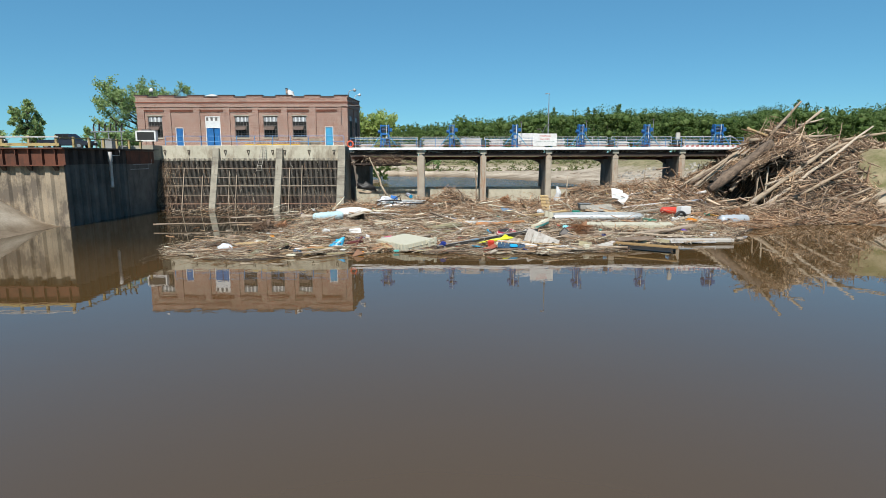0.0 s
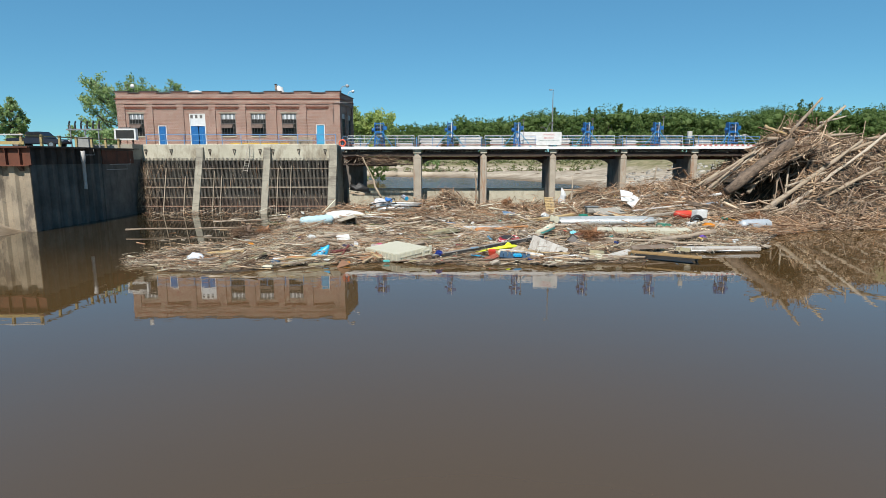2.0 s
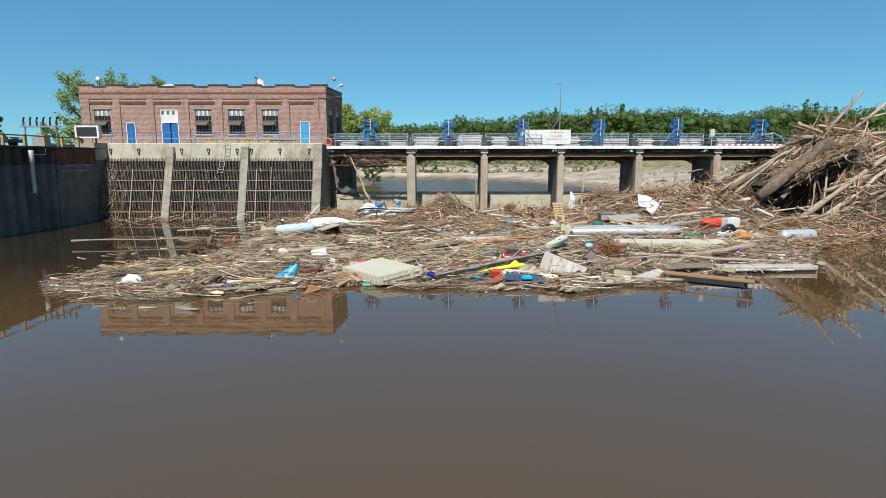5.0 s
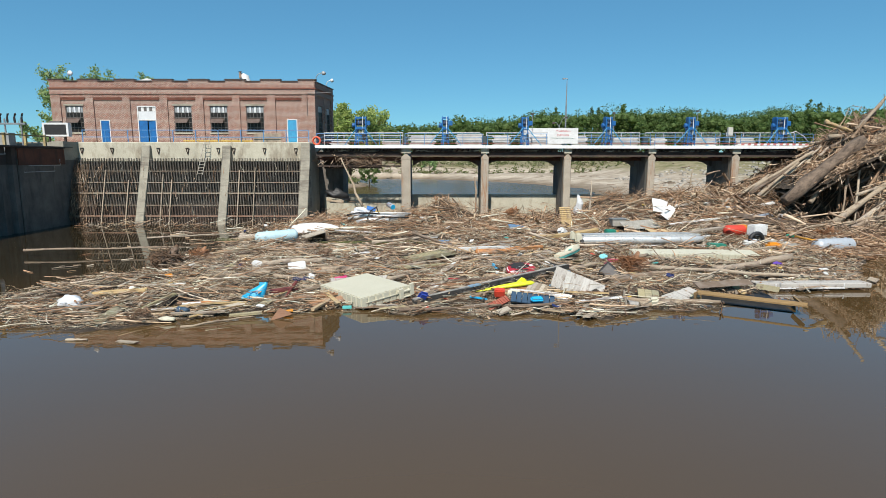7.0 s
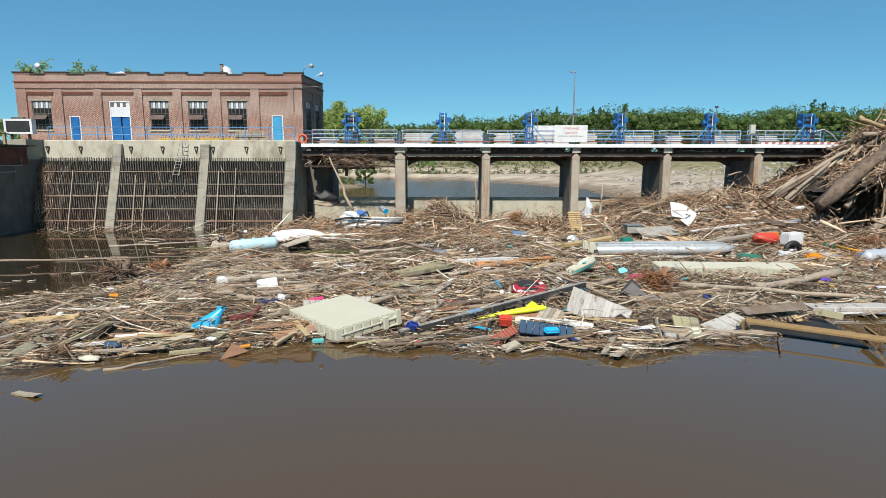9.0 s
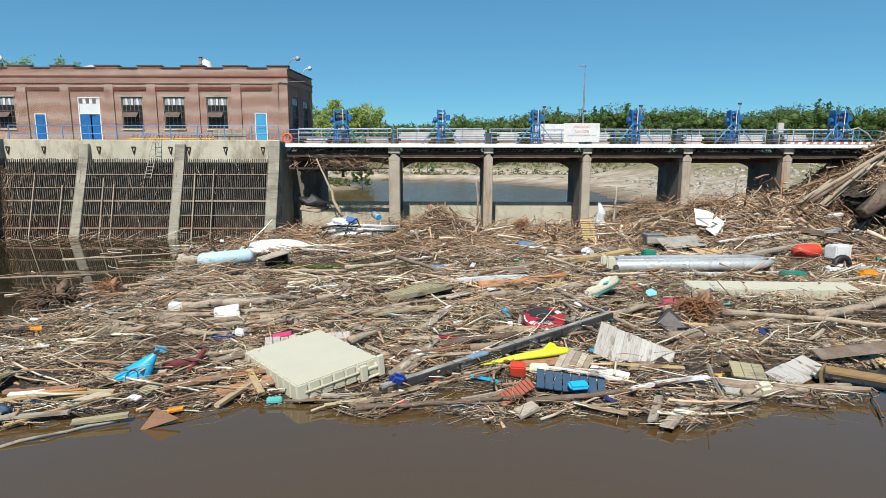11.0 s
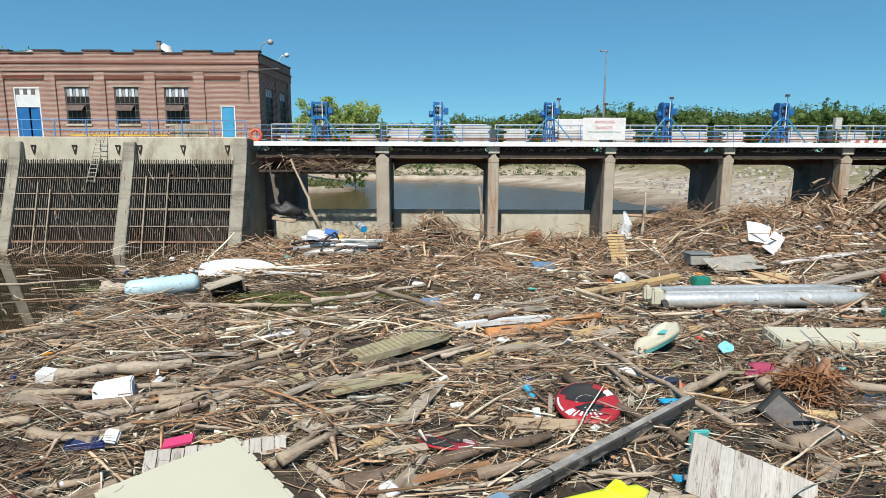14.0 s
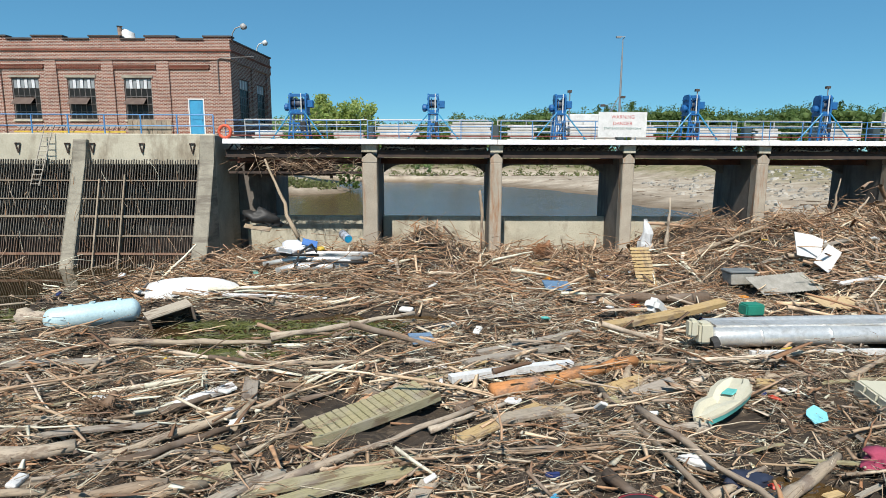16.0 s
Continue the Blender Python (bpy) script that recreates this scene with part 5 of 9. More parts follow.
def vehicle(m, paint, label, pickup=True):
    t = thing("pickup_truck" if pickup else "parked_car", m, label, "car", "parked cars")

    def p(name, bm, mat, parent=t, smooth=False):
        return part(name, bm, mat, parent, "", smooth, world=False)
    bm = B()
    prism(bm, [(-2.75, 0.42), (-2.75, 1.05), (-0.9, 1.08), (-0.4, 1.08), (1.4, 1.02), (2.45, 0.95), (2.7, 0.75), (2.7, 0.42)], "y", -0.93, 0.93)
    soften(bm, 0.06, 2)
    p("body", bm, paint)
    bm = B()
    roof = [(-0.95, 1.02), (-0.8, 1.75), (0.55, 1.78), (1.35, 1.04)] if pickup else [(-2.5, 1.0), (-2.0, 1.62), (0.3, 1.68), (1.4, 1.0)]
    prism(bm, roof, "y", -0.8, 0.8)
    soften(bm, 0.05, 2)
    p("cab", bm, paint)
    bm = B()
    if pickup:
        for a, b in (((-0.72, 1.12), (-0.02, 1.66)), ((0.06, 1.12), (0.62, 1.66))):
            for s in (-1, 1):
                box(bm, a[0], b[0], s * 0.815 - 0.004, s * 0.815 + 0.004, a[1], b[1])
    else:
        for a, b in (((-1.8, 1.1), (-0.5, 1.55)), ((-0.4, 1.1), (0.4, 1.58))):
            for s in (-1, 1):
                box(bm, a[0], b[0], s * 0.815 - 0.004, s * 0.815 + 0.004, a[1], b[1])
    p("side_window", bm, GLASS)
    for x in (-1.75, 1.75):
        for s in (-1, 1):
            bm = B()
            tube(bm, [(x, s * 0.7, 0.37), (x, s * 0.95, 0.37)], 0.37, 18)
            wh = p("wheel", bm, BLACKM)
            bm = B()
            tube(bm, [(x, s * 0.94, 0.37), (x, s * 0.962, 0.37)], 0.21, 14)
            p("rim", bm, surf("alloy_rim", (0.5, 0.5, 0.5), (0.4, 0.4, 0.4), 3, 20, 0.35, 0.8), wh)
    for s in (-1, 1):
        bm = B()
        box(bm, 2.62, 2.73, s * 0.65 - 0.2, s * 0.65 + 0.2, 0.72, 0.88)
        p("headlight", bm, WHITE_CL)
    return t


NAVY = surf("navy_car_paint", (0.008, 0.012, 0.024), (0.011, 0.016, 0.03), 0.5, 4, 0.5, 0.0, bump=0, coat=0.05)
GREYC = surf("dark_grey_car_paint", (0.03, 0.03, 0.035), (0.04, 0.04, 0.045), 0.5, 4, 0.4, 0.1, bump=0, coat=0.15)
vehicle(pose(-38.6, 60.0, 6.83, 0, 0, 0) @ Matrix.Diagonal((0.95, 0.95, 0.86, 1)), NAVY, "dark navy crew-cab pickup truck on the platform")
vehicle(pose(-44.6, 55.2, 6.83, 0, 0, 3), GREYC, "dark grey car behind the timber rail", False)
vehicle(pose(-53.0, 56.0, 6.83, 0, 0, -2), NAVY, "dark pickup truck behind the timber rail")

# switchgear stand with insulators
sw = thing("switchgear", (-36.8, 64.5, 6.8), "steel switchgear stand with black insulators", "switchgear")
for x in (-38.4, -36.9, -35.5):
    bm = B()
    box(bm, x - 0.05, x + 0.05, 64.45, 64.55, 6.8, 9.2)
    part("post", bm, POLE, sw)
bm = B()
box(bm, -38.8, -35.1, 64.38, 64.62, 8.7, 8.85)
part("beam", bm, POLE, sw)
for k in range(6):
    x = -38.5 + k * 0.62
    bm = B()
    tube(bm, [(x, 64.5, 8.85), (x, 64.5, 9.05), (x, 64.5, 9.3), (x + 0.1, 64.5, 9.6), (x + 0.15, 64.5, 9.65)], [0.07, 0.09, 0.08, 0.09, 0.03], 9)
    part("insulator", bm, BLACKM, sw)
bm = B()
box(bm, -37.6, -36.4, 64.1, 64.9, 6.8, 8.0)
part("transformer_box", bm, surf("pale_grey_box", (0.33, 0.33, 0.31), (0.25, 0.25, 0.24), 2, 20, 0.6), sw)
# white framed box sign and posts at the wing wall
scn = thing("display_cabinet", (-33.6, 66.2, 7.3), "white framed dark display cabinet on posts", "cabinet")
for a, b, c, d in ((-34.75, -34.57, 7.75, 8.95), (-32.63, -32.45, 7.75, 8.95), (-34.57, -32.63, 8.79, 8.95), (-34.57, -32.63, 7.75, 7.9)):
    bm = B()
    box(bm, a, b, 66.0, 66.5, c, d)
    part("frame_bar", bm, WHITE_CL, scn)
bm = B()
box(bm, -34.56, -32.64, 66.03, 66.4, 7.91, 8.78)
part("screen", bm, BLACKM, scn)
for x in (-34.3, -32.9):
    bm = B()
    box(bm, x - 0.06, x + 0.06, 66.15, 66.3, 6.7, 7.75)
    part("post", bm, RUST_DK, scn)
bm = B()
box(bm, -34.1, -33.1, 66.02, 66.3, 8.952, 9.1)
part("hood", bm, GREYP, scn)

# ---- the log jam: outline, height, and the matted reeds ----
JAM = np.array([(-17.6, 34.9), (-14.6, 33.6), (-12, 32.8), (-10.4, 34.2), (-7.4, 34.9), (-3.3, 35.8), (0.3, 35.0), (3.3, 34.9), (6.7, 35.0), (9.5, 35.4), (12, 36.6),
                (14.3, 38.6), (16.6, 39.0), (20.9, 40.4), (24, 44.5), (26.8, 47.8), (31, 50.5), (38, 50.5), (60, 50), (60, 70.5), (-10.6, 70.5), (-10.9, 65.0), (-12.3, 62.3), (-15.5, 60.0),
                (-15.6, 58.8), (-14.6, 56.3), (-13.6, 53.2), (-12.6, 50), (-13.2, 46.3), (-14.4, 42.2), (-17.0, 40.6)])


def inside(x, y, poly):
    hit = np.zeros(x.shape, bool)
    j = len(poly) - 1
    for i in range(len(poly)):
        (xi, yi), (xj, yj) = poly[i], poly[j]
        c = ((yi > y) != (yj > y)) & (x < (xj - xi) * (y - yi) / (yj - yi + 1e-12) + xi)
        hit ^= c
        j = i
    return hit


POOLS = [(-4.5, 53.0, 6.5, 1.7), (-1.0, 54.6, 4.0, 1.0), (13.5, 43.2, 4.5, 1.0), (10.5, 37.6, 3.2, 0.9), (15.5, 41.3, 3.0, 0.8), (6.6, 40.0, 1.3, 0.7), (2.2, 36.1, 2.2, 0.5),
         (-6.5, 50.8, 3.5, 0.8), (-12.5, 55.3, 4.5, 0.9), (-12.0, 59.6, 3.5, 0.7), (-14.5, 47.5, 2.5, 0.8), (8.0, 43.0, 1.2, 0.6), (-8.5, 35.9, 2.0, 0.5)]


def cover(x, y):
    """How densely debris covers the water, 0 to 1."""
    xx = x + 0.8 * wavy(x, y, 0.8, 3.0) + 0.35 * wavy(x, y, 2.7, 9.0)
    yy = y + 0.7 * wavy(x, y, 0.7, 6.0) + 0.3 * wavy(x, y, 2.9, 1.0)
    d = inside(xx, yy, JAM).astype(float)
    for px, py, rx, ry in POOLS:
        q = ((xx - px) / rx) ** 2 + ((yy - py) / ry) ** 2
        d *= 1 - 0.985 * np.exp(-q ** 2 * 0.7)
    d *= np.clip(0.82 + 0.5 * wavy(x, y, 1.1, 12.0), 0.25, 1)
    left = sm(-9.5, -15.5, x) * sm(35, 39, y)
    return d * (1 - 0.45 * left)


def jam_height(x, y):
    h = 0.20 + 0.20 * wavy(x, y, 0.9, 2.0) + 0.13 * wavy(x, y, 2.2, 5.0) + 0.13 * wavy(x, y, 5.3, 4.0)
    h = h + (0.35 + 0.9 * sm(12.0, 15.5, x) + 0.4 * wavy(x, y, 0.6, 8.0)) * sm(55, 65, y) * sm(-12.5, -5, x)
    h = h - 0.5 * sm(65.0, 68.0, y) * (1 - sm(12.5, 15.0, x))
    h = h + 0.8 * sm(12, 24, x) * sm(47, 60, y)
    h = h + 0.55 * np.exp(-((x - 22.5) / 3.2) ** 2 - ((y - 65.0) / 2.5) ** 2) + 1.45 * np.exp(-((x - 0.6) / 2.4) ** 2 - ((y - 64.6) / 1.8) ** 2) + 0.6 * np.exp(-((x - 16.3) / 1.6) ** 2 - ((y - 66.0) / 1.5) ** 2)
    mx, my = sm(25.0, 37.5, x), sm(51.0, 62.5, y)
    h = h + 4.5 * mx ** 1.15 * my * (1 + 0.12 * wavy(x, y, 0.45, 7.0)) + 2.6 * np.exp(-((x - 35.9) / 2.8) ** 2 - ((y - 63.0) / 3.2) ** 2)
    h = h - 5.0 * np.exp(-((x - 30.7) / 1.9) ** 2 - ((y - 58.6) / 2.8) ** 2)
    front = interp(x, [-17.6, -12, -3.3, 9.5, 16.6, 21, 27, 31], [34.9, 33.0, 35.6, 35.4, 39.0, 40.4, 47.8, 50.5])
    h = h * (0.25 + 0.75 * sm(0.2, 3.5, y - front))
    return np.maximum(h, 0.02)


def H(x, y):
    return float(jam_height(np.array([x]), np.array([y]))[0])


MUCK = surf("matted_debris", (0.068, 0.048, 0.032), (0.028, 0.02, 0.0135), 0.9, 30, 0.95, bump=0.9, dist=0.06, stain=(0.15, 0.11, 0.072), stain_scale=6, stain_stretch=(0.3, 1, 1), stain_cut=(0.52, 0.66))
gx, gy = np.meshgrid(np.linspace(-24, 60, 300), np.linspace(31.5, 71, 160))
cv = cover(gx, gy)
gz = np.where(cv > 0.12, jam_height(gx, gy) * np.clip(cv * 1.6, 0, 1) - 0.10 * (1 - np.clip(cv * 2, 0, 1)), -0.3) + 0.03 * wavy(gx, gy, 6.0, 2)
v = np.stack([gx.ravel(), gy.ravel(), gz.ravel()], 1)
w = gx.shape[1]
i = (np.arange(gx.shape[0] - 1)[:, None] * w + np.arange(w - 1)[None]).ravel()
f = np.stack([i, i + 1, i + w + 1, i + w], 1)
f = f[cv.ravel()[f].max(1) > 0.1]
tagged(new("debris_mat", raw_mesh("debris_mat", v.tolist(), f.tolist(), MUCK, True)), "dark sodden mat of silt and rotten wood", "debris", kind="stuff")


def stick_mesh(name, rng, p, ang, pitch, length, r, sides, segs, bend, mat, flat=1.0):
    """Many tapered, bent sticks in one mesh."""
    n = len(p)
    d = np.stack([np.cos(ang) * np.cos(pitch), np.sin(ang) * np.cos(pitch), np.sin(pitch)], 1)
    a = np.stack([-np.sin(ang), np.cos(ang), np.zeros(n)], 1)
    b = np.cross(d, a)
    t = np.linspace(-0.5, 0.5, segs + 1)
    bow = rng.normal(0, bend, (n, 2)) * length[:, None]
    kink = rng.normal(0, bend * 0.6, (n, segs + 1, 2)) * length[:, None, None]
    mid = p[:, None] + d[:, None] * (t[None, :, None] * length[:, None, None])
    arch = (0.25 - t ** 2)[None, :, None]
    mid = mid + a[:, None] * (arch * bow[:, None, :1] * 4 + kink[:, :, :1] * 0.35) + b[:, None] * (arch * bow[:, None, 1:] * 2 + kink[:, :, 1:] * 0.2)
    taper = 1.0 - 0.55 * (t + 0.5)
    th = np.arange(sides) * 2 * math.pi / sides
    ringv = a[:, None, None] * np.cos(th)[None, None, :, None] + b[:, None, None] * (flat * np.sin(th))[None, None, :, None]
    v = mid[:, :, None] + ringv * (r[:, None, None, None] * taper[None, :, None, None])
    v = v.reshape(-1, 3)
    s, k = np.meshgrid(np.arange(segs), np.arange(sides), indexing="ij")
    s, k = s.ravel(), k.ravel()
    one = np.stack([s * sides + k, s * sides + (k + 1) % sides, (s + 1) * sides + (k + 1) % sides, (s + 1) * sides + k], 1)
    f = (one[None] + (np.arange(n) * (segs + 1) * sides)[:, None, None]).reshape(-1, 4)
    me = bpy.data.meshes.new(name)
    me.vertices.add(len(v))
    me.vertices.foreach_set("co", v.astype(np.float32).ravel())
    me.loops.add(f.size)
    me.loops.foreach_set("vertex_index", f.astype(np.int32).ravel())
    me.polygons.add(len(f))
    me.polygons.foreach_set("loop_start", (np.arange(len(f)) * 4).astype(np.int32))
    me.materials.append(mat)
    me.update(calc_edges=True)
    return me


KEEP = [(-2.2, 37.7, 1.75, 1.75), (15.3, 46.7, 3.5, 0.7), (-10.8, 53.7, 1.7, 0.8), (-9.0, 57.6, 2.0, 0.8), (13.9, 51.4, 4.4, 0.9), (4.66, 41.75, 0.75, 0.75), (1.45, 40.35, 0.6, 0.6),
        (6.75, 38.5, 1.2, 0.6), (25.0, 48.8, 1.8, 0.6), (0.0, 45.95, 2.0, 1.5), (-3.0, 39.6, 1.3, 0.4), (4.4, 36.3, 0.9, 0.4), (3.4, 38.3, 1.2, 0.35), (8.75, 41.25, 0.6, 0.4), (13.4, 37.2, 1.6, 1.1),
        (-6.5, 42.4, 0.5, 0.45), (7.9, 46.0, 1.0, 0.8), (15.4, 57.3, 1.8, 0.8), (14.34, 58.12, 0.6, 0.5), (9.1, 37.0, 0.6, 0.7), (17.6, 39.6, 2.5, 0.4)]


def clear_of(x, y):
    """False where a large thing lies."""
    ok = np.ones(np.shape(x), bool)
    for px, py, rx, ry in KEEP:
        ok &= ((x - px) / rx) ** 2 + ((y - py) / ry) ** 2 > 0.85
    return ok


def scatter(rng, n, x0, x1, y0, y1, power=1.0, floor=0.0):
    """Points on the jam, denser where it is thick."""
    out = []
    while sum(map(len, out)) < n:
        x, y = rng.uniform(x0, x1, n * 2), rng.uniform(y0, y1, n * 2)
        keep = rng.random(n * 2) < np.maximum(cover(x, y) ** power, floor * inside(x, y, JAM))
        keep &= clear_of(x, y)
        out.append(np.stack([x[keep], y[keep]], 1))
    return np.concatenate(out)[:n]


def lie(rng, xy, up, spread):
    """Heights, headings and pitches of sticks lying on the jam."""
    x, y = xy[:, 0], xy[:, 1]
    n = len(x)
    z = jam_height(x, y) * np.clip(cover(x, y) * 1.6, 0.05, 1) + rng.exponential(up * 0.85, n) + 0.012
    far = sm(57, 63, y)
    ang = 0.33 + 0.5 * wavy(x, y, 0.45, 2.5) + rng.normal(0, 1, n) * (spread + 0.35 * far)
    e = 0.2
    slope = (jam_height(x + e * np.cos(ang), y + e * np.sin(ang)) - jam_height(x - e * np.cos(ang), y - e * np.sin(ang))) / (2 * e)
    pitch = np.arctan(slope) * 0.8 + rng.normal(0, 0.08, n) * (1 + 2.6 * far + 2.0 * sm(26, 32, x))
    return np.stack([x, y, z], 1), ang, pitch


STRAW = [(0.1, 0.06, 0.037), (0.689, 0.507, 0.325), (0.286, 0.176, 0.107), (0.86, 0.86, 0.676), (0.429, 0.26, 0.15), (0.07, 0.045, 0.03), (0.858, 0.715, 0.559)]
REED = wood_mat("dry_reeds", STRAW, island=True, grain_axis=(1, 1, 1), bump=0, damp=0.9, scale=2.0)
TWIG = wood_mat("dry_twigs", [(0.1, 0.062, 0.04), (0.702, 0.52, 0.351), (0.325, 0.182, 0.107), (0.86, 0.86, 0.702), (0.442, 0.24, 0.13), (0.12, 0.07, 0.045), (0.858, 0.715, 0.559)], island=True, grain_axis=(1, 1, 1), bump=0, damp=0.9, scale=2.5)
HEAPW = wood_mat("heap_branch_wood", [(0.1, 0.0615, 0.0401), (0.45, 0.31, 0.2), (0.187, 0.116, 0.0735), (0.78, 0.60, 0.43), (0.32, 0.2, 0.12), (0.129, 0.0751, 0.0494), (0.62, 0.45, 0.31)], island=True, grain_axis=(1, 1, 1), bump=0, damp=0.9, scale=2.5)
BROKE = wood_mat("broken_brown_wood", [(0.14, 0.075, 0.043), (0.546, 0.325, 0.182), (0.26, 0.143, 0.0806), (0.806, 0.598, 0.403), (0.429, 0.227, 0.117), (0.11, 0.06, 0.037), (0.65, 0.468, 0.312)], island=True, grain_axis=(1, 1, 1), bump=0, damp=0.6, scale=4.0)
rng = np.random.default_rng(77)


def stick_layer(name, label, category, n, x0, x1, y0, y1, lo, hi, rlo, rhi, sides, segs, bend, up, spread, mat, power=1.0, floor=0.0, flat=1.0):
    xy = scatter(rng, n, x0, x1, y0, y1, power, floor)
    p, ang, pitch = lie(rng, xy, up, spread)
    L = lo + (hi - lo) * rng.random(n) ** 2.2
    r = rlo + (rhi - rlo) * rng.random(n) ** 1.8
    tagged(new(name, stick_mesh(name, rng, p, ang, pitch, L, r, sides, segs, bend, mat, flat)), label, category, kind="stuff")


stick_layer("reeds", "matted dry reeds and straw over the log jam", "reeds", 66000, -20, 23, 33, 53, 0.07, 0.75, 0.003, 0.009, 3, 2, 0.09, 0.07, 0.95, REED)
stick_layer("reeds_far", "matted dry reeds and bark near the bridge", "reeds", 18000, -15, 36, 52, 70, 0.25, 1.3, 0.006, 0.016, 3, 1, 0.06, 0.10, 0.7, REED)
stick_layer("twigs", "bleached twigs and thin branches in the jam", "twigs", 10500, -20, 26, 33, 60, 0.25, 2.0, 0.006, 0.02, 3, 3, 0.06, 0.10, 0.6, TWIG, 1.0, 0.03)
stick_layer("twigs_far", "twigs and thin branches piled near the bridge", "twigs", 7000, -13, 36, 57, 70, 0.5, 2.6, 0.012, 0.03, 3, 3, 0.05, 0.22, 0.75, BROKE)
stick_layer("broken_limbs", "broken brown limbs and split wood near the bridge", "branches", 1500, -11.5, 36, 56, 69, 0.5, 2.4, 0.03, 0.085, 5, 4, 0.03, 0.28, 0.8, BROKE, 1.0, 0.0, 0.7)
stick_layer("branches", "bleached crooked branches in the jam", "branches", 1500, -20, 26, 33.2, 66, 0.9, 3.4, 0.016, 0.042, 5, 6, 0.035, 0.13, 0.5, TWIG, 1.0, 0.06)
stick_layer("wood_chunks", "short broken chunks of wood in the jam", "wood pieces", 5000, -18, 25, 33.6, 64, 0.08, 0.6, 0.015, 0.05, 5, 1, 0.0, 0.10, 1.1, TWIG)
stick_layer("split_wood", "reddish brown split wood and bark slabs in the jam", "wood pieces", 3600, -16, 25, 33.8, 66, 0.15, 0.9, 0.02, 0.07, 5, 2, 0.03, 0.13, 0.9, BROKE, 1.0, 0.02, 0.5)
stick_layer("bark_flakes", "flat bark flakes and split wood in the jam", "wood pieces", 9000, -18, 25, 33.4, 66, 0.10, 0.6, 0.025, 0.075, 4, 1, 0.0, 0.09, 1.1, TWIG, 1.0, 0.03, 0.22)
stick_layer("heap_foot_sticks", "sticks and bark washed up at the heap's foot", "sticks", 3000, 23, 46, 46.5, 53, 0.3, 2.2, 0.012, 0.045, 4, 3, 0.05, 0.16, 0.7, BROKE, 1.0, 0.25)
stick_layer("drift_stems", "bare driftwood stems and poles lying in the jam", "driftwood", 330, -14, 27, 47, 66, 1.0, 4.6, 0.03, 0.12, 7, 6, 0.02, 0.16, 0.45, TWIG, 1.0, 0.02)
stick_layer("drift_boards", "weathered boards and planks lying in the jam", "boards", 420, -13, 27, 47, 66, 0.5, 3.0, 0.06, 0.2, 4, 1, 0.0, 0.14, 0.55, TWIG, 1.0, 0.02, 0.22)
stick_layer("heap_stems", "bare stems tangled in the great driftwood heap", "driftwood", 420, 24, 54, 51, 68, 1.2, 5.0, 0.05, 0.15, 7, 6, 0.02, 0.45, 0.5, HEAPW)
# the great heap against the bridge's end
n = 10500
xy = np.stack([rng.uniform(24.5, 58, n), rng.uniform(50.2, 69, n)], 1)
xy = xy[(rng.random(n) > np.exp(-((xy[:, 0] - 30.7) / 1.9) ** 2 - ((xy[:, 1] - 58.4) / 3.0) ** 2) * 1.6)]
n = len(xy)
p, ang, pitch = lie(rng, xy, 0.28, 0.6)
L = 0.5 + 3.0 * rng.random(n) ** 2.0
tagged(new("heap_branches", stick_mesh("heap_branches", rng, p, ang, pitch + rng.normal(0, 0.22, n), L, 0.011 + 0.06 * rng.random(n) ** 2.2, 3, 3, 0.05, HEAPW)), "tangled branches on the great driftwood heap", "branches", kind="stuff")
n = 1500
x = rng.uniform(29.6, 35.2, n)
p = np.stack([x, 57.6 + 3.8 * rng.random(n), 3.9 + 0.55 * (x - 29.2) + rng.normal(0, 0.30, n)], 1)
tagged(new("heap_overhang", stick_mesh("heap_overhang", rng, p, rng.normal(0.3, 0.7, n), rng.normal(0.4, 0.3, n), 0.6 + 2.4 * rng.random(n) ** 2, 0.012 + 0.05 * rng.random(n) ** 2, 4, 4, 0.04, HEAPW)), "tangled branches overhanging a dark hollow", "branches", kind="stuff")
# solid sheet added under the branches to keep sun out of the hollow
ox, oy = np.meshgrid(np.linspace(28.6, 35.0, 26), np.linspace(57.4, 62.4, 22))
ov = []
for dz in (-0.35, 0.0):
    oz = 3.5 + 0.52 * (ox - 28.6) + 0.22 * wavy(ox, oy, 1.6, 3.0) + dz
    ov += np.stack([ox.ravel() + 0.15 * wavy(ox, oy, 2.1, 1.0).ravel(), oy.ravel() + 0.3 * wavy(ox, oy, 1.9, 5.0).ravel(), oz.ravel()], 1).tolist()
w = ox.shape[1]
i = (np.arange(ox.shape[0] - 1)[:, None] * w + np.arange(w - 1)[None]).ravel()
f = np.stack([i, i + 1, i + w + 1, i + w], 1)
tagged(new("heap_mat", raw_mesh("heap_mat", ov, np.concatenate([f, f + ox.size]).tolist(), MUCK, True)), "debris sheet added over the hollow to shade it", "debris", kind="stuff")
# twigs caught on the trash racks
n = 210
x = rng.uniform(-32.3, -12.2, n)
z = rng.random(n) ** 1.3 * 5.3
p = np.stack([x, 66.6 - (5.75 - z) * 0.30 - 0.16, z], 1)
tagged(new("rack_twigs", stick_mesh("rack_twigs", rng, p, rng.normal(0, 0.25, n), rng.normal(1.5, 0.25, n), 0.4 + 1.4 * rng.random(n) ** 2, np.full(n, 0.010) + 0.01 * rng.random(n), 4, 4, 0.09, TWIG)), "dry vines and twigs caught on the trash racks", "twigs", kind="stuff")
n = 170
p = np.stack([-31 + 21 * rng.random(n), 62.6 + 2.1 * rng.random(n), np.abs(rng.normal(0.05, 0.25, n))], 1)
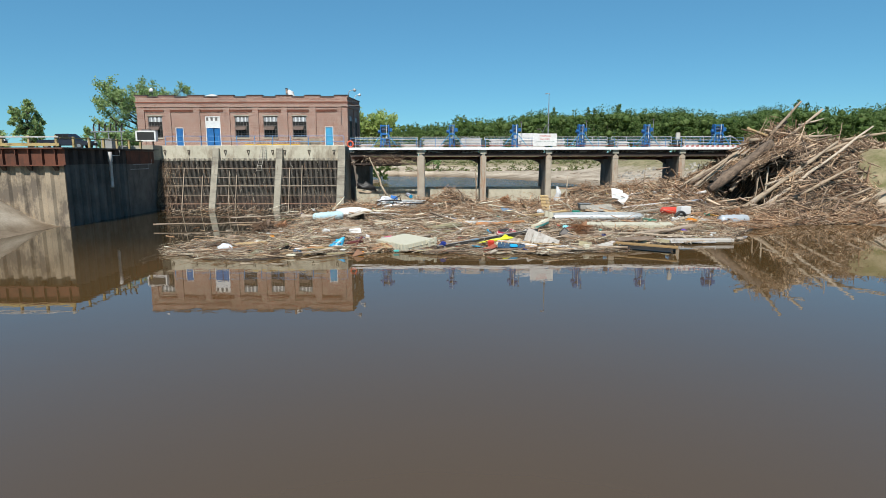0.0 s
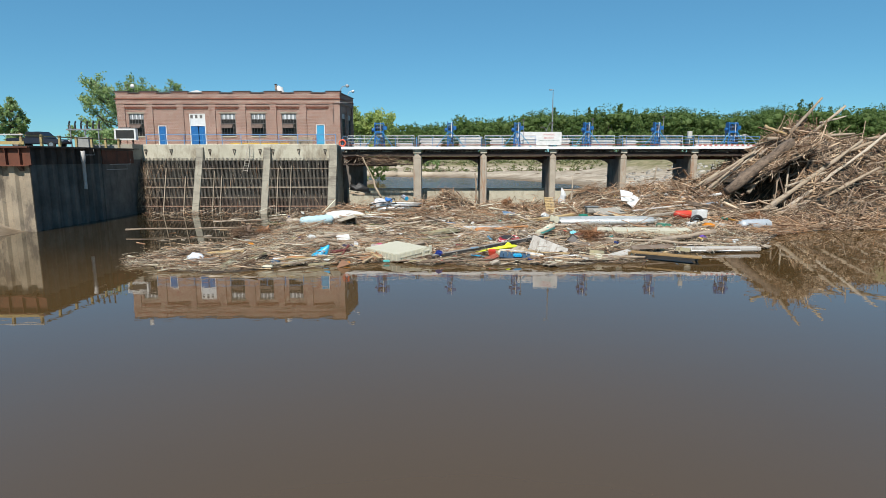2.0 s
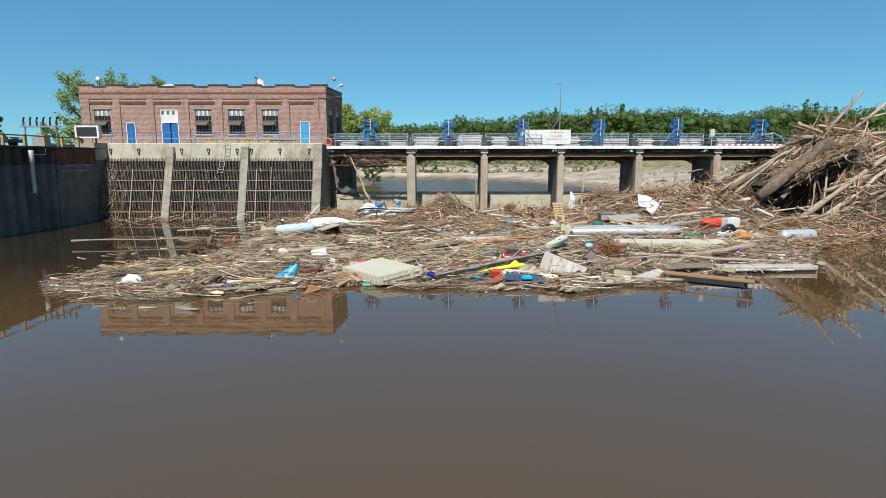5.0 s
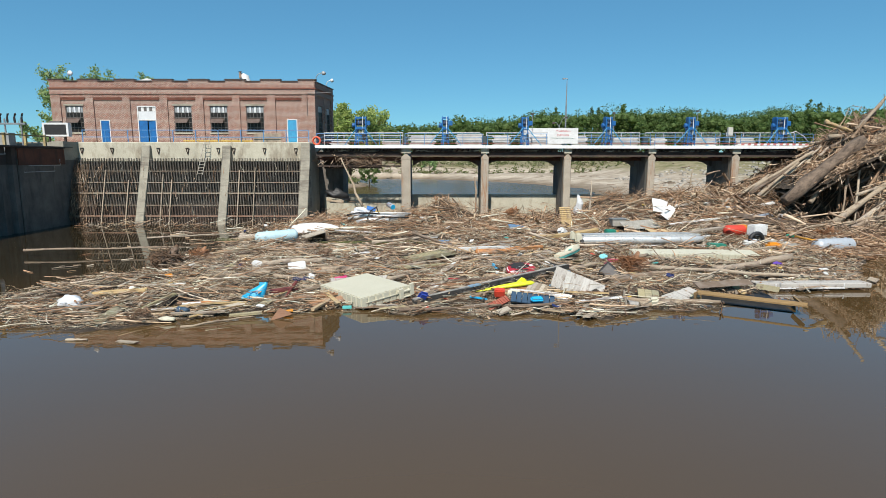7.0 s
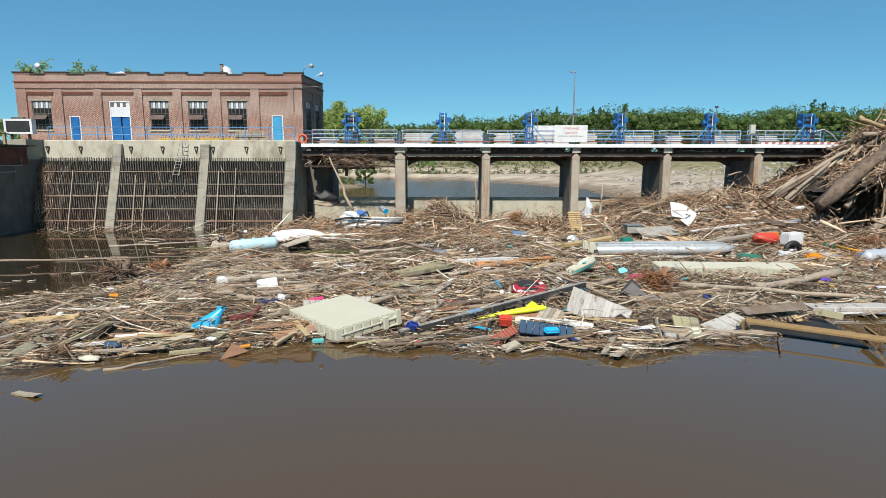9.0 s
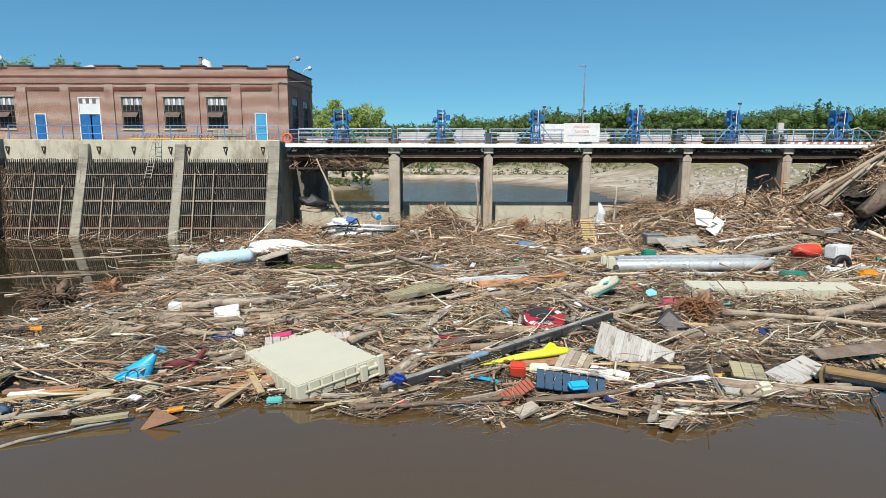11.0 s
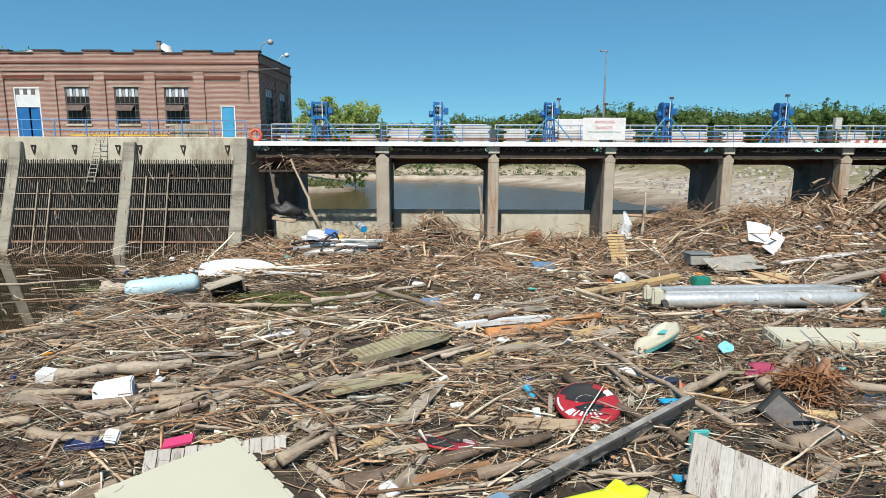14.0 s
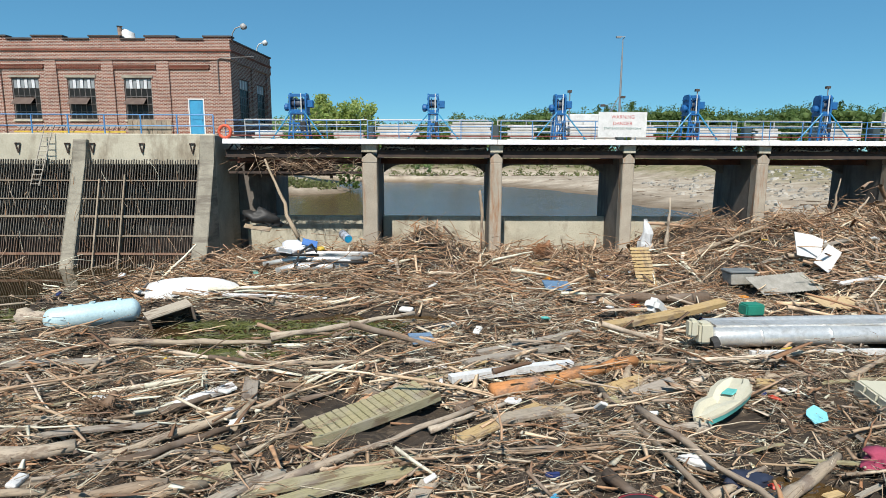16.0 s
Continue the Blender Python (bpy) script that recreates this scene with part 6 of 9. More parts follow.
tagged(new("rack_foot_twigs", stick_mesh("rack_foot_twigs", rng, p, rng.normal(0.2, 0.6, n), rng.normal(0.25, 0.35, n), 0.5 + 1.8 * rng.random(n) ** 2, np.full(n, 0.012) + 0.014 * rng.random(n), 4, 4, 0.08, TWIG)), "thin dead branches standing in the shallow water", "twigs", kind="stuff")
# dead stems caught under the first span and on the far rack
n = 260
p = np.stack([rng.normal(-6.2, 1.6, n), 67.0 + 0.5 * rng.random(n), rng.normal(5.7, 0.3, n)], 1)
tagged(new("girder_twigs", stick_mesh("girder_twigs", rng, p, rng.normal(0.2, 0.8, n), rng.normal(0, 0.6, n), 0.4 + 1.3 * rng.random(n) ** 2, np.full(n, 0.012) + 0.012 * rng.random(n), 4, 4, 0.07, HEAPW)), "dead twigs caught on the girders", "twigs", kind="stuff")
n = 330
z = 0.5 + 4.6 * rng.random(n)
p = np.stack([-32.3 + rng.exponential(0.8, n), 66.6 - (5.75 - z) * 0.30 - 0.2 - 0.25 * rng.random(n), z], 1)
tagged(new("rack_vines", stick_mesh("rack_vines", rng, p, rng.normal(0.2, 0.5, n), rng.normal(1.2, 0.45, n), 0.4 + 1.5 * rng.random(n) ** 2, np.full(n, 0.008) + 0.010 * rng.random(n), 4, 4, 0.10, HEAPW)), "brown dead vines hanging on the rack", "vines", kind="stuff")

# loose sticks afloat between the jam and the racks
n = 110
p = np.stack([-22 + 10 * rng.random(n) ** 0.6, 43 + 17 * rng.random(n), 0.015 + 0.02 * rng.random(n)], 1)
tagged(new("floating_sticks", stick_mesh("floating_sticks", rng, p, rng.normal(0.25, 0.9, n), rng.normal(0, 0.03, n), 0.3 + 2.2 * rng.random(n) ** 2, 0.012 + 0.04 * rng.random(n) ** 2, 5, 4, 0.04, TWIG)), "loose sticks afloat on the brown water", "sticks", kind="stuff")
# green pond weed on the still pools
WEED = wood_mat("pond_weed", [(0.07, 0.085, 0.02), (0.13, 0.14, 0.035), (0.10, 0.10, 0.03)], island=True, grain_axis=(1, 1, 1), bump=0)
n = 3800
k = rng.integers(0, 6, n)
c = np.array([(-13.8, 55.2, 1.8, 0.7), (-4.4, 52.6, 3.2, 0.9), (-2.0, 53.8, 2.2, 0.8), (-6.0, 54.0, 1.8, 0.5), (-0.3, 48.4, 1.2, 0.5), (-5.0, 50.9, 1.6, 0.4)])[k]
p = np.stack([c[:, 0] + c[:, 2] * rng.normal(0, 0.5, n), c[:, 1] + c[:, 3] * rng.normal(0, 0.5, n), 0.01 + 0.035 * rng.random(n)], 1)
tagged(new("pond_weed", stick_mesh("pond_weed", rng, p, rng.normal(0.2, 1.2, n), np.zeros(n), 0.10 + 0.45 * rng.random(n) ** 2, 0.02 + 0.06 * rng.random(n), 4, 1, 0.0, WEED, 0.1)), "green algae and weed floating on the still pools", "weed", kind="stuff")

# ---- logs and boards that can be told apart ----
LOGW = wood_mat("bleached_log", [(0.424, 0.341, 0.249), (0.318, 0.252, 0.18), (0.488, 0.409, 0.318), (0.265, 0.199, 0.143), (0.392, 0.305, 0.212)], grain_axis=(1.5, 9, 9))
LOG_OR = wood_mat("stripped_orange_log", [(0.52, 0.23, 0.085), (0.44, 0.20, 0.085)], grain_axis=(1.5, 7, 7))
MUDLOG = surf("mud_caked_trunk", (0.21, 0.15, 0.105), (0.10, 0.07, 0.05), 2.0, 12, 0.95, bump=0.9, dist=0.05, stain=(0.05, 0.034, 0.024), stain_scale=3, stain_stretch=(0.4, 1, 1), stain_cut=(0.52, 0.62))
LOG_DK = wood_mat("dark_wet_log", [(0.127, 0.0893, 0.0636), (0.18, 0.131, 0.0954)], grain_axis=(1.5, 9, 9))
PLANK = wood_mat("grey_weathered_board", [(0.382, 0.315, 0.239), (0.318, 0.278, 0.233), (0.466, 0.399, 0.307), (0.254, 0.205, 0.154), (0.424, 0.315, 0.191)], grain_axis=(1, 12, 12))
PLANK_YL = wood_mat("yellow_pine_board", [(0.498, 0.358, 0.18), (0.424, 0.294, 0.138)], grain_axis=(1, 12, 12))
PLANK_GN = wood_mat("greenish_treated_board", [(0.318, 0.284, 0.159), (0.382, 0.326, 0.191), (0.286, 0.268, 0.18)], grain_axis=(1, 12, 12))
PLANK_OR = wood_mat("stained_orange_board", [(0.40, 0.205, 0.10), (0.345, 0.185, 0.10)], grain_axis=(1, 12, 12))
PLANK_WH = wood_mat("white_painted_board", [(0.827, 0.808, 0.795), (0.742, 0.725, 0.7)], grain_axis=(1, 12, 12), bump=0.15)
wrng = random.Random(21)


def add_log(p0, p1, r0, r1=None, mat=LOGW, label="bleached bare driftwood log lying in the jam", crook=0.03, stubs=2, group="driftwood logs"):
    """A bare trunk from p0 to p1 with a little crook, broken ends and branch stubs."""
    p0, p1 = Vector(p0), Vector(p1)
    d = p1 - p0
    L = d.length
    r1 = r1 or r0 * 0.6
    q = d.to_track_quat("X", "Z").to_matrix().to_4x4()
    bm = B()
    path, rad = [], []
    for k in range(8):
        t = k / 7
        path.append((t * L, wrng.gauss(0, crook * 0.25) * L * (0.25 - (t - 0.5) ** 2) * 4, wrng.gauss(0, crook * 0.15) * L * (0.25 - (t - 0.5) ** 2) * 4))
        rad.append((r0 + (r1 - r0) * t) * wrng.uniform(0.8, 1.15))
    tube(bm, path, rad, 12)
    for _ in range(stubs):
        k = wrng.randrange(2, 7)
        a = wrng.uniform(0, 6.28)
        s = Vector(path[k])
        o = Vector((wrng.uniform(0.1, 0.5), math.cos(a), math.sin(a))).normalized() * wrng.uniform(0.12, 0.4)
        tube(bm, [s, s + o * (rad[k] * 2 + 0.15)], [rad[k] * 0.4, rad[k] * 0.2], 6)
    for vv in bm.verts:
        vv.co += 0.38 * r0 * Vector((noise.noise(vv.co * 3.1), noise.noise(vv.co * 3.7 + Vector((5, 0, 0))), noise.noise(vv.co * 3.3 + Vector((0, 7, 0)))))
    return solo("driftwood_log", bm, mat, label, "log", group, smooth=True, m=Matrix.Translation(p0) @ q)


def add_plank(p0, p1, w, th, mat=PLANK, label="grey weathered wooden board lying in the jam", roll=0.0, group="loose boards"):
    p0, p1 = Vector(p0), Vector(p1)
    d = p1 - p0
    L = d.length
    q = d.to_track_quat("X", "Z").to_matrix().to_4x4() @ Matrix.Rotation(radians(roll), 4, "X")
    bm = B()
    n = 5
    rows = []
    tw, bow = wrng.gauss(0, 0.05), wrng.gauss(0, 0.012) * L
    for k in range(n):
        t = k / (n - 1)
        x = t * L + (wrng.uniform(-0.04, 0.04) if k in (0, n - 1) else 0)
        z = bow * (0.25 - (t - 0.5) ** 2) * 4
        c, s = math.cos(tw * t), math.sin(tw * t)
        rows.append([bm.verts.new((x + (wrng.uniform(-0.03, 0.03) if k in (0, n - 1) else 0), c * a - s * b, s * a + c * b + z)) for a, b in ((-w / 2, 0), (w / 2, 0), (w / 2, th), (-w / 2, th))])
    for r, s in zip(rows, rows[1:]):
        for k in range(4):
            bm.faces.new((r[k], r[(k + 1) % 4], s[(k + 1) % 4], s[k]))
    bm.faces.new(rows[0][::-1]), bm.faces.new(rows[-1])
    return solo("loose_board", bm, mat, label, "board", group, m=Matrix.Translation(p0) @ q)


def P(x, y, dz=0.12):
    return (x, y, H(x, y) + dz)


# logs that stand out
for a, b, r, mt, lb in [
    ((-7.3, 41.75), (-3.2, 43.2), 0.13, LOGW, "long pale bare log among the reeds"),
    ((-5.1, 44.2), (-1.9, 47.0), 0.10, LOGW, "long thin bare pole across the jam"),
    ((2.8, 47.1), (7.0, 49.4), 0.23, LOG_OR, "thick orange log stripped of its bark"),
    ((-8.9, 51.5), (-3.8, 51.35), 0.12, LOGW, "pale grey timber in the shallow pool"),
    ((-3.85, 51.5), (0.6, 53.7), 0.12, LOGW, "long bare pole across the jam"),
    ((-1.9, 42.9), (2.3, 46.4), 0.09, LOGW, "long thin bare pole across the jam"),
    ((11.6, 43.3), (19.5, 41.0), 0.11, LOGW, "long pale bare pole lying over water"),
    ((8.3, 36.6), (11.8, 36.1), 0.14, LOGW, "thick grey bare log at the water's edge"),
    ((8.6, 36.0), (11.6, 36.5), 0.12, LOGW, "grey bare log half in the water"),
    ((8.4, 40.1), (12.9, 42.2), 0.21, LOGW, "thick pale rotten log in the jam"),
    ((7.0, 42.6), (9.2, 44.2), 0.14, LOGW, "short pale bare log in the jam"),
    ((9.4, 43.0), (12.4, 46.0), 0.16, LOGW, "pale bare log pointing out of the jam"),
    ((9.9, 42.9), (12.0, 44.2), 0.13, LOGW, "pale bare log pointing out of the jam"),
    ((-0.4, 38.8), (3.6, 40.5), 0.15, LOG_DK, "brown barkless log under the red tube"),
    ((-5.2, 41.9), (-2.6, 43.3), 0.17, LOGW, "stout pale bare log in the reeds"),
    ((-9.5, 40.6), (-7.4, 40.8), 0.13, LOGW, "pale rotten log piece"),
    ((-13.2, 53.6), (-12.0, 53.3), 0.30, LOGW, "short thick sawn log beside the pale blue tank"),
    ((-20, 54.0), (-14.2, 55.2), 0.06, LOGW, "long bare pole floating on the water"),
    ((-24.5, 48.2), (-15.5, 49.6), 0.07, LOGW, "long bare pole floating on the water"),
    ((12.0, 55.8), (7.4, 56.2), 0.22, LOG_DK, "thick grey-brown log in front of the tub"),
    ((20.0, 56.3), (27.5, 58.2), 0.16, LOGW, "long bare log at the foot of the heap"),
    ((14, 62.5), (19, 64.4), 0.13, LOGW, "bare log near the bridge piers"),
    ((4.5, 43.4), (6.1, 39.9), 0.10, LOG_DK, "dark bent branch pointing at the water"),
    ((5.9, 45.9), (7.6, 40.6), 0.09, LOGW, "crooked bare branch across the jam"),
    ((5.6, 47.8), (6.0, 42.2), 0.08, LOGW, "crooked bare branch across the jam"),
]:
    z0, z1 = H(*a) + 0.10 + r * 0.4, H(*b) + 0.14 + r * 0.4
    add_log((*a, z0), (*b, z1), r, None, mt, lb)
# boards that stand out
for a, b, w, th, mt, lb in [
    ((1.75, 47.6), (5.1, 49.0), 0.24, 0.18, WHITE_CL, "white painted plank lying across the jam"),
    ((-1.9, 42.9), (1.1, 44.25), 0.30, 0.06, PLANK_GN, "wide yellow-green plank lying in the jam"),
    ((-1.4, 42.6), (1.2, 43.7), 0.28, 0.06, PLANK_GN, "wide greenish plank lying in the jam"),
    ((2.2, 48.9), (5.4, 50.6), 0.35, 0.14, PLANK, "grey weathered timber across the jam"),
    ((2.6, 50.4), (6.0, 51.5), 0.22, 0.12, PLANK, "grey weathered timber across the jam"),
    
    ((6.0, 36.4), (8.2, 37.0), 0.22, 0.05, PLANK_WH, "white painted plank at the water's edge"),
    ((5.2, 35.9), (6.1, 36.4), 0.12, 0.05, PLANK_WH, "white painted plank at the water's edge"),
    ((-5.8, 36.1), (-3.6, 37.2), 0.26, 0.08, PLANK_OR, "orange stained board by the dock float"),
    ((-9.6, 35.9), (-6.2, 37.0), 0.22, 0.08, PLANK_OR, "curved orange stained board under the kayak bow"),
    ((-4.0, 37.1), (-3.3, 35.9), 0.17, 0.10, PLANK_YL, "pine post end leaning on the dock float"),
    ((-6.0, 37.4), (-4.3, 38.6), 0.26, 0.07, PLANK, "grey weathered board by the reeds"),
    ((-9.2, 34.4), (-7.4, 34.9), 0.16, 0.05, PLANK, "grey board floating at the water's edge"),
    ((-10.3, 35.2), (-9.3, 35.4), 0.15, 0.05, PLANK_WH, "white board near the water's edge"),
    ((-9.7, 35.4), (-6.9, 35.9), 0.16, 0.06, PLANK_YL, "yellow board near the water's edge"),
    ((5.5, 37.9), (7.8, 37.7), 0.12, 0.07, PLANK_YL, "pale board before the leaning deck panel"),
    ((4.3, 35.5), (5.4, 34.9), 0.16, 0.04, PLANK, "grey board sticking out over the water"),
    ((14.9, 52.2), (22.8, 55.3), 0.3, 0.12, PLANK, "long dark weathered timber"),
    ((17.9, 56.9), (23.9, 58.1), 0.28, 0.08, PLANK_WH, "white board on the slope of the heap"),
    ((16.5, 60.2), (21.5, 61.4), 0.25, 0.08, PLANK, "grey board on the slope of the heap"),
    ((-1.2, 37.9), (2.2, 39.4), 0.15, 0.08, PLANK_OR, "narrow red-brown board behind the float"),
    ((4.9, 64.2), (7.0, 63.2), 0.35, 0.12, PLANK_YL, "yellow split timber near the sill"),
    ((-10.5, 49.0), (-7.8, 49.5), 0.32, 0.08, PLANK, "silver-grey board in the shallows"),
    ((-5.6, 57.6), (-2.2, 58.4), 0.3, 0.10, PLANK, "pale weathered timber near the boat"),
    ((-7.2, 56.3), (-3.5, 57.3), 0.22, 0.06, PLANK_WH, "white board beside the upturned boat"),
]:
    add_plank(P(*a), P(*b), w, th, mt, lb, wrng.uniform(-8, 8))
add_plank((6.8, 51.9, 0.55), (11.6, 53.9, 0.85), 0.36, 0.18, PLANK_YL, "yellow pine beam lying on the jam", 6)
# the rest of the logs and boards, strewn
lr_ = np.random.default_rng(5)
pts = scatter(lr_, 125, -17, 22, 34.6, 50, 1.0, 0.05)
for x, y in pts:
    L = 1.0 + 3.2 * lr_.random() ** 1.6
    a = 0.38 + lr_.normal(0, 0.42)
    dx, dy = math.cos(a) * L / 2, math.sin(a) * L / 2
    r = 0.028 + 0.085 * lr_.random() ** 1.7
    add_log((x - dx, y - dy, H(x - dx, y - dy) * 0.8 + 0.05 + r), (x + dx, y + dy, H(x + dx, y + dy) * 0.8 + 0.10 + r), r, None, LOG_DK if lr_.random() < 0.22 else LOGW, "bare driftwood stem lying in the jam")
pts = scatter(lr_, 235, -15, 22, 34.4, 50, 1.0, 0.08)
for x, y in pts:
    L = 0.35 + 2.1 * lr_.random() ** 1.6
    a = 0.35 + lr_.normal(0, 0.55)
    dx, dy = math.cos(a) * L / 2, math.sin(a) * L / 2
    u = lr_.random()
    mt = PLANK if u < 0.6 else PLANK_GN if u < 0.75 else PLANK_YL if u < 0.88 else PLANK_OR if u < 0.93 else PLANK if u < 0.98 else PLANK_WH
    word = {"grey_weathered_board": "grey weathered", "greenish_treated_board": "greenish", "yellow_pine_board": "yellow pine", "stained_orange_board": "orange stained", "white_painted_board": "white painted"}[mt.name]
    add_plank((x - dx, y - dy, H(x - dx, y - dy) * 0.8 + 0.08), (x + dx, y + dy, H(x + dx, y + dy) * 0.8 + 0.14), 0.07 + 0.36 * lr_.random() ** 2, 0.02 + 0.06 * lr_.random(), mt, word + " board lying in the jam", lr_.normal(0, 18))

# the great heap: trunks leaning up towards its crest
for a, b, r, mt in [
    ((26.4, 56.9, 2.7), (33.4, 59.3, 7.3), 0.5, MUDLOG), ((28.8, 57.6, 2.6), (34.0, 60.5, 7.2), 0.15, LOGW), ((29.9, 56.6, 1.0), (39.9, 59.0, 7.4), 0.26, LOGW), ((31.2, 56.2, 0.9), (43.8, 59.6, 9.0), 0.17, LOGW),
    ((34.7, 61.8, 8.2), (38.0, 62.5, 11.7), 0.18, LOGW), ((35.2, 61.0, 7.2), (40.2, 62.2, 10.9), 0.17, LOGW), ((37.4, 61.5, 9.2), (40.4, 62.2, 9.9), 0.11, LOGW),
    ((32.6, 62.6, 8.9), (35.2, 62.6, 8.0), 0.2, PLANK_YL), ((35.6, 62.6, 8.4), (36.8, 63.2, 9.7), 0.42, MUDLOG),
    ((26.4, 63.0, 2.9), (32.0, 62.8, 6.5), 0.2, LOGW), ((26.2, 61.5, 2.2), (30.6, 62.4, 5.6), 0.17, LOGW), ((24.8, 62.0, 2.2), (28.8, 63.5, 4.5), 0.14, LOGW), ((27.2, 61.8, 2.6), (33.0, 63.4, 6.9), 0.12, LOGW),
    ((30.0, 55.6, 0.5), (38.8, 57.2, 4.0), 0.2, LOGW), ((30.6, 55.0, 0.4), (40.2, 56.6, 5.0), 0.17, LOGW), ((34.0, 54.2, 0.4), (41, 55.0, 3.0), 0.16, LOGW), ((29.0, 55.8, 0.6), (37.2, 56.6, 3.0), 0.15, LOGW),
    ((35.6, 53.6, 0.3), (44.5, 54.6, 3.6), 0.15, LOGW), ((36.6, 53.2, 0.4), (46.0, 54.4, 2.4), 0.2, LOGW), ((41.5, 60.5, 7.6), (47.5, 60.0, 8.7), 0.15, LOGW), ((33.0, 62.6, 7.7), (41.5, 62.4, 8.2), 0.17, LOGW),
    ((36.5, 59.5, 5.4), (44.5, 61.0, 8.2), 0.16, LOGW), ((38.5, 57.5, 3.0), (48.5, 59.5, 6.6), 0.2, LOGW), ((40.5, 56.5, 2.2), (49.5, 58.0, 4.6), 0.17, LOGW), ((26.5, 62.0, 3.0), (33.5, 63.6, 6.9), 0.14, LOG_DK),
    ((32.2, 58.6, 5.6), (31.0, 57.2, 0.6), 0.10, LOGW), ((33.0, 58.6, 5.8), (31.9, 57.0, 0.6), 0.09, LOGW), ((31.6, 58.4, 5.2), (32.6, 57.0, 0.6), 0.08, LOG_DK)]:
    add_log(a, b, r, r * (0.8 if mt is MUDLOG else 0.55), mt, "mud-caked trunk leaning up the great driftwood heap" if mt is MUDLOG else "bare trunk leaning up the great driftwood heap", 0.02, 5, "heap trunks")
hr = np.random.default_rng(9)
for _ in range(95):
    x, y = hr.uniform(24, 52), hr.uniform(52, 67)
    if ((x - 30.7) / 2.2) ** 2 + ((y - 58.0) / 3.2) ** 2 < 1:
        continue
    L = 1.5 + 3.5 * hr.random() ** 1.5
    a = 0.25 + hr.normal(0, 0.5)
    z = H(x, y)
    dz = L * 0.5 * (0.30 + hr.normal(0, 0.22)) * (1 if x < 38 else 0.4)
    dx, dy = math.cos(a) * L / 2, math.sin(a) * L / 2
    r = 0.05 + 0.11 * hr.random() ** 1.6
    add_log((x - dx, y - dy, max(z - dz + 0.25, 0.1)), (x + dx, y + dy, z + dz + 0.3), r, None, LOG_DK if hr.random() < 0.3 else LOGW, "bare stem tangled in the great driftwood heap", 0.03, 2, "heap stems")


def root_wad(at, size, mat, label, seed):
    """A torn stump: short trunk and splayed roots."""
    r_ = random.Random(seed)
    t = thing("root_wad", at, label, "stump", "torn stumps")
    bm = B()
    tube(bm, [(0, 0, -0.2 * size), (0.15 * size, 0, 0.35 * size), (0.3 * size, 0.1 * size, 0.6 * size)], [0.17 * size, 0.13 * size, 0.05 * size], 9)
    part("stump", bm, mat, t, world=False, smooth=True)
    bm = B()
    for _ in range(380):
        a, e = r_.uniform(0, 6.28), r_.uniform(-0.5, 1.0)
        d = Vector((math.cos(a) * math.cos(e), math.sin(a) * math.cos(e), math.sin(e) * 0.8))
        q = Vector((r_.gauss(0, 0.2), r_.gauss(0, 0.2), r_.uniform(0, 0.4))) * size
        L = size * r_.uniform(0.12, 0.58)
        pth, rad = [q], [0.017 * size]
        for k in range(3):
            d = (d + Vector((r_.gauss(0, 0.7), r_.gauss(0, 0.7), r_.gauss(-0.22, 0.45)))).normalized()
            q = q + d * L * 0.36
            pth.append(q), rad.append((0.013, 0.008, 0.003)[k] * size)
        tube(bm, pth, rad, 4)
    tagged(part("root_tangle", bm, mat, t, world=False), kind="stuff")


ROOT = wood_mat("torn_red_roots", [(0.22, 0.10, 0.045), (0.33, 0.16, 0.08)], grain_axis=(3, 3, 3))
ROOT_DK = wood_mat("dark_torn_roots", [(0.13, 0.08, 0.05), (0.2, 0.125, 0.078)], grain_axis=(3, 3, 3))
ROOT_GR = wood_mat("grey_roots", [(0.254, 0.195, 0.138), (0.339, 0.273, 0.201)], grain_axis=(3, 3, 3))
root_wad((10.3, 42.6, 0.3), 1.5, ROOT, "torn red-brown root mass in the jam", 1)
root_wad((6.9, 63.6, 1.1), 1.1, ROOT, "torn red-brown stump near the sill", 2)
root_wad((-13.9, 44.0, 0.15), 1.9, ROOT_DK, "dark brown root mass floating in the shallows", 3)
root_wad((22.8, 64.0, 1.8), 1.5, ROOT_GR, "grey upturned stump before the pier", 4)
root_wad((-9.7, 40.6, 0.1), 0.9, ROOT_GR, "tangle of grey roots in the reeds", 5)
root_wad((-6.0, 46.0, 0.25), 1.0, ROOT_DK, "dark torn root mass among the reeds", 6)
root_wad((26.6, 52.0, 0.6), 1.3, ROOT, "torn red-brown roots at the foot of the heap", 7)
root_wad((-12.6, 49.2, 0.1), 0.6, ROOT_GR, "small tangle of grey roots by the open water", 8)
root_wad((-10.2, 34.2, 0.1), 0.75, ROOT_DK, "brown torn roots at the water's edge", 9)
root_wad((-13.2, 46.6, 0.2), 1.1, ROOT, "reddish torn stump beside the open water", 10)
add_log((-8.6, 43.5, 0.42), (-5.5, 44.3, 0.5), 0.17, 0.14, LOGW, "stout pale log with torn bark", 0.05, 3)
# upright snags near the sill
for a, b, r in (((3.9, 65.6, 1.0), (3.7, 66.3, 4.2), 0.14), ((14.0, 65.3, 1.2), (14.1, 65.4, 3.9), 0.10), ((-6.4, 65.6, 1.6), (-8.5, 66.9, 5.9), 0.13), ((20.6, 64.8, 1.6), (22.3, 65.3, 3.6), 0.07), ((22.8, 64.2, 2.2), (24.6, 64.8, 4.0), 0.08), ((22.2, 64.2, 2.0), (22.6, 64.3, 5.0), 0.08)):
    add_log(a, b, r, r * 0.5, LOGW, "bare snag standing up out of the jam", 0.05, 3, "snags")

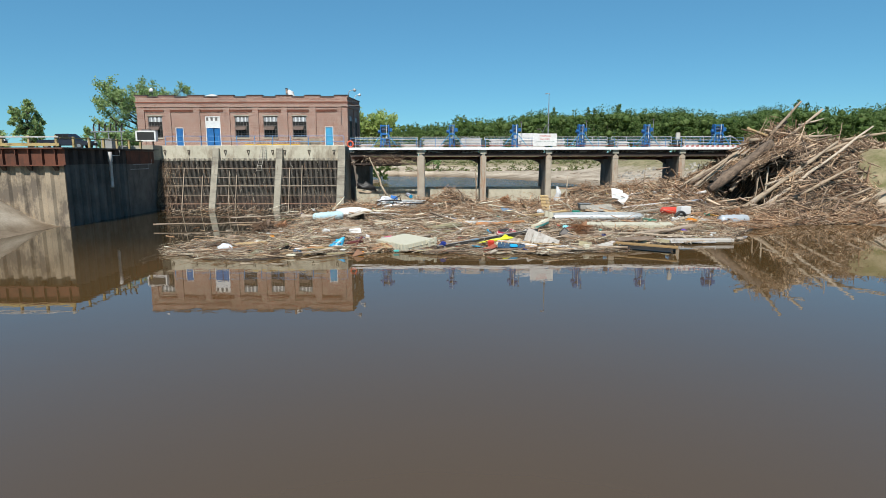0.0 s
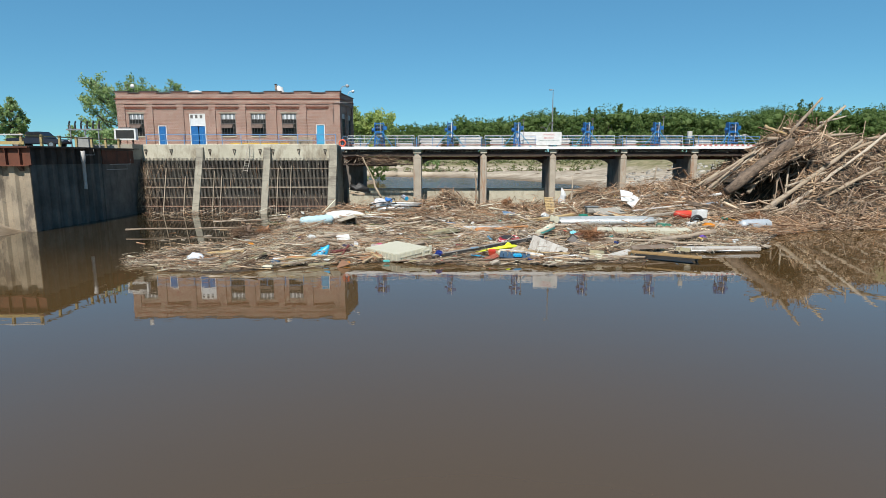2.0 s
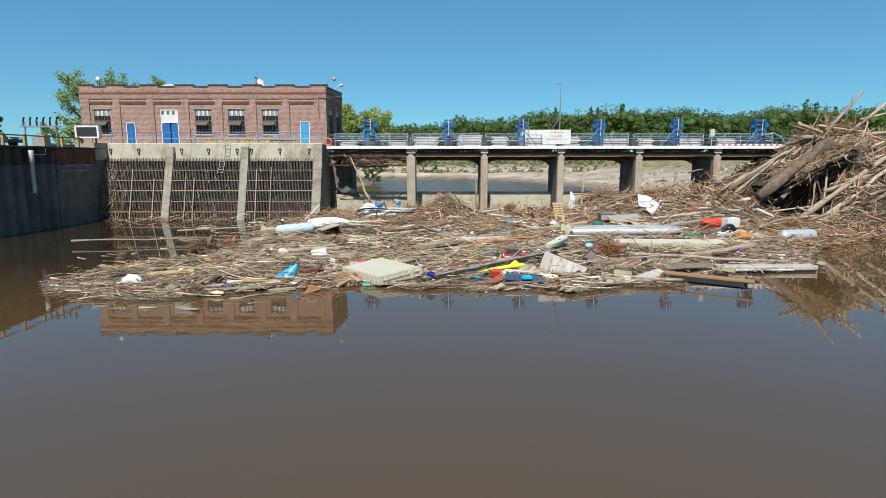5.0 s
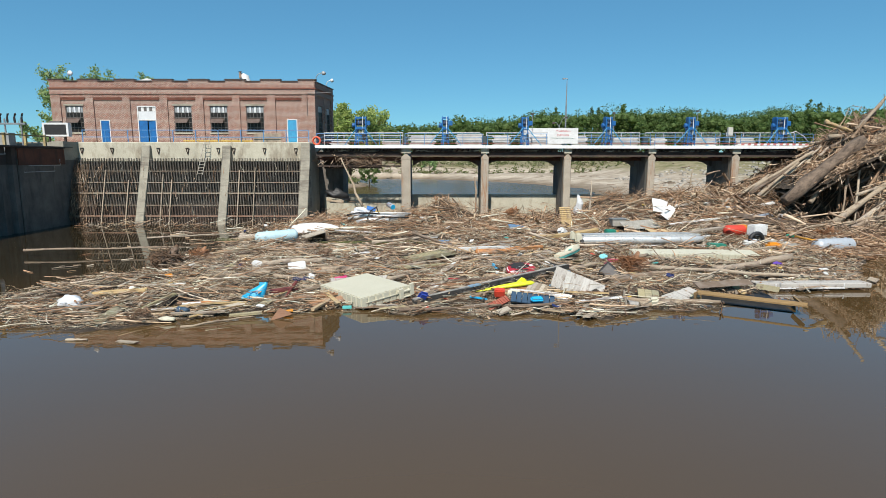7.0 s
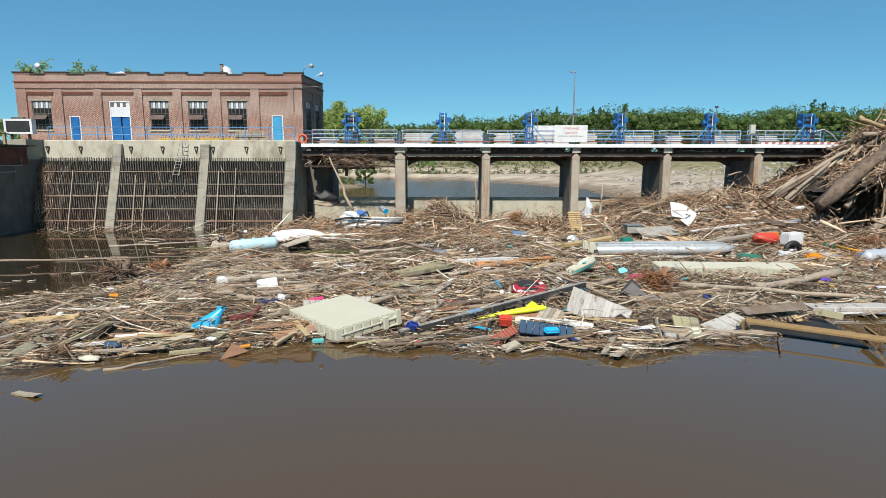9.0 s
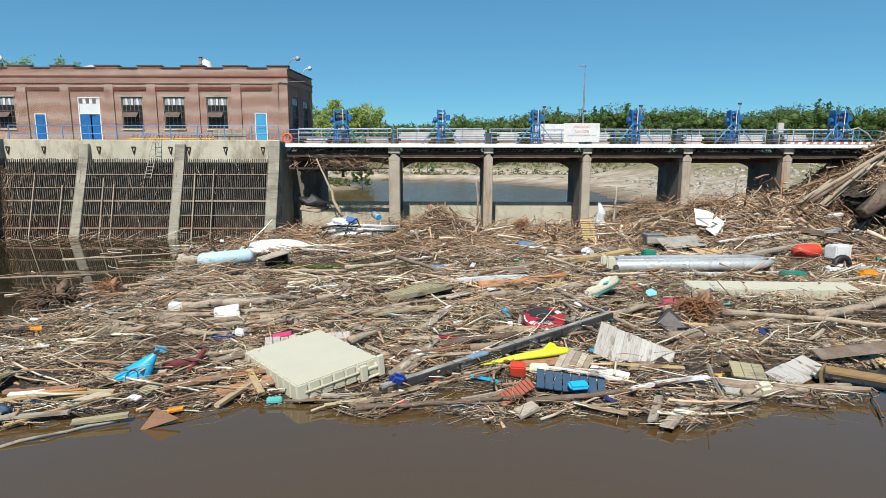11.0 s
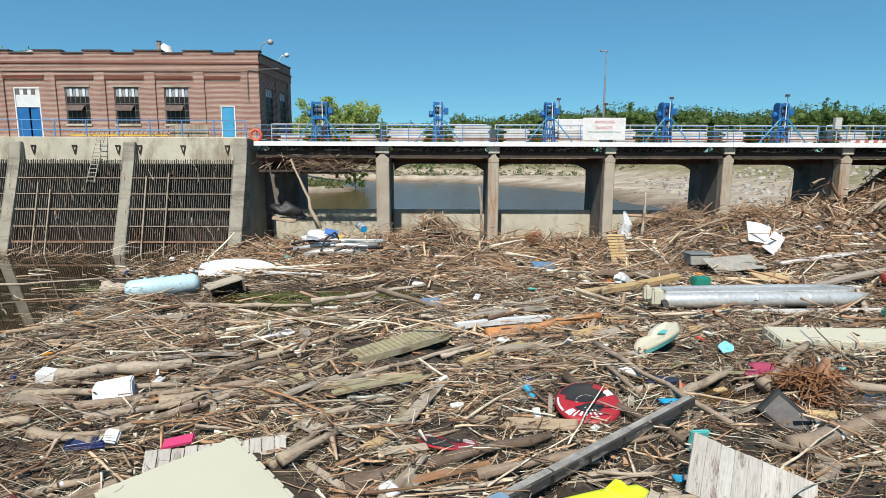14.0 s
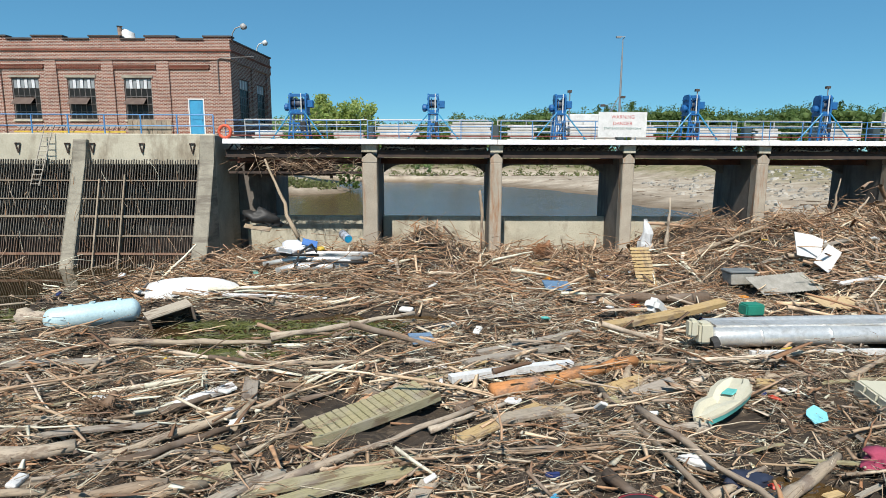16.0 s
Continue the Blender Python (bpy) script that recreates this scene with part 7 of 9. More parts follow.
# ---- wreckage that can be told apart ----
CREAM = surf("cream_moulded_plastic", (0.56, 0.53, 0.41), (0.525, 0.495, 0.38), 0.8, 60, 0.6, bump=0.03, stain=(0.50, 0.42, 0.28), stain_scale=0.9, stain_stretch=(1, 1, 1), stain_cut=(0.68, 0.9))
CYAN = surf("bright_blue_plastic", (0.02, 0.42, 0.72), (0.02, 0.34, 0.62), 1.5, 16, 0.35, bump=0.04)
NEON = surf("neon_yellow_plastic", (0.78, 0.86, 0.03), (0.68, 0.76, 0.03), 1.5, 16, 0.4, bump=0.04)
ALU = surf("dented_aluminium", (0.86, 0.85, 0.82), (0.70, 0.68, 0.64), 0.7, 6, 0.36, 0.62, bump=0.55, dist=0.03, stain=(0.30, 0.26, 0.21), stain_scale=1.2, stain_stretch=(1, 1, 1), stain_cut=(0.55, 0.75))
TANKB = surf("pale_blue_tank_paint", (0.50, 0.66, 0.70), (0.42, 0.58, 0.62), 1.0, 14, 0.45, bump=0.05)
TANKG = surf("silver_tank_paint", (0.50, 0.53, 0.56), (0.42, 0.45, 0.48), 1.0, 14, 0.4, 0.2, bump=0.05)
REDP = surf("red_plastic", (0.62, 0.06, 0.03), (0.5, 0.05, 0.03), 2, 16, 0.45, bump=0.04)
PINKP = surf("pink_plastic", (0.6, 0.05, 0.16), (0.5, 0.05, 0.14), 2, 16, 0.5, bump=0.04)
ORANGE = surf("orange_plastic", (0.78, 0.30, 0.02), (0.68, 0.25, 0.02), 2, 16, 0.5, bump=0.04)
GREENP = surf("green_plastic", (0.02, 0.24, 0.17), (0.02, 0.19, 0.13), 2, 16, 0.5, bump=0.04)
TEAL = surf("teal_plastic", (0.12, 0.50, 0.46), (0.1, 0.42, 0.4), 2, 16, 0.5, bump=0.04)
DKBLUE = surf("dark_blue_board", (0.025, 0.06, 0.11), (0.04, 0.08, 0.13), 2, 16, 0.65, bump=0.1)
NAVYC = surf("navy_cloth", (0.012, 0.025, 0.10), (0.02, 0.035, 0.14), 4, 30, 0.9, bump=0.3)
GREYPL = surf("grey_plastic", (0.14, 0.155, 0.16), (0.19, 0.2, 0.2), 2, 16, 0.6, bump=0.05)
FOAM = surf("white_foam", (0.70, 0.70, 0.69), (0.58, 0.57, 0.54), 2.5, 30, 0.85, bump=0.15, stain=(0.45, 0.38, 0.28), stain_scale=3, stain_stretch=(1, 1, 1), stain_cut=(0.62, 0.8))
OCHRE = surf("ochre_plywood", (0.29, 0.18, 0.07), (0.21, 0.13, 0.055), 1.5, 20, 0.8, bump=0.15, stretch=(1, 5, 1))
PLY = surf("tan_chipboard", (0.55, 0.40, 0.22), (0.46, 0.33, 0.18), 3, 40, 0.85, bump=0.2)
DECKG = wood_mat("silvered_deck_board", [(0.46, 0.44, 0.40), (0.40, 0.37, 0.33), (0.50, 0.47, 0.43)], grain_axis=(12, 1, 12))
MAROON = surf("maroon_board", (0.16, 0.035, 0.03), (0.12, 0.03, 0.025), 2, 18, 0.7, bump=0.1)
BRKRED = surf("red_brown_slats", (0.34, 0.09, 0.05), (0.28, 0.07, 0.045), 2, 18, 0.8, bump=0.15)
CORR = surf("grey_fibre_sheet", (0.40, 0.375, 0.33), (0.25, 0.235, 0.20), 1.5, 18, 0.85, bump=0.15)


def lp(name, bm, mat, t, label="", smooth=False):
    return part(name, bm, mat, t, label, smooth, world=False)


def dock_float(m, lx, ly, h, label, lug=True):
    """Moulded dock float: grooved rim, shallow top panels, coupler sockets."""
    t = thing("dock_float", m, label, "dock float", "dock floats")
    out = []
    for (x0, y0), (x1, y1) in (((-lx / 2, -ly / 2), (lx / 2, -ly / 2)), ((lx / 2, -ly / 2), (lx / 2, ly / 2)), ((lx / 2, ly / 2), (-lx / 2, ly / 2)), ((-lx / 2, ly / 2), (-lx / 2, -ly / 2))):
        L = math.hypot(x1 - x0, y1 - y0)
        n = max(3, int(L / 0.34))
        ux, uy = (x1 - x0) / L, (y1 - y0) / L
        nx, ny = -uy, ux
        for k in range(n):
            for f, d in ((0.06, 0.0), (0.80, 0.0), (0.84, 0.045), (0.96, 0.045)):
                s = (k + f) * L / n
                out.append((x0 + ux * s + nx * d, y0 + uy * s + ny * d))
    bm = B()
    prism(bm, out, "z", 0, h - 0.03)
    lp("hull", bm, CREAM, t)
    bm = B()
    box(bm, -lx / 2 + 0.06, lx / 2 - 0.06, -ly / 2 + 0.06, ly / 2 - 0.06, h - 0.03, h)
    soften(bm, 0.012)
    lp("deck", bm, CREAM, t)
    for sx, sy in ((-0.5, 0), (0.5, 0)):
        bm = B()
        box(bm, lx * sx - 0.03, lx * sx + 0.03, -ly / 2 + 0.2, ly / 2 - 0.2, h * 0.45, h * 0.52)
        lp("rubbing_strake", bm, CREAM, t)
    if lug:
        # moulded bracket with two arms at one corner
        for dx, dy, w, d, z0, z1 in ((lx / 2 + 0.20, ly / 2 - 0.10, 0.05, 0.10, 0.02, h * 1.30), (lx / 2 + 0.20, ly / 2 - 0.62, 0.05, 0.10, 0.02, h * 1.02), (lx / 2 + 0.20, ly / 2 - 0.36, 0.04, 0.20, h * 0.62, h * 0.8),
                                      (lx / 2 + 0.20, ly / 2 - 0.36, 0.04, 0.20, 0.05, h * 0.25), (lx / 2 + 0.08, ly / 2 - 0.12, 0.10, 0.06, h * 0.5, h * 0.75), (lx / 2 + 0.08, ly / 2 - 0.62, 0.10, 0.06, h * 0.5, h * 0.75)):
            bm = B()
            box(bm, dx - w, dx + w, dy - d, dy + d, z0, z1)
            soften(bm, 0.02)
            lp("coupler_arm", bm, CREAM, t)
    return t


dock_float(pose(-2.5, 37.72, 0.16, 5, 0, -50), 3.3, 2.4, 0.45, "large cream moulded dock float with grooved sides")
dock_float(pose(15.3, 46.7, 0.15, 5, 0, -3), 7.0, 1.25, 0.42, "long cream dock float lying in the jam", False)


def capsule(bm, p0, p1, r, n=18):
    p0, p1 = Vector(p0), Vector(p1)
    d = (p1 - p0).normalized()
    path = [p0 + d * (0.75 * r * (1 - math.cos(radians(a)))) for a in (8, 30, 52, 72, 90)]
    path[-1] = p0 + d * 0.75 * r
    rad = [r * math.sin(radians(a)) for a in (8, 30, 52, 72, 90)]
    back = [p1 - (p - p0) for p in path]
    tube(bm, path + back[::-1], rad + rad[::-1], n)


def gas_tank(p0, p1, r, mat, label):
    p0, p1 = Vector(p0), Vector(p1)
    c = (p0 + p1) / 2
    t = thing("gas_tank", (c.x, c.y, c.z - r), label, "gas tank", "gas tanks")
    bm = B()
    capsule(bm, p0, p1, r)
    part("shell", bm, mat, t, smooth=True)
    d = (p1 - p0).normalized()
    for f in (0.28, 0.78):
        q = p0.lerp(p1, f)
        bm = B()
        box(bm, q.x - 0.07, q.x + 0.07, q.y - 0.03, q.y + 0.03, q.z + r * 0.9, q.z + r + 0.05)
        part("lifting_lug", bm, mat, t)
        bm = B()
        tube(bm, [q + Vector((0.0, -r * 0.95, 0.1)), q + Vector((0, -r * 1.06, 0.1))], 0.05, 8)
        part("foot", bm, CAPM, t)
    q = p0.lerp(p1, 0.5)
    bm = B()
    tube(bm, [q + Vector((0, 0, r * 0.95)), q + Vector((0, 0, r + 0.05))], 0.10, 12)
    part("valve_dome", bm, mat, t)
    return t


gas_tank((-12.1, 53.0, 0.42), (-9.5, 54.5, 0.5), 0.42, TANKB, "pale blue gas tank lying in the shallows")
gas_tank((23.4, 48.4, 0.62), (26.3, 49.2, 0.60), 0.44, TANKG, "silver-grey gas tank beached by the heap")

# upturned white boat
bt_ = thing("upturned_boat", pose(-9.0, 57.9, 0.28, 0, 0, 10) @ Matrix.Diagonal((0.92, 1.0, 1.15, 1)), "small white fibreglass boat lying keel up", "boat")
bm = B()
secs = []
for k, (x, wdt, hgt) in enumerate([(-1.9, 0.75, 0.42), (-1.2, 0.85, 0.55), (-0.3, 0.85, 0.6), (0.6, 0.75, 0.58), (1.3, 0.5, 0.48), (1.8, 0.2, 0.34), (2.0, 0.03, 0.22)]):
    secs.append([bm.verts.new((x, y * wdt, z * hgt)) for y, z in ((-1.06, 0), (-1, 0.1), (-0.8, 0.62), (-0.35, 0.9), (0, 1.0), (0.35, 0.9), (0.8, 0.62), (1, 0.1), (1.06, 0))])
for r, s in zip(secs, secs[1:]):
    for k in range(8):
        bm.faces.new((r[k], r[k + 1], s[k + 1], s[k]))
bm.faces.new(secs[0])
lp("hull", bm, FOAM, bt_, smooth=True)
bm = B()
tube(bm, [(-1.95, 0, 0.42), (-2.15, 0, 0.25), (-2.2, 0, 0.05)], 0.06, 6)
lp("outboard_bracket", bm, GREYP, bt_)

# sunken half boat, jet ski wreck and blue-white cover near the sill
js = thing("wrecked_boat", pose(-4.6, 61.4, H(-4.6, 61.4) + 0.18, 0, 0, 12) @ Matrix.Diagonal((1.05, 1.35, 1.35, 1)), "crushed silver and black boat wreck", "boat")
for y_, z_, x0, x1, r_, mt, nm in ((-0.5, 0.16, -1.7, 1.5, 0.15, ALU, "pontoon_tube"), (0.0, 0.34, -2.3, 2.2, 0.10, ALU, "pontoon_tube"), (0.45, 0.42, -1.2, 2.5, 0.12, FOAM, "side_tube"), (-0.1, 0.55, -2.4, 0.2, 0.05, BLACKM, "bent_rail"), (0.2, 0.50, -0.4, 2.7, 0.04, FOAM, "bent_rail"), (-0.65, 0.32, -0.2, 2.4, 0.05, BLACKM, "bent_rail")):
    bm = B()
    tube(bm, [(x0, y_, z_ - 0.08), (x0 + (x1 - x0) * 0.3, y_ + 0.05, z_ + 0.05), (x0 + (x1 - x0) * 0.7, y_ - 0.06, z_ + 0.02), (x1, y_ + 0.05, z_ - 0.02)], [r_ * 0.8, r_, r_, r_ * 0.9], 10)
    lp(nm, bm, mt, js, smooth=True)
for k, (x, a, mt) in enumerate(((-1.4, 0.5, ALU), (-0.6, -0.4, BLACKM), (0.5, 0.8, BLACKM), (1.3, 0.3, FOAM))):
    bm = B()
    box(bm, x - 0.3, x + 0.3, -0.45, 0.35, 0.46, 0.50, Matrix.Rotation(a * 0.35, 4, "Y"))
    soften(bm, 0.015)
    lp("torn_panel", bm, mt, js)
bm = B()
tube(bm, [(-1.0, -0.7, 0.05), (-0.6, -0.6, 0.75), (-0.1, -0.3, 0.95), (0.1, 0.2, 0.6)], 0.045, 8)
lp("windshield_frame", bm, BLACKM, js)


def rag(name, m, sx, sy, sz, mat, label, cat, seed=1, rough=0.35):
    """A crumpled soft thing: a lumpy cushion of folds."""
    r_ = random.Random(seed)
    bm = B()
    bmesh.ops.create_icosphere(bm, subdivisions=3, radius=1.0)
    off = Vector((r_.uniform(0, 50), r_.uniform(0, 50), 0))
    for v in bm.verts:
        f = 1 + rough * noise.noise(v.co * 1.7 + off) + 0.6 * rough * noise.noise(v.co * 4.5 + off)
        v.co = Vector((v.co.x * sx * f, v.co.y * sy * f, max(v.co.z, -0.25) * sz * f))
    return solo(name, bm, mat, label, cat, smooth=True, m=m)


BAGW = surf("thin_white_plastic", (0.72, 0.73, 0.76), (0.58, 0.6, 0.64), 4, 20, 0.4, bump=0.2)
rag("plastic_sack", pose(-6.2, 64.6, 1.05, 0, 0, 15), 1.0, 0.5, 0.46, BAGW, "crumpled white plastic sack near the sill", "sack", 3, 0.6)
block_ = B()
box(block_, -0.4, 0.4, -0.05, 0.05, -0.18, 0.18)
soften(block_, 0.02)
solo("blue_pack", block_, surf("blue_pack_foil", (0.03, 0.17, 0.5), (0.02, 0.12, 0.4), 3, 20, 0.4), "blue printed plastic pack on the white sack", "pack", m=pose(-5.45, 64.2, 1.5, -25, 15, 10))
rag("yellow_rag", pose(-4.9, 64.3, 1.15, 0, 0, 0), 0.22, 0.18, 0.16, YELLOW, "small yellow rag by the wreck", "rag", 4)
dm = thing("blue_drum", pose(-3.9, 66.3, 1.55, 0, 0, -60), "grey and blue metal drum resting by the sill", "drum")
bm = B()
tube(bm, [(-0.45, 0, 0.12), (0.45, 0, -0.06)], 0.24, 16)
lp("shell", bm, surf("faded_drum_grey", (0.42, 0.45, 0.5), (0.3, 0.33, 0.4), 3, 20, 0.5), dm, smooth=True)
for x in (-0.2, 0.2):
    bm = B()
    tube(bm, [(x - 0.02, 0, 0.03 - x * 0.2), (x + 0.02, 0, 0.03 - x * 0.2)], 0.255, 16)
    lp("hoop", bm, GREYP, dm)
bm = B()
tube(bm, [(0.45, 0, -0.06), (0.475, 0, -0.065)], 0.22, 16)
lp("end_plate", bm, CYAN, dm)
rag("black_tarp", pose(-9.0, 67.5, 2.35, 0, 10, 10), 1.05, 0.5, 0.65, BLACKM, "crumpled black tarp caught on the abutment", "tarp", 5, 0.5)
add_plank((-9.9, 67.2, 2.05), (-8.3, 67.0, 1.85), 0.32, 0.05, PLANK, "pale board under the black tarp", 40)
rag("red_white_can", pose(1.6, 66.2, H(1.6, 66.2) + 0.2, 0, 0, 0), 0.3, 0.2, 0.2, REDP, "crushed red can by the pier", "can", 6)
# soft rubbish among the reeds
PINKC = surf("faded_pink_cloth", (0.38, 0.055, 0.11), (0.28, 0.04, 0.08), 5, 25, 0.9)
NAVYR = surf("wet_navy_cloth", (0.012, 0.018, 0.045), (0.02, 0.03, 0.06), 5, 25, 0.8)
TEALS = surf("turquoise_sheet_plastic", (0.25, 0.62, 0.68), (0.18, 0.5, 0.58), 3, 18, 0.5)
rag("pink_cloth", pose(10.0, 44.0, 0.42, 0, 0, 20), 0.5, 0.35, 0.18, PINKC, "faded pink cloth bundle by the torn roots", "cloth", 7, 0.7)
rag("navy_cloth", pose(7.0, 43.45, 0.3, 0, 0, 10), 0.42, 0.28, 0.11, NAVYR, "wet navy cloth in the reeds", "cloth", 8, 0.7)
rag("red_rag", pose(7.45, 43.3, 0.28), 0.10, 0.08, 0.05, REDP, "small red rag in the reeds", "rag", 9)
bm = B()
prism(bm, [(-0.28, -0.18), (0.09, -0.24), (0.27, -0.08), (0.22, 0.2), (-0.08, 0.17), (-0.22, 0.08)], "z", 0, 0.02)
solo("turquoise_sheet", bm, TEALS, "torn turquoise plastic sheet among the poles", "plastic sheet", m=pose(9.85, 45.9, 0.42, 22, -8, 25))
rag("white_foam_piece", pose(6.45, 44.1, 0.3, 0, 8, -15), 0.36, 0.18, 0.12, FOAM, "flat white foam piece in the reeds", "foam", 11)
rag("white_bag", pose(-13.7, 35.75, 0.28), 0.5, 0.3, 0.3, BAGW, "crumpled white plastic bag at the jam's edge", "bag", 12)
rag("yellow_foam", pose(-9.2, 34.1, 0.12), 0.3, 0.12, 0.1, CREAM, "yellowish foam scrap at the water's edge", "foam", 13)
rag("blue_rope", pose(-9.05, 35.0, 0.2), 0.28, 0.16, 0.14, DKBLUE, "bundle of blue rope at the jam's edge", "rope", 14, 0.7)
add_plank((-13.6, 36.9, 0.35), (-11.6, 37.3, 0.4), 0.22, 0.06, PLANK_YL, "ochre board lying over the reeds", 25)
add_plank((-13.8, 34.8, 0.2), (-12.4, 35.7, 0.25), 0.2, 0.1, PLANK, "grey weathered timber at the jam's edge", 0)
add_plank((-9.4, 35.7, 0.22), (-8.6, 35.85, 0.24), 0.16, 0.08, PLANK_WH, "short white painted board", 10)
add_plank((-8.6, 35.8, 0.18), (-7.5, 35.8, 0.25), 0.26, 0.06, PLANK_YL, "ochre board at the jam's edge", 20)
add_log((-8.6, 35.65, 0.36), (-7.5, 35.75, 0.40), 0.04, 0.03, LOG_OR, "thin red-brown stripped stick", 0.03, 0)
add_plank((-7.1, 34.5, 0.10), (-6.0, 34.8, 0.14), 0.14, 0.09, PLANK_GN, "grey-green weathered timber in the water", 0)
add_plank((-9.8, 31.95, 0.0), (-9.0, 31.65, 0.05), 0.2, 0.03, PLANK, "pale splintered board afloat on the water", 0)
add_log((-11.5, 32.0, 0.02), (-10.8, 32.0, 0.04), 0.05, 0.03, LOGW, "short pale stick afloat on the water", 0.06, 1)
add_log((-8.42, 33.43, 0.03), (-6.03, 34.88, 0.08), 0.045, 0.025, LOGW, "long thin bare pole afloat at the jam's edge", 0.05, 1)
add_log((14.84, 42.84, 0.25), (19.84, 44.88, 0.55), 0.16, 0.2, LOGW, "pale split log with a torn end", 0.03, 2)
oar = thing("orange_pole", (24.14, 51.71, 0.7), "orange plastic pole with a green end cap", "pole")
bm = B()
tube(bm, [(24.14, 51.71, 0.78), (24.61, 49.11, 0.72)], 0.07, 9)
part("shaft", bm, surf("orange_pole_paint", (0.75, 0.36, 0.03), (0.62, 0.28, 0.03), 2, 16, 0.5), oar, smooth=True)
bm = B()
tube(bm, [(23.69, 51.76, 0.785), (24.12, 51.71, 0.78)], 0.13, 10)
part("end_cap", bm, surf("green_cap_plastic", (0.02, 0.3, 0.2), (0.02, 0.24, 0.16), 2, 16, 0.5), oar, smooth=True)
rag("purple_rag", pose(18.71, 44.16, 0.3), 0.26, 0.16, 0.12, surf("purple_cloth", (0.13, 0.06, 0.42), (0.09, 0.04, 0.3), 4, 25, 0.8), "small purple plastic rag among the poles", "rag", 15, 0.6)
block_ = B()
box(block_, -0.15, 0.15, -0.12, 0.12, 0, 0.04)
soften(block_, 0.015)
solo("blue_scrap", block_, CYAN, "bright blue plastic sheet piece by the kayak bow", "plastic piece", m=pose(-7.18, 38.80, 0.35, 30, 12, 15))
# wooden box wedge
bx = thing("broken_crate", pose(-8.2, 54.1, 0.05, 0, -12, 35), "dark open-sided broken wooden crate", "crate")
for a, b, c, d, e, f in ((-0.75, 0.75, -0.5, 0.5, 0.52, 0.58), (-0.75, -0.68, -0.5, 0.5, 0, 0.515), (0.68, 0.75, -0.5, 0.5, 0, 0.515), (-0.67, 0.67, 0.44, 0.5, 0, 0.515)):
    bm = B()
    box(bm, a, b, c, d, e, f)
    lp("panel", bm, LOG_DK if e < 0.1 else PLANK, bx)

# aluminium pontoon
pn = thing("pontoon", pose(13.9, 51.1, 0.1, 0, 0, 3), "long dented aluminium boat pontoon", "pontoon")
bm = B()
tube(bm, [(-4.1, 0, 0.5), (-3.9, 0, 0.5), (-1.2, 0, 0.52), (1.0, 0.03, 0.5), (3.0, 0, 0.5), (3.7, 0, 0.55), (4.3, 0.1, 0.66)], [0.29, 0.31, 0.31, 0.29, 0.31, 0.22, 0.05], 18)
lp("tube", bm, ALU, pn, smooth=True)
bm = B()
tube(bm, [(-3.9, 0.75, 0.6), (-1.2, 0.75, 0.62), (1.2, 0.8, 0.62), (3.3, 0.75, 0.62), (4.2, 0.7, 0.72)], [0.28, 0.3, 0.3, 0.28, 0.06], 16)
lp("tube", bm, ALU, pn, smooth=True)
bm = B()
box(bm, -3.9, 3.6, 0.05, 0.72, 0.80, 0.86)
lp("keel_rail", bm, ALU, pn)
for x in (-2.6, -0.4, 1.7):
    bm = B()
    tube(bm, [(x - 0.03, 0, 0.51), (x + 0.03, 0, 0.51)], 0.32, 18)
    lp("weld_band", bm, ALU, pn, smooth=True)
bm = B()
box(bm, -3.2, 4.4, -0.75, -0.6, 0.12, 0.28)
lp("white_strip", bm, WHITE_CL, pn)
bm = B()
box(bm, -4.55, -4.12, -0.25, 0.2, 0.35, 1.0)
box(bm, -4.85, -4.56, -0.2, 0.12, 0.55, 1.1)
soften(bm, 0.07, 2)
lp("end_float", bm, CREAM, pn, "cream foam lump at the pontoon's end")
bm = B()
tube(bm, [(-4.2, -0.3, 0.35), (-4.0, -0.32, 0.4)], 0.24, 10)
lp("end_cap", bm, BLACKM, pn)

# long dark beam with grey top
bmz = thing("dock_beam", pose(3.25, 38.65, 0.42, 0, -2.5, 37) @ Matrix.Diagonal((1, 0.62, 0.52, 1)), "long black-sided beam with a worn grey top", "beam")
bm = B()
box(bm, -4.55, 4.55, -0.14, 0.14, 0.0, 0.36)
soften(bm, 0.02)
lp("core", bm, surf("tarred_beam_side", (0.05, 0.047, 0.044), (0.02, 0.019, 0.018), 2.0, 14, 0.85, bump=0.5, stain=(0.22, 0.2, 0.18), stain_scale=3.0, stain_stretch=(0.4, 1, 1), stain_cut=(0.54, 0.66)), bmz)
WORN = surf("worn_grey_beam_top", (0.36, 0.34, 0.31), (0.16, 0.15, 0.135), 2.2, 14, 0.9, bump=0.5, stain=(0.36, 0.33, 0.29), stain_scale=3.5, stain_stretch=(0.5, 1, 1), stain_cut=(0.52, 0.64))
for k in range(4):
    bm = B()
    box(bm, -4.5 + k * 2.26, -4.5 + k * 2.26 + 2.22, -0.10 + 0.03 * (k % 2), 0.165, 0.362, 0.40 + 0.012 * (k % 3))
    soften(bm, 0.012)
    lp("top_board", bm, WORN, bmz)
for k in range(9):
    bm = B()
    box(bm, -4.2 + k * 1.02, -4.12 + k * 1.02, -0.165, -0.142, 0.03, 0.33)
    lp("side_rib", bm, BLACKM, bmz)
for x in (-4.75, -4.4):
    bm = B()
    box(bm, x, x + 0.12, -0.24, 0.24, -0.1, 0.26)
    soften(bm, 0.015)
    lp("end_cleat", bm, LOG_DK, bmz)
bm = B()
box(bm, -1.7, -1.1, -0.18, 0.19, 0.3, 0.43)
soften(bm, 0.02)
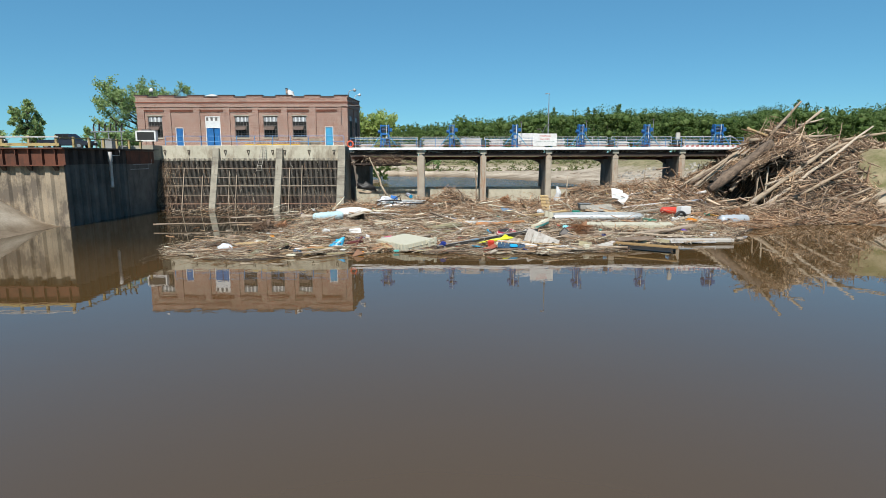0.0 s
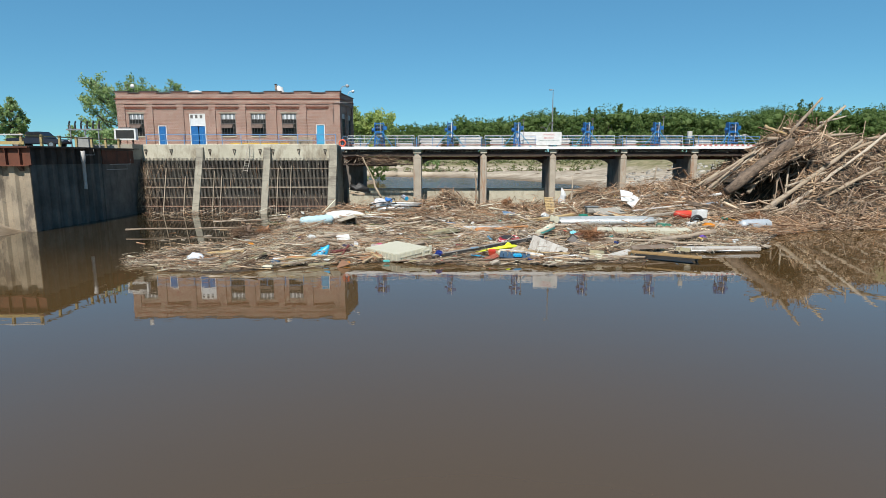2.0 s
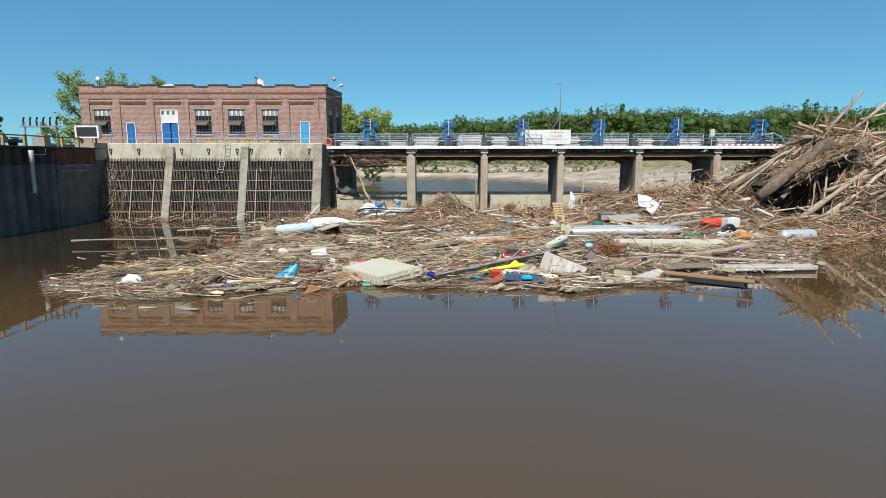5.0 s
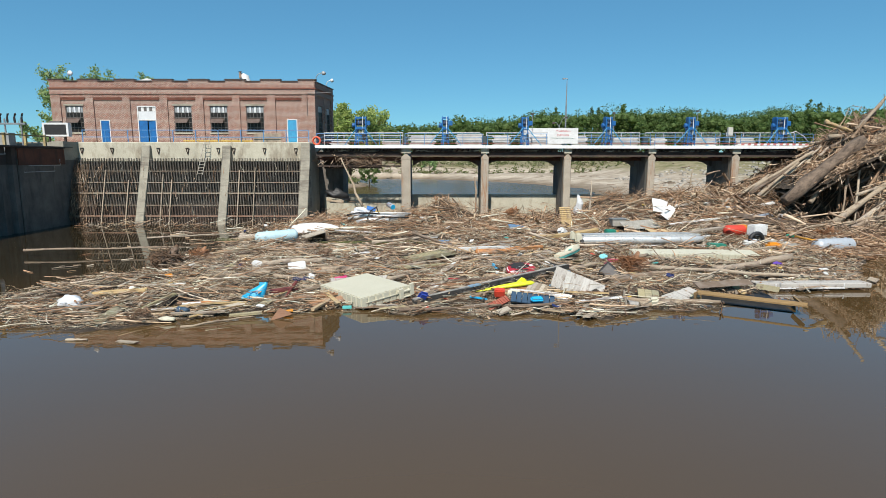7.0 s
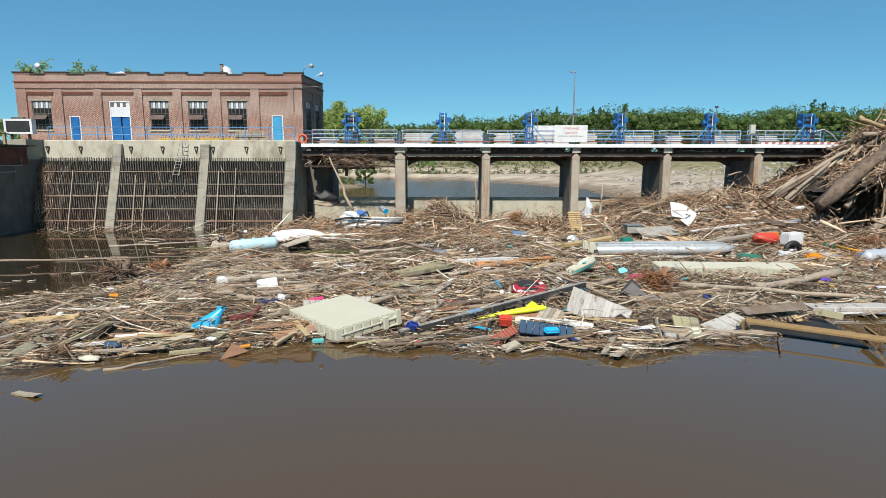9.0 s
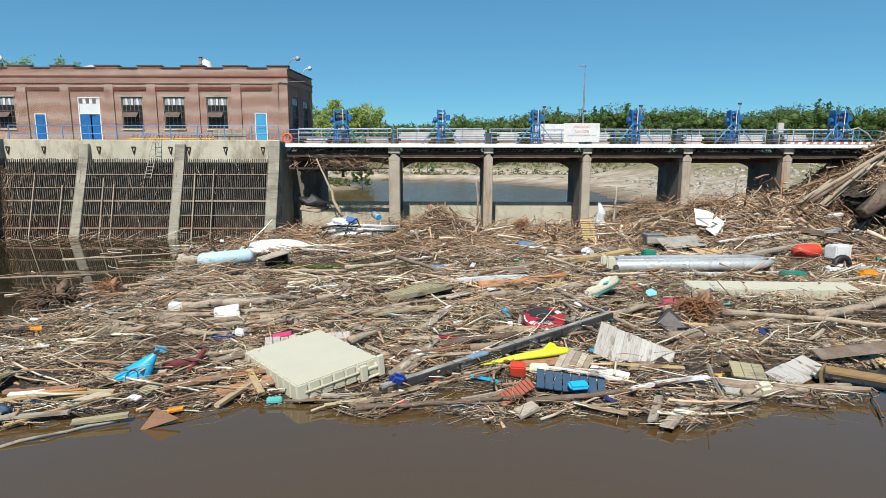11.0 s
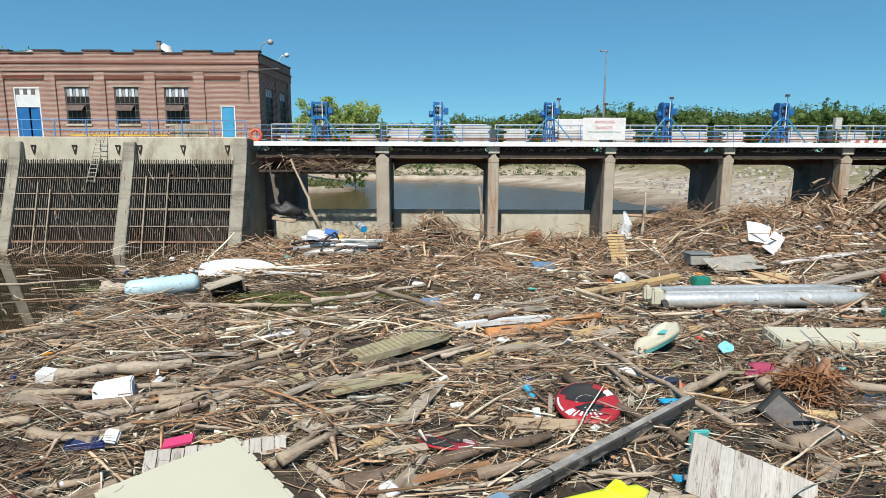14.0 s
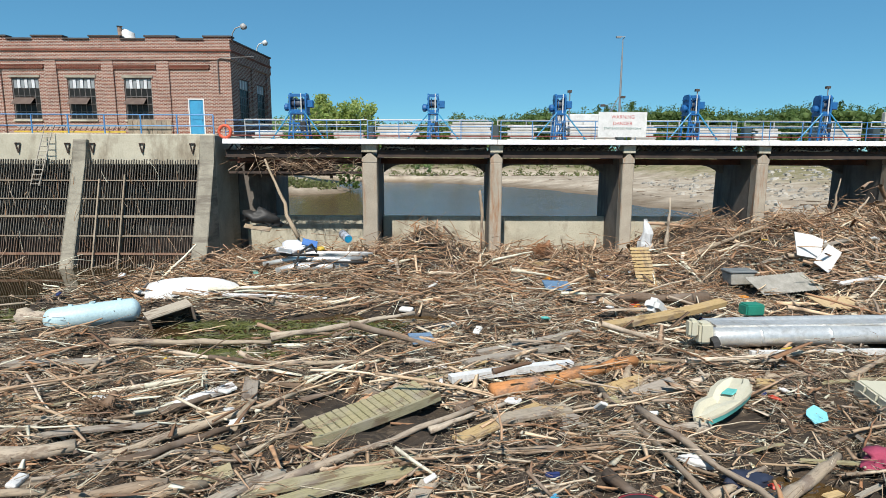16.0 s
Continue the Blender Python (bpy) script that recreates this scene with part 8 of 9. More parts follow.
lp("blue_cloth", bm, surf("faded_blue_cloth", (0.2, 0.32, 0.42), (0.15, 0.25, 0.35), 4, 30, 0.9), bmz)

# neon yellow kayak piece
ny = thing("neon_kayak", pose(3.5, 37.85, 0.36, 0, -3, 6) @ Matrix.Diagonal((0.98, 1.1, 1.05, 1)), "broken neon yellow plastic kayak", "kayak")
bm = B()
tube(bm, [(-1.35, 0, 0.0), (-1.0, 0, 0.04), (-0.3, 0, 0.12), (0.5, 0, 0.18), (1.1, 0.02, 0.2), (1.25, 0.02, 0.2)], [0.02, 0.07, 0.13, 0.17, 0.15, 0.04], 12, squash=0.6)
lp("hull", bm, NEON, ny, smooth=True)
bm = B()
prism(bm, [(0.4, 0.24), (0.95, 0.27), (0.8, 0.42), (0.68, 0.46)], "y", -0.04, 0.04)
soften(bm, 0.015)
lp("fin", bm, NEON, ny)

# leaning grey deck panel
def slat_panel(name, m, w, l, n, mat, label, cat, gap=0.012, th=0.035, rail=None, rails=2, group="", uneven=0.0):
    """Boards side by side along x, each l long in y, on cross rails."""
    t = thing(name, m, label, cat, group)
    r_ = random.Random(int(w * 100 + l * 37))
    pitch = w / n
    for k in range(n):
        bm = B()
        x = -w / 2 + k * pitch
        e = r_.uniform(-uneven, uneven)
        box(bm, x + gap / 2, x + pitch - gap / 2, -l / 2 + e, l / 2 + r_.uniform(-uneven, uneven), 0, th + r_.uniform(0, 0.006))
        lp("board", bm, mat, t)
    for k in range(rails):
        y = -l / 2 + l * (k + 0.5) / rails
        bm = B()
        box(bm, -w / 2, w / 2, y - 0.045, y + 0.045, -0.09, -0.003)
        lp("cross_rail", bm, rail or mat, t)
    return t


slat_panel("dock_raft", pose(6.7, 38.5, 0.36, 48, 22, -8), 2.3, 1.1, 9, DECKG, "silver-grey plank deck panel leaning on its edge", "deck panel", 0.006, uneven=0.03)
slat_panel("dock_raft", pose(4.75, 37.6, 0.4, 28, 10, -30), 0.85, 0.8, 5, PLANK, "small broken grey deck panel", "deck panel", 0.01, uneven=0.03)
slat_panel("dock_section", pose(0.05, 46.0, 0.46, 6, -3, 40), 3.0, 0.95, 17, PLANK_GN, "grey-green slatted dock section with a side beam", "dock section", 0.035, uneven=0.02, group="dock sections")
add_plank((-0.95, 44.55, 0.34), (1.5, 46.6, 0.42), 0.07, 0.2, PLANK_GN, "greenish side beam along the dock section")
slat_panel("dock_section", pose(-3.4, 42.0, 0.28, 6, 0, 18), 1.3, 0.55, 8, PLANK, "short grey slatted pallet piece", "dock section", 0.02, uneven=0.03, group="dock sections")
slat_panel("dock_section", pose(-3.0, 39.6, 0.30, 32, 0, 15), 2.6, 0.6, 11, DECKG, "grey slatted float behind the cream one", "dock section", 0.02, uneven=0.02, group="dock sections")
slat_panel("blue_slat_panel", pose(4.4, 36.4, 0.30, 24, 5, -8), 1.75, 0.65, 8, DKBLUE, "dark blue slatted panel with a white edge strip", "slatted panel", 0.03)
add_plank((3.5, 36.75, 0.62), (5.6, 36.35, 0.42), 0.05, 0.04, PLANK_WH, "white edge strip over the blue slatted panel")
slat_panel("red_slat_panel", pose(2.95, 35.95, 0.24, 30, -16, 32), 1.05, 0.32, 9, BRKRED, "small red-brown slatted panel piece", "slatted panel", 0.02)
slat_panel("grey_deck_piece", pose(9.35, 37.25, 0.30, 18, 4, -12), 0.85, 0.65, 3, PLANK_GN, "grey-green board piece by the water", "deck piece", 0.012, uneven=0.02)
slat_panel("grey_deck_piece", pose(8.85, 36.45, 0.14, 8, 6, -4), 1.2, 0.75, 1, DECKG, "flat grey board piece at the water's edge", "deck piece")
slat_panel("grey_deck_piece", pose(10.9, 37.6, 0.16, 12, -8, 28), 1.7, 0.8, 2, DECKG, "wide grey boards by the dark water", "deck piece", uneven=0.04)
slat_panel("pallet", pose(10.55, 59.0, H(10.5, 59) + 0.75, 58, 0, 8) @ pose(0, 0, 0, 0, 0, 90), 2.0, 0.9, 12, PLANK_YL, "yellow wooden pallet leaning against the jam", "pallet", 0.05, rails=3)
t = thing("fibre_sheet", pose(15.75, 57.1, H(15.75, 57.1) + 0.34, 22, -3, 10) @ Matrix.Diagonal((0.72, 0.85, 1, 1)), "grey corrugated roofing sheet lying on the jam", "roofing sheet")
bm = B()
prism(bm, [(-1.9 + k * 0.1, 0.05 if k % 2 else 0.0) for k in range(39)] + [(1.9 - k * 0.1, -0.02 + (0.05 if (38 - k) % 2 else 0.0)) for k in range(39)], "y", -0.75, 0.75)
lp("sheet", bm, CORR, t)

# inflatable tow tubes
def tow_tube(m, r, label, flat=1.0):
    t = thing("tow_tube", m, label, "tow tube", "tow tubes")
    bm = B()
    prof = [(0.02, 0.14), (0.35, 0.15), (0.55, 0.2), (0.78, 0.26), (0.93, 0.22), (1.0, 0.1), (0.97, 0.0), (0.85, -0.08), (0.3, -0.1)]
    rings = [[bm.verts.new((r * p * math.cos(a), r * p * math.sin(a), r * z * 0.75 * flat)) for a in np.linspace(0, 2 * math.pi, 29)[:-1]] for p, z in prof]
    for q, s in zip(rings, rings[1:]):
        for k in range(28):
            bm.faces.new((q[k], q[(k + 1) % 28], s[(k + 1) % 28], s[k]))
    bm.faces.new(rings[0])
    lp("cover", bm, surf("red_tube_cloth", (0.42, 0.02, 0.03), (0.34, 0.02, 0.03), 3, 25, 0.5, bump=0.1), t, smooth=True)

    def patch(p0, p1, a0, a1, mat, name):
        bm = B()
        n = max(3, int(abs(a1 - a0) / 8))
        def zz(p):
            return r * 0.75 * flat * float(np.interp(p, [q[0] for q in prof[:6]], [q[1] for q in prof[:6]])) + 0.008
        ps = np.linspace(p0, p1, 5)
        g = [[bm.verts.new((r * p * math.cos(radians(a)), r * p * math.sin(radians(a)), zz(p))) for a in np.linspace(a0, a1, n)] for p in ps]
        for q, s in zip(g, g[1:]):
            for k in range(n - 1):
                bm.faces.new((q[k], q[k + 1], s[k + 1], s[k]))
        lp(name, bm, mat, t)
    patch(0.03, 0.68, 15, 165, BLACKM, "dark_patch")
    patch(0.03, 0.5, 200, 340, BLACKM, "dark_patch")
    patch(0.52, 0.95, 60, 150, BLACKM, "dark_patch")
    patch(0.3, 0.36, 40, 170, FOAM, "white_stripe")
    patch(0.6, 0.92, 205, 218, FOAM, "white_mark")
    patch(0.5, 0.88, 222, 226, FOAM, "white_mark")
    for k in range(5):
        a = 232 + k * 13
        patch(0.22 + 0.08 * (k % 2), 0.78 - 0.08 * (k % 3), a, a + 7, FOAM, "white_mark")
    patch(0.66, 0.9, 10, 30, FOAM, "white_stripe")
    patch(0.88, 0.94, 160, 200, FOAM, "white_stripe")
    return t


tow_tube(pose(4.66, 41.75, 0.42, 15, -4, 4), 0.74, "round red and black tow tube with white markings")
tow_tube(pose(1.45, 40.35, 0.24, 12, 8, 130), 0.62, "half deflated red and black tow tube", 0.5)

# blue kayak bow standing up
kb = thing("kayak_bow", pose(-7.1, 36.85, 0.0, 0, 14, 0), "bright blue kayak bow sticking up out of the jam", "kayak")
bm = B()
secs = []
for z, cx, hw, dp in ((-0.1, -0.12, 0.55, 0.34), (0.15, 0.0, 0.47, 0.32), (0.35, 0.09, 0.39, 0.28), (0.6, 0.22, 0.27, 0.22), (0.82, 0.34, 0.15, 0.14), (0.97, 0.42, 0.05, 0.05), (1.02, 0.45, 0.01, 0.01)):
    secs.append([bm.verts.new((cx + hw * math.cos(q), dp * math.sin(q) * (0.8 if math.sin(q) < 0 else 0.5) + z * 0.25, z)) for q in np.linspace(0, 2 * math.pi, 15)[:-1]])
for r, s in zip(secs, secs[1:]):
    for k in range(14):
        bm.faces.new((r[k], r[(k + 1) % 14], s[(k + 1) % 14], s[k]))
bm.faces.new(secs[0][::-1]), bm.faces.new(secs[-1])
lp("hull", bm, CYAN, kb, smooth=True)
bm = B()
ring = [(0.10 + 0.15 * math.cos(a), -0.145 + 0.075 * math.sin(a), 0.36 + 0.17 * math.sin(a)) for a in np.linspace(0, 2 * math.pi, 19)]
tube(bm, ring, 0.011, 6, cap=False)
lp("ring_mark", bm, NAVYC, kb, "dark ring painted on the bow")
bm = B()
tube(bm, [(0.4, 0.2, 0.98), (0.52, 0.22, 1.08)], 0.03, 6)
lp("tip_handle", bm, BLACKM, kb)

# pedal boat: scalloped beige tub over a turquoise lower hull
pb = thing("pedal_boat", pose(7.85, 46.1, 0.42, -14, -14, 34) @ Matrix.Diagonal((1.15, 1.15, 0.9, 1)), "beige and turquoise moulded pedal boat hull", "boat")
PB = [(-0.78, 0.03, 0.30), (-0.6, 0.16, 0.33), (-0.3, 0.29, 0.36), (-0.05, 0.34, 0.30), (0.15, 0.36, 0.22), (0.35, 0.36, 0.36), (0.6, 0.33, 0.40), (0.78, 0.22, 0.40)]


def loft(bm, rows):
    g = [[bm.verts.new(q) for q in r] for r in rows]
    for r, s_ in zip(g, g[1:]):
        for k in range(len(r) - 1):
            bm.faces.new((r[k], r[k + 1], s_[k + 1], s_[k]))
    return g


bm = B()
g = loft(bm, [[(x, -w, 0.14), (x, -w * 1.06, 0.22), (x, -w, z), (x, -w * 0.62, z + 0.02), (x, -w * 0.4, z - (0.14 if 0 < k < 7 else 0)), (x, w * 0.4, z - (0.14 if 0 < k < 7 else 0)), (x, w * 0.62, z + 0.02), (x, w, z), (x, w * 1.06, 0.22), (x, w, 0.14)] for k, (x, w, z) in enumerate(PB)])
bm.faces.new(g[0]), bm.faces.new(g[-1])
lp("tub", bm, CREAM, pb)
bm = B()
g = loft(bm, [[(x, -w * 0.97, 0.139), (x * 0.96, -w * 0.8, 0.0), (x * 0.92, -w * 0.4, -0.06), (x * 0.92, w * 0.4, -0.06), (x * 0.96, w * 0.8, 0.0), (x, w * 0.97, 0.139)] for x, w, z in PB])
bm.faces.new(g[0]), bm.faces.new(g[-1])
lp("lower_hull", bm, TEAL, pb)
bm = B()
box(bm, 0.28, 0.52, -0.14, 0.12, 0.24, 0.285)
soften(bm, 0.02)
lp("seat_pad", bm, TEAL, pb)

# black panel set on edge
tv = thing("framed_display", pose(8.75, 41.3, 0.15, -20, 38, -30) @ Matrix.Diagonal((0.8, 0.8, 0.8, 1)), "black framed panel standing on its edge", "panel")
bm = B()
box(bm, -0.62, 0.62, 0.0, 0.28, 0.0, 0.82)
soften(bm, 0.03)
lp("shell", bm, BLACKM, tv)
bm = B()
box(bm, 0.625, 0.68, -0.03, 0.3, -0.03, 0.9)
lp("pale_edge", bm, FOAM, tv)
bm = B()
box(bm, -0.5, 0.5, -0.012, -0.002, 0.1, 0.7)
lp("inset", bm, GREYP, tv)

# foam blocks and boxes
def block(name, m, sx, sy, sz, mat, label, cat, bev=0.04, skew=0.0):
    bm = B()
    v = box(bm, -sx / 2, sx / 2, -sy / 2, sy / 2, 0, sz)
    for k in (4, 5):
        v[k].co.y += skew
    soften(bm, bev, 2)
    return solo(name, bm, mat, label, cat, m=m)


block("foam_block", pose(-6.5, 42.4, 0.12, 4, -6, 18), 0.85, 0.7, 0.55, FOAM, "white foam block with a slanted side", "foam block", 0.03, 0.3)
block("foam_box", pose(-8.95, 43.6, 0.2, 4, 10, 8), 0.5, 0.4, 0.34, FOAM, "small white plastic box", "box")
gt = thing("grey_tub", pose(14.34, 58.12, H(14.34, 58.12) + 0.34, 0, 0, 6), "grey plastic storage tub with a dark lid", "tub")
bm = B()
prism(bm, [(-0.48, 0), (0.48, 0), (0.55, 0.5), (-0.55, 0.5)], "y", -0.35, 0.35)
soften(bm, 0.04)
lp("body", bm, CORR, gt)
bm = B()
box(bm, -0.6, 0.6, -0.4, 0.4, 0.5, 0.62)
soften(bm, 0.04)
lp("lid", bm, GREYPL, gt)
wb = thing("wall_sheet", pose(18.05, 59.0, H(18.05, 59.0) + 0.5, -14, -6, -8), "white flat panel standing in the jam", "panel")
bm = B()
prism(bm, [(-0.6, 0.25), (0.3, 0.0), (0.55, 0.85), (0.1, 1.1), (-0.6, 1.3)], "y", -0.03, 0.03)
lp("sheet", bm, WHITE_CL, wb)
wb2 = thing("wall_sheet", pose(18.05, 58.4, H(18.05, 58.4) + 0.42, -20, 36, -14), "white cracked panel piece in the jam", "panel")
bm = B()
prism(bm, [(-0.35, 0.0), (0.4, 0.0), (0.35, 1.1), (-0.3, 1.05)], "y", -0.03, 0.03)
lp("sheet", bm, WHITE_CL, wb2)
block("chipboard_sheet", pose(16.5, 54.9, H(16.5, 54.9) + 0.15, 14, 4, 14), 2.0, 1.0, 0.04, PLY, "tan chipboard sheet lying on the jam", "board", 0.008)
# broken ochre box frame floating at the edge
op = thing("floating_frame", (13, 37.5, 0), "broken ochre plywood box frame half afloat", "wooden frame")


def frame_board(a, b, z0, z1, th, lean, mat, name):
    """A board on edge from a to b, its top leaning sideways."""
    a, b = Vector((*a, 0)), Vector((*b, 0))
    d = (b - a).normalized()
    nrm = Vector((-d.y, d.x, 0))
    bm = B()
    vs = []
    for q in (a, b):
        for w, z in ((0, z0), (th, z0), (th + lean, z1), (lean, z1)):
            vs.append(bm.verts.new(q + nrm * w + Vector((0, 0, z))))
    for k in range(4):
        bm.faces.new((vs[k], vs[(k + 1) % 4], vs[4 + (k + 1) % 4], vs[4 + k]))
    bm.faces.new(vs[3::-1]), bm.faces.new(vs[4:])
    part(name, bm, mat, op)


frame_board((11.25, 36.95), (14.45, 34.85), 0.42, 0.50, 0.06, 0.20, OCHRE, "front_board")
frame_board((11.25, 36.92), (14.47, 34.82), 0.37, 0.415, 0.05, 0.0, OCHRE, "lower_strip")
frame_board((14.47, 34.9), (14.95, 36.4), 0.30, 0.44, 0.06, 0.05, OCHRE, "end_board")
frame_board((11.2, 36.95), (11.7, 37.5), 0.02, 0.42, 0.06, 0.05, OCHRE, "end_board")
# black board stands in for the shaded opening behind the front
frame_board((11.6, 37.6), (14.9, 36.2), -0.1, 0.20, 0.05, 0.0, BLACKM, "inner_board")
frame_board((11.7, 37.75), (14.4, 38.5), 0.44, 0.60, 0.09, 0.35, LOG_DK, "back_beam")
frame_board((14.42, 38.4), (14.95, 37.6), 0.30, 0.50, 0.07, 0.10, PLANK_GN, "end_beam")
# black sheet put in for the shade inside the frame
bm = B()
prism(bm, [(11.4, 37.4), (14.35, 35.45), (14.95, 38.2), (15.0, 39.6)], "z", 0.01, 0.03)
part("bottom_sheet", bm, BLACKM, op)
bm = B()
box(bm, 11.1, 11.5, 37.1, 37.4, 0.12, 0.34)
soften(bm, 0.09, 2)
part("foam_lump", bm, CREAM, op)
bg = thing("grey_gangway", pose(17.6, 39.6, 0.10, 0, 0, 1), "grey gangway piece with a white rail frame", "gangway")
bm = B()
box(bm, -2.6, 2.6, -0.35, 0.35, 0, 0.22)
soften(bm, 0.03)
lp("plank", bm, DECKG, bg)
bm = B()
tube(bm, [(-1.9, -0.5, 0.25), (-1.9, -0.55, 0.05), (1.2, -0.55, 0.05), (1.2, -0.5, 0.25)], 0.035, 6)
lp("rail_frame", bm, WHITE_CL, bg)

# bright things below the heap
bm = B()
capsule(bm, (20.3, 53.4, 0.95), (21.9, 53.6, 0.95), 0.38, 14)
solo("red_drum", bm, REDP, "bright red plastic drum", "drum", smooth=True)
block("orange_float", pose(21.9, 54.3, 0.9, 0, 0, 20), 1.0, 0.5, 0.35, ORANGE, "orange plastic float among the wreckage", "float", 0.1)
ck = thing("cooler", pose(22.0, 52.4, 0.75, 0, 0, 20), "white cooler lying on its side", "cooler")
bm = B()
box(bm, -0.5, 0.5, -0.35, 0.35, 0, 0.72)
soften(bm, 0.06, 2)
lp("body", bm, WHITE_CL, ck)
bm = B()
box(bm, 0.5, 0.6, -0.36, 0.36, 0.0, 0.74)
soften(bm, 0.03)
lp("lid", bm, FOAM, ck)
jk = thing("boat_chair", pose(20.9, 50.7, 0.3, 0, -8, 15), "black and white boat seat", "boat seat")
bm = B()
box(bm, -0.8, 0.4, -0.35, 0.35, 0.1, 0.4)
soften(bm, 0.1, 2)
lp("cushion", bm, FOAM, jk)
bm = B()
ring = [(0.2 + 0.5 * math.cos(a), -0.1, 0.35 + 0.45 * math.sin(a)) for a in np.linspace(0, 2 * math.pi, 17)]
tube(bm, ring, 0.13, 8, cap=False)
lp("backrest", bm, BLACKM, jk, smooth=True)
block("yellow_float", pose(21.5, 49.4, 0.3, 0, 0, 6), 0.95, 0.5, 0.42, ORANGE, "yellow-orange plastic float below the heap", "float", 0.14)
block("green_tarp", pose(17.9, 49.4, 0.3, 0, 3, 4), 1.15, 0.6, 0.35, GREENP, "folded green plastic sheet", "plastic sheet", 0.08)
block("grey_hull_piece", pose(22.6, 50.2, 0.3, 12, 4, 5), 2.2, 1.2, 0.22, CORR, "flat grey hull piece", "boat part", 0.05)
block("cream_tub", pose(9.15, 36.15, 0.1, 18, -6, 6), 0.4, 0.3, 0.36, CREAM, "cream plastic tub standing in the shallows", "tub", 0.08)
block("teal_box", pose(6.45, 40.15, 0.2, 15, 0, 5), 0.38, 0.08, 0.5, TEAL, "teal plastic panel piece", "plastic piece", 0.02)
block("white_drum", pose(9.13, 53.77, 0.55, 0, 30, 40), 0.9, 0.55, 0.5, FOAM, "white plastic drum on the jam", "drum", 0.15)
block("green_crate", pose(12.43, 53.44, 0.62, 0, 0, 8), 0.7, 0.5, 0.4, GREENP, "dark green plastic crate", "crate", 0.05)
block("blue_board", pose(6.5, 57.9, H(6.5, 57.9) + 0.35, 22, 6, 10), 1.2, 0.7, 0.06, surf("faded_blue_sheet", (0.13, 0.22, 0.34), (0.1, 0.18, 0.28), 2, 18, 0.6), "faded blue plastic sheet", "plastic sheet", 0.01)
block("blue_board", pose(0.95, 51.2, 0.42, 24, 6, 28), 0.8, 0.5, 0.05, surf("slate_blue_sheet", (0.16, 0.25, 0.36), (0.13, 0.2, 0.3), 2, 18, 0.6), "slate blue board piece", "board piece", 0.01)
block("navy_jacket", pose(-0.15, 36.3, 0.2, 30, 20, 20), 0.4, 0.2, 0.55, surf("blue_vest_cloth", (0.02, 0.06, 0.35), (0.015, 0.04, 0.25), 4, 30, 0.8), "blue life vest hanging in the wreckage", "life vest", 0.08)
block("red_cushion", pose(3.15, 37.15, 0.25, 20, 0, -10), 0.42, 0.3, 0.34, REDP, "bright red plastic piece", "plastic piece", 0.04)
block("cream_piece", pose(3.75, 37.35, 0.3, 30, 0, -8), 0.5, 0.35, 0.1, CREAM, "cream shell-shaped plastic piece", "plastic piece", 0.04)
add_plank((3.3, 37.7, 0.35), (5.0, 37.8, 0.42), 0.35, 0.05, PLANK_OR, "red-brown stained boards behind the blue panel", 20)
block("cyan_cloth", pose(4.5, 36.05, 0.34, 20, 0, 10), 0.5, 0.3, 0.12, CYAN, "crumpled light blue plastic cloth", "plastic sheet", 0.05)
block("cyan_strip", pose(2.25, 36.85, 0.2, 0, 5, -18), 0.75, 0.1, 0.07, CYAN, "bright blue plastic strip", "plastic strip", 0.02)
block("cyan_strip", pose(6.9, 42.35, 0.25, 0, 4, 12), 0.75, 0.22, 0.05, CYAN, "bright blue plastic paddle", "paddle", 0.02)
block("cyan_strip", pose(5.75, 38.95, 0.25, 0, 4, 0), 0.45, 0.2, 0.06, CYAN, "blue and white plastic piece", "plastic piece", 0.02)
block("maroon_board", pose(-5.9, 37.6, 0.35, 10, -6, 12), 1.2, 0.25, 0.12, MAROON, "dark maroon board piece", "board piece", 0.02)
block("maroon_board", pose(-5.55, 37.5, 0.45, 20, -50, 30), 0.8, 0.16, 0.08, MAROON, "dark maroon slat standing askew", "board piece", 0.02)
block("pink_sheet", pose(-3.95, 40.1, 0.36, 12, -8, 12), 0.62, 0.32, 0.06, PINKP, "crumpled pink plastic sheet", "plastic sheet", 0.03)
block("navy_cloth", pose(-5.8, 40.1, 0.28, 10, 0, 12), 0.8, 0.35, 0.12, NAVYC, "dark blue cloth heap", "cloth", 0.05)
block("white_shell", pose(-5.35, 40.2, 0.42, 40, 20, 20), 0.28, 0.3, 0.1, FOAM, "small white plastic shell", "plastic piece", 0.04)
block("pale_box", pose(-2.95, 35.75, 0.08, 6, 0, 8), 0.36, 0.18, 0.1, TEAL, "small pale teal box at the water's edge", "box", 0.02)
block("orange_scrap", pose(-5.1, 35.2, 0.1, 10, -6, 16), 0.35, 0.15, 0.06, ORANGE, "small orange board scrap", "scrap", 0.01)
bm = B()
tube(bm, [(13.3, 66.4, 0.9), (13.25, 66.4, 1.3), (13.35, 66.4, 1.8), (13.3, 66.45, 2.3), (13.2, 66.5, 2.6)], [0.42, 0.38, 0.32, 0.2, 0.05], 11)
for vv in bm.verts:
    vv.co += 0.22 * Vector((noise.noise(vv.co * 3.0), noise.noise(vv.co * 3.4 + Vector((9, 0, 0))), 0.3 * noise.noise(vv.co * 3.1)))
solo("plastic_sheet", bm, surf("clear_plastic_sheet", (0.62, 0.63, 0.63), (0.5, 0.5, 0.5), 3, 18, 0.35), "pale crumpled plastic sheet hanging by the pier", "plastic sheet")
SILV = surf("bent_aluminium_sheet", (0.62, 0.63, 0.65), (0.5, 0.51, 0.53), 2, 18, 0.35, 0.6, bump=0.1)
